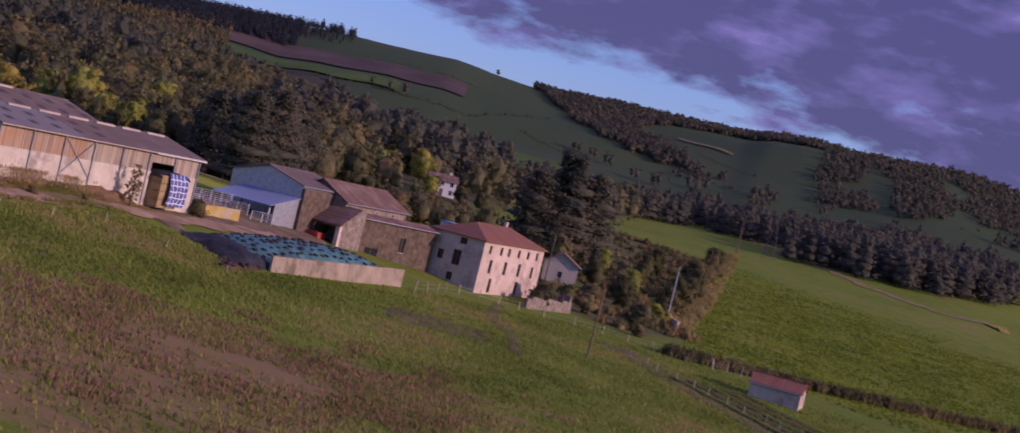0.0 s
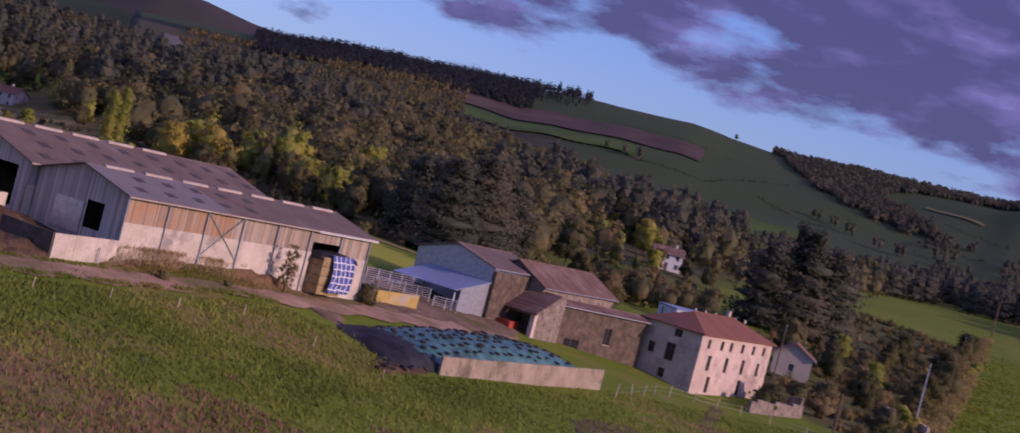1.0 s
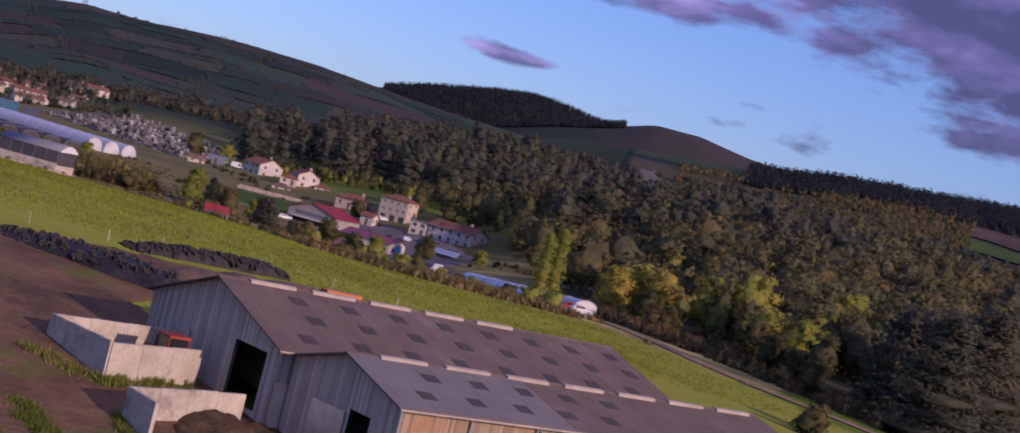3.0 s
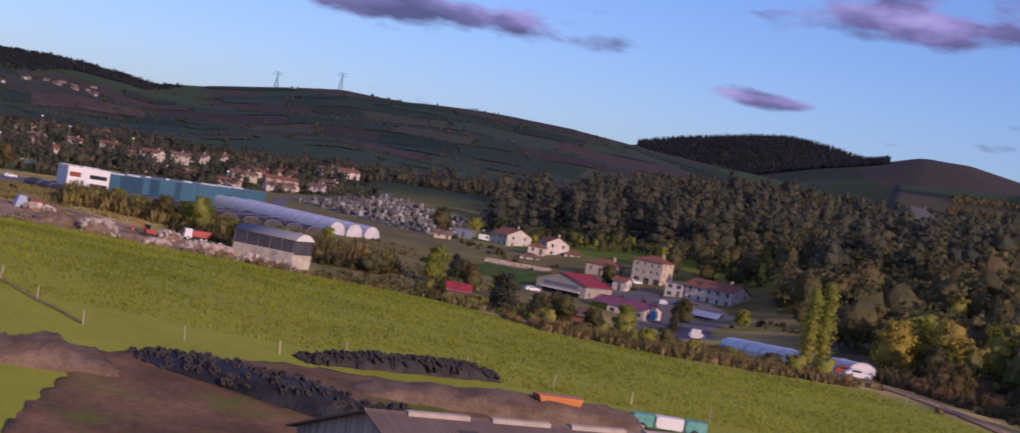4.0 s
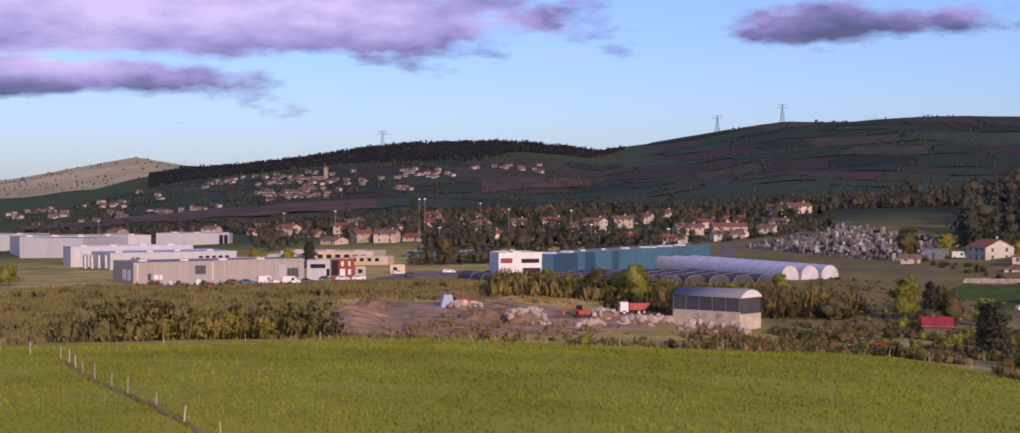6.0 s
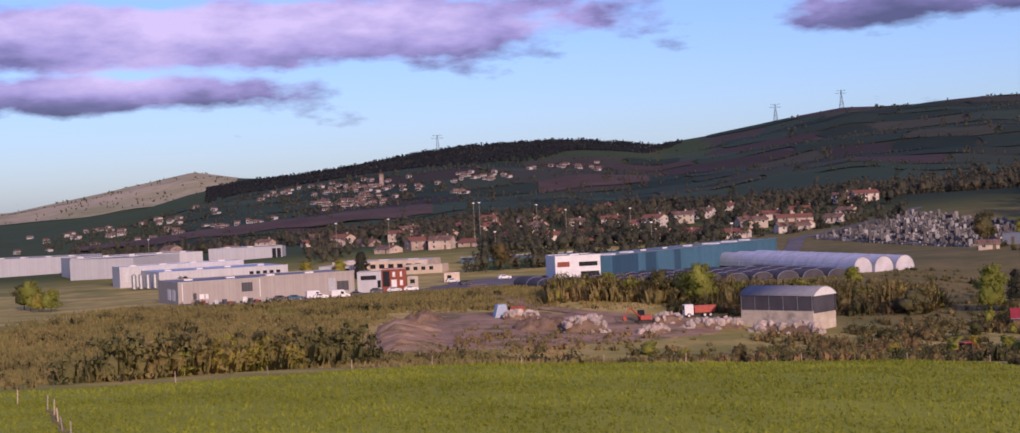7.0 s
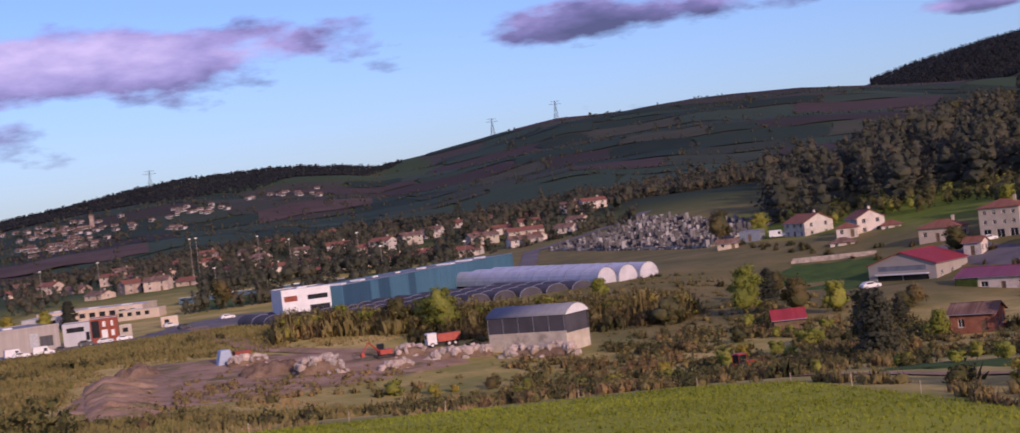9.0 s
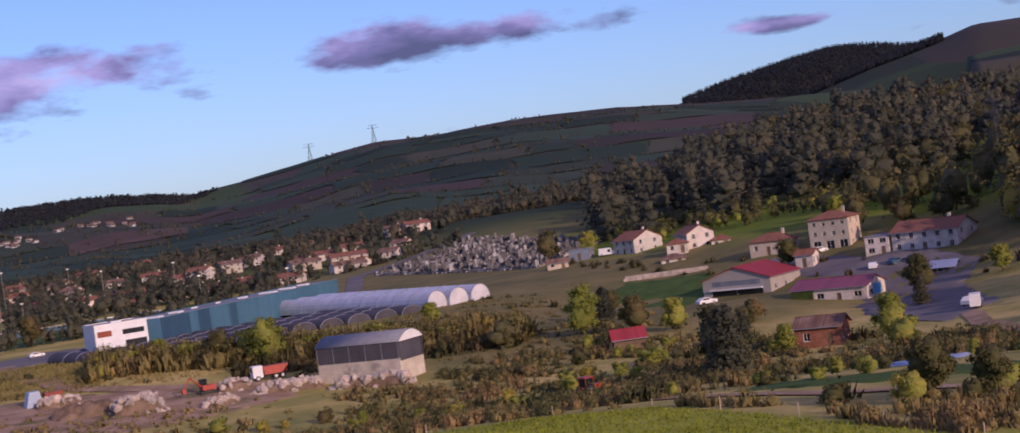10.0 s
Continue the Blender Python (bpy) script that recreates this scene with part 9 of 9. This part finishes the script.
def hill_fields(name, az0, az1, r0, r1, wide, deep, seed, label, slant=18.0):
    """A patchwork of fields on a hillside, each a sheet of its own, and the spots of the hedges between them."""
    r = np.random.default_rng(seed)
    verts, faces, hedge = [], [], []
    q = r0
    while q < r1:
        dq = deep * r.uniform(0.55, 1.5)
        a = az0 + r.uniform(0, wide)
        while a < az1:
            da = wide * r.uniform(0.5, 1.7)
            nu, nv = max(4, int(da * 4)), max(3, int(dq / 22))
            u, v = np.meshgrid(np.linspace(0.012, 0.988, nu), np.linspace(0.02, 0.98, nv), indexing="ij")
            sk = r.uniform(-1, 1)

            def spot(u, v):
                az = a + da * u + 0.35 * sk * (v - 0.5) + 0.12 * np.sin(v * 5 + a)
                rr = q + dq * v + slant * np.sin(az * 0.55 + seed) + 9 * np.sin(az * 1.7 + q * 0.01) + 10 * sk * (u - 0.5)
                return HUB[0] + rr * np.sin(np.radians(az)), HUB[1] + rr * np.cos(np.radians(az))

            x, y = spot(u, v)
            n = len(verts)
            verts += np.c_[x.ravel(), y.ravel(), height(x, y) + 0.9].tolist()
            faces += [(n + i * nv + j, n + (i + 1) * nv + j, n + (i + 1) * nv + j + 1, n + i * nv + j + 1) for i in range(nu - 1) for j in range(nv - 1)]
            for hu, hv, m in ((np.linspace(0, 1, int(da * q * 0.0175 / 5)), 0.0, 0.72), (0.0, np.linspace(0, 1, int(dq / 6)), 0.55)):
                if r.uniform() < m:
                    px, py = spot(np.asarray(hu) + 0 * np.asarray(hv), np.asarray(hv) + 0 * np.asarray(hu))
                    keep = (r.uniform(size=len(px)) > 0.15) & (np.sin(np.arange(len(px)) * r.uniform(0.08, 0.3) + r.uniform(0, 6)) > -0.55)
                    hedge.append(np.c_[px, py][keep] + r.normal(0, 1.5, (keep.sum(), 2)))
            a += da
        q += dq
    me = bpy.data.meshes.new(name)
    me.from_pydata(verts, [], faces)
    me.materials.append(SHADED_FIELDS)
    me.polygons.foreach_set("use_smooth", [True] * len(faces))
    tagged(new(name, me), label, "fields", "", "structure")
    return np.concatenate(hedge)


SHADED_FIELDS = bpy.data.materials.new("hill_fields")
SHADED_FIELDS.use_nodes = True
fn = Nodes(SHADED_FIELDS.node_tree)
fgeo = fn.add("ShaderNodeNewGeometry")
# field tones darkened and blued to carry the cloud shade and haze
shaded_tone = fn.ramp(fgeo.outputs["Random Per Island"], (0.0, (0.020, 0.036, 0.026)), (0.22, (0.036, 0.066, 0.045)), (0.42, (0.056, 0.092, 0.060)), (0.56, (0.024, 0.042, 0.030)), (0.68, (0.074, 0.078, 0.052)), (0.82, (0.050, 0.040, 0.040)), (0.9, (0.078, 0.056, 0.054)), (1.0, (0.044, 0.072, 0.046)))
fcol = fn.mix(fn.ramp(fn.noise(fgeo.outputs["Position"], 0.03, 5.0, 0.65), (0.35, (0, 0, 0)), (0.7, (0.45, 0.45, 0.45))), shaded_tone, (0.036, 0.044, 0.028))
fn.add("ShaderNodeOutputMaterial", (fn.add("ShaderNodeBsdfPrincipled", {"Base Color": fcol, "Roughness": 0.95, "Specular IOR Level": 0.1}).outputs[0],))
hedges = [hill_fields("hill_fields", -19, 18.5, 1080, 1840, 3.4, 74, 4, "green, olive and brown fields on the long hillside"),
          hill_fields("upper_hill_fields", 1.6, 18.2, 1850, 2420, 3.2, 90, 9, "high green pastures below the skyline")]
wood("hill_hedges", np.concatenate(hedges), FAR_BUSH, CEDAR, "hedgerows between the hillside fields", "hedges", 0.35, 0.85, seed=11)
wood("hill_bushes", np.concatenate([polar_spots(rs, 420, -16, 16, 1150, 2250, 0.45, 3.0), polar_spots(rs, 40, 46, 72, 1000, 1500, 0.6, 3.0)]), FAR_BUSH, CEDAR, "thickets and single trees on the hillside pastures", "trees", 0.35, 0.95, seed=61)
wood("village_trees", np.concatenate([polar_spots(rs, 900, -20, 1, 1380, 1850, 0.35, 2.2), polar_spots(rs, 500, -21, -8, 1350, 1560, 0.2, 5.0)]), FAR_BUSH, CEDAR, "trees and hedges round the hill village", "trees", 0.3, 0.8, seed=62)
wood("far_hill_hedges", polar_spots(rs, 420, -27, -14.5, 3650, 4320, 0.6, 1.0), FAR_BUSH, BUSH, "hedges and thickets on the far sunlit hill", "hedges", 0.5, 1.2, seed=63)
one = np.array([(HUB[0] + 1990 * math.sin(math.radians(51.3)), HUB[1] + 1990 * math.cos(math.radians(51.3)))])
tree("broad_a", *one[0], "lone tree standing on the hill crest", "tree", 0.8, 0, "trees")


def tufts(seed, n, x0, x1, y0, y1, tall, keep, wide=1.0):
    """Grass tufts over a field."""
    r = np.random.default_rng(seed)
    x, y = r.uniform(x0, x1, n), r.uniform(y0, y1, n)
    bare = np.exp(-((x - 78) / 26) ** 2 - ((y - 86) / 13) ** 2) * (0.75 + 0.5 * np.sin(x * 0.5 + 1.5 * np.sin(y * 0.37)) * np.sin(y * 0.43)) + 0.6 * (np.sin(x * 0.19 + 2) * np.sin(y * 0.23 + x * 0.05) + 0.25 * np.sin(x * 0.9 + y) * np.sin(y * 1.1) > 0.4)
    fade = np.minimum(np.minimum(x - x0, x1 - x), y - y0) / 25
    k = keep(x, y) & (r.uniform(size=n) > bare * 0.78) & (r.uniform(size=n) < fade)
    x, y = x[k], y[k]
    z = height(x, y)
    n = len(x)
    t = r.uniform(0, 6.283, n)
    s, w = tall * r.uniform(0.4, 1.2, n), wide * r.uniform(0.06, 0.17, n)
    base = np.stack([x, y, z - 0.03], 1)
    d = np.stack([np.cos(t) * w, np.sin(t) * w, np.zeros(n)], 1)
    tip = np.stack([x + r.normal(0, 0.1, n), y + r.normal(0, 0.1, n), z + s], 1)
    return np.stack([base - d, base + d, tip], 1)


def blades(seed, n, x0, x1, off, spread, tall, wide, lift=0.0):
    """Long grass and weeds on the bank along the barn's front wall."""
    r = np.random.default_rng(seed)
    u, v = r.uniform(x0, x1, n), off + r.uniform(-spread, spread, n)
    k = np.sin(u * 0.9 + seed) + np.sin(u * 0.37 + 2 * seed) + r.normal(0, 0.6, n) > -0.3
    u, v = u[k], v[k]
    n = len(u)
    c, d = math.cos(0.28), math.sin(0.28)
    x, y = 89.63 + c * u - d * v, 134.37 + d * u + c * v
    z = height(x, y) - 0.05 + lift * np.clip(1.0 - np.abs(v + 0.2) / 1.4, 0, 1) * np.clip((u + 1.5) / 2, 0, 1) * np.clip((24.5 - u) / 3, 0, 1)
    t = r.uniform(0, 6.283, n)
    s, w = tall * r.uniform(0.4, 1.2, n), wide * r.uniform(0.5, 1.2, n)
    base = np.stack([x, y, z], 1)
    q = np.stack([np.cos(t) * w, np.sin(t) * w, np.zeros(n)], 1)
    tip = np.stack([x + r.normal(0, 0.2, n), y + r.normal(0, 0.2, n), z + s], 1)
    return np.stack([base - q, base + q, tip], 1)


def verge(seed, n, line, spread, tall, wide):
    """Ragged strips of grass along a line of points."""
    r = np.random.default_rng(seed)
    p = np.array(line, float)
    u = r.uniform(0, len(p) - 1, n)
    i = u.astype(int)
    x = p[i, 0] + (p[i + 1, 0] - p[i, 0]) * (u - i) + r.normal(0, spread, n)
    y = p[i, 1] + (p[i + 1, 1] - p[i, 1]) * (u - i) + r.normal(0, spread, n)
    keep = np.sin(x * 2.1 + seed) + np.sin(y * 1.7 + x) + r.normal(0, 0.7, n) > -0.6
    x, y = x[keep], y[keep]
    n = len(x)
    z, t = height(x, y) + 0.1, r.uniform(0, 6.283, n)
    s, w = tall * r.uniform(0.4, 1.2, n), wide * r.uniform(0.5, 1.3, n)
    base, q = np.stack([x, y, z], 1), np.stack([np.cos(t) * w, np.sin(t) * w, np.zeros(n)], 1)
    return np.stack([base - q, base + q, np.stack([x + r.normal(0, 0.12, n), y + r.normal(0, 0.12, n), z + s], 1)], 1)


TUFT = leafy("meadow_tufts", (0.135, 0.168, 0.026), (0.30, 0.345, 0.058), (0.36, 0.25, 0.10))
SHOOTS = leafy("crop_shoots", (0.215, 0.237, 0.02), (0.385, 0.41, 0.045))
tagged(new("meadow_grass", soup("meadow_grass", tufts(9, 150000, 40, 205, 30, 140, 0.34, lambda x, y: y < np.interp(x, (40, 60, 78, 92, 106, 112, 114, 149, 152, 205), (108, 119, 124.5, 128, 131.5, 130, 121, 131, 132, 134)) - 0.4), TUFT)), "rough tufts of meadow grass", "grass", "", "stuff")
STRAW_TUFT = leafy("dry_meadow_tufts", (0.25, 0.14, 0.068), (0.40, 0.25, 0.145), (0.18, 0.215, 0.035))
tagged(new("track_grass", soup("track_grass", tufts(16, 42000, 50, 124, 92, 131, 0.3, lambda x, y: (y < np.interp(x, (40, 60, 78, 92, 106, 112, 114, 124), (108, 119, 124.5, 128, 131.5, 130, 121, 123)) - 0.3) & (y > np.interp(x, (50, 80, 110, 124), (96, 106, 110, 112)) + 3 * np.sin(x * 0.4)), 1.2), TUFT)), "lush long grass below the dirt track", "grass", "", "stuff")
BANK_STRAW = leafy("bank_straw", (0.34, 0.255, 0.13), (0.56, 0.43, 0.25), (0.26, 0.25, 0.07))
tagged(new("dry_meadow_grass", soup("dry_meadow_grass", tufts(14, 80000, 40, 125, 40, 125, 0.4, lambda x, y: (np.exp(-((x - 78) / 28) ** 2 - ((y - 86) / 15) ** 2) + 0.25 * np.sin(x * 0.4 + np.sin(y * 0.3)) * np.sin(y * 0.5) > 0.3) & (y < np.interp(x, (40, 60, 78, 92, 106, 125), (108, 119, 124, 127, 128, 120)) - 1)), STRAW_TUFT)), "tufts of dry brown meadow grass", "grass", "", "stuff")
tagged(new("yard_verges", soup("yard_verges", np.concatenate([verge(71, 5200, [(70.6, 140), (71.2, 137.5), (72.6, 133.5), (74.6, 129), (75.2, 126)], 0.45, 0.3, 0.09), verge(72, 2600, [(69.2, 134), (69.9, 131), (71, 127), (71, 122)], 0.5, 0.28, 0.09), verge(73, 2600, [(72, 151), (74, 148.6), (76, 147), (79, 149.4), (82.3, 151.6)], 0.4, 0.45, 0.1), verge(75, 5200, [(52, 115.2), (60, 120.2), (78, 125.6), (92, 129.2), (106, 133)], 0.35, 0.26, 0.1), verge(76, 2600, [(60, 123.8), (78, 129.4), (92, 132.9), (106, 136.6)], 0.3, 0.24, 0.09), verge(77, 1600, [(58, 120.6), (78, 127.5), (92, 131), (108, 135.4)], 0.22, 0.14, 0.08), verge(74, 900, [(76.4, 141.4), (76.2, 138.6), (77, 137)], 0.25, 0.35, 0.09)]), TUFT)), "strips of green grass in the churned farmyard", "grass", "", "stuff")
GOLD_GRASS = leafy("golden_slope_grass", (0.20, 0.165, 0.055), (0.38, 0.31, 0.10), (0.20, 0.20, 0.05))
tagged(new("slope_grass", soup("slope_grass", tufts(18, 90000, -75, 120, 262, 590, 0.9, lambda x, y: (y > np.interp(x, (-75, 20, 60, 90, 120), (290, 292, 335, 390, 420))) & ~((x > 22) & (y > 405) & (y < 490)) & (y < np.interp(x, (-75, -50, -16, 4, 20, 60, 61, 120), (552, 549, 550, 572, 578, 585, 480, 470))), 3.0), GOLD_GRASS)), "long golden grass on the slope below the field", "grass", "", "stuff")
LUSH = leafy("lush_grass", (0.10, 0.145, 0.008), (0.22, 0.27, 0.02))
tagged(new("field_grass", soup("field_grass", tufts(15, 110000, 200, 440, 20, 260, 0.4, lambda x, y: (y < 140.5 + 0.54 * (x - 238)) & (y > 0.54 * (x - 238) + 40) & (x > 212), 2.6), LUSH)), "lush green grass of the field beyond the garden", "grass", "", "stuff")
tagged(new("crop_grass", soup("crop_grass", tufts(10, 150000, 5, 180, 160, 318, 0.26, lambda x, y: ((y > 198 + 0.05 * x) | (x < 62)) & (y < field_edge(x) - 1)), SHOOTS)), "young green crop", "crop", "", "stuff")
tagged(new("slope_grass", soup("slope_grass", tufts(12, 70000, -70, 100, 290, 560, 0.6, lambda x, y: (y > field_edge(x) + 1) & ~((x > 26) & (y > 420) & (y < 486)) & (np.sin(x * 0.09 + 1) * np.sin(y * 0.07) + 0.5 * np.sin(x * 0.3 + y * 0.2) > -0.3), 2.0), DRY)), "long dry grass on the slope below the field", "grass", "", "stuff")
tagged(new("barn_weeds", soup("barn_weeds", np.concatenate([blades(91, 3600, -2, 17, -0.5, 0.7, 0.4, 0.06, 1.6), blades(92, 1600, 12, 26, -0.9, 0.6, 0.35, 0.07, 0.8)]), BANK_STRAW)), "dry straw-coloured weeds on the bank by the barn", "weeds", "", "stuff")
tagged(new("barn_grass", soup("barn_grass", np.concatenate([blades(93, 9000, -2, 17, -1.7, 1.0, 0.32, 0.08, 1.1), blades(94, 3600, 4, 26, -1.6, 0.5, 0.35, 0.08, 0.4)]), TUFT)), "green weeds and grass on the bank by the barn", "weeds", "", "stuff")
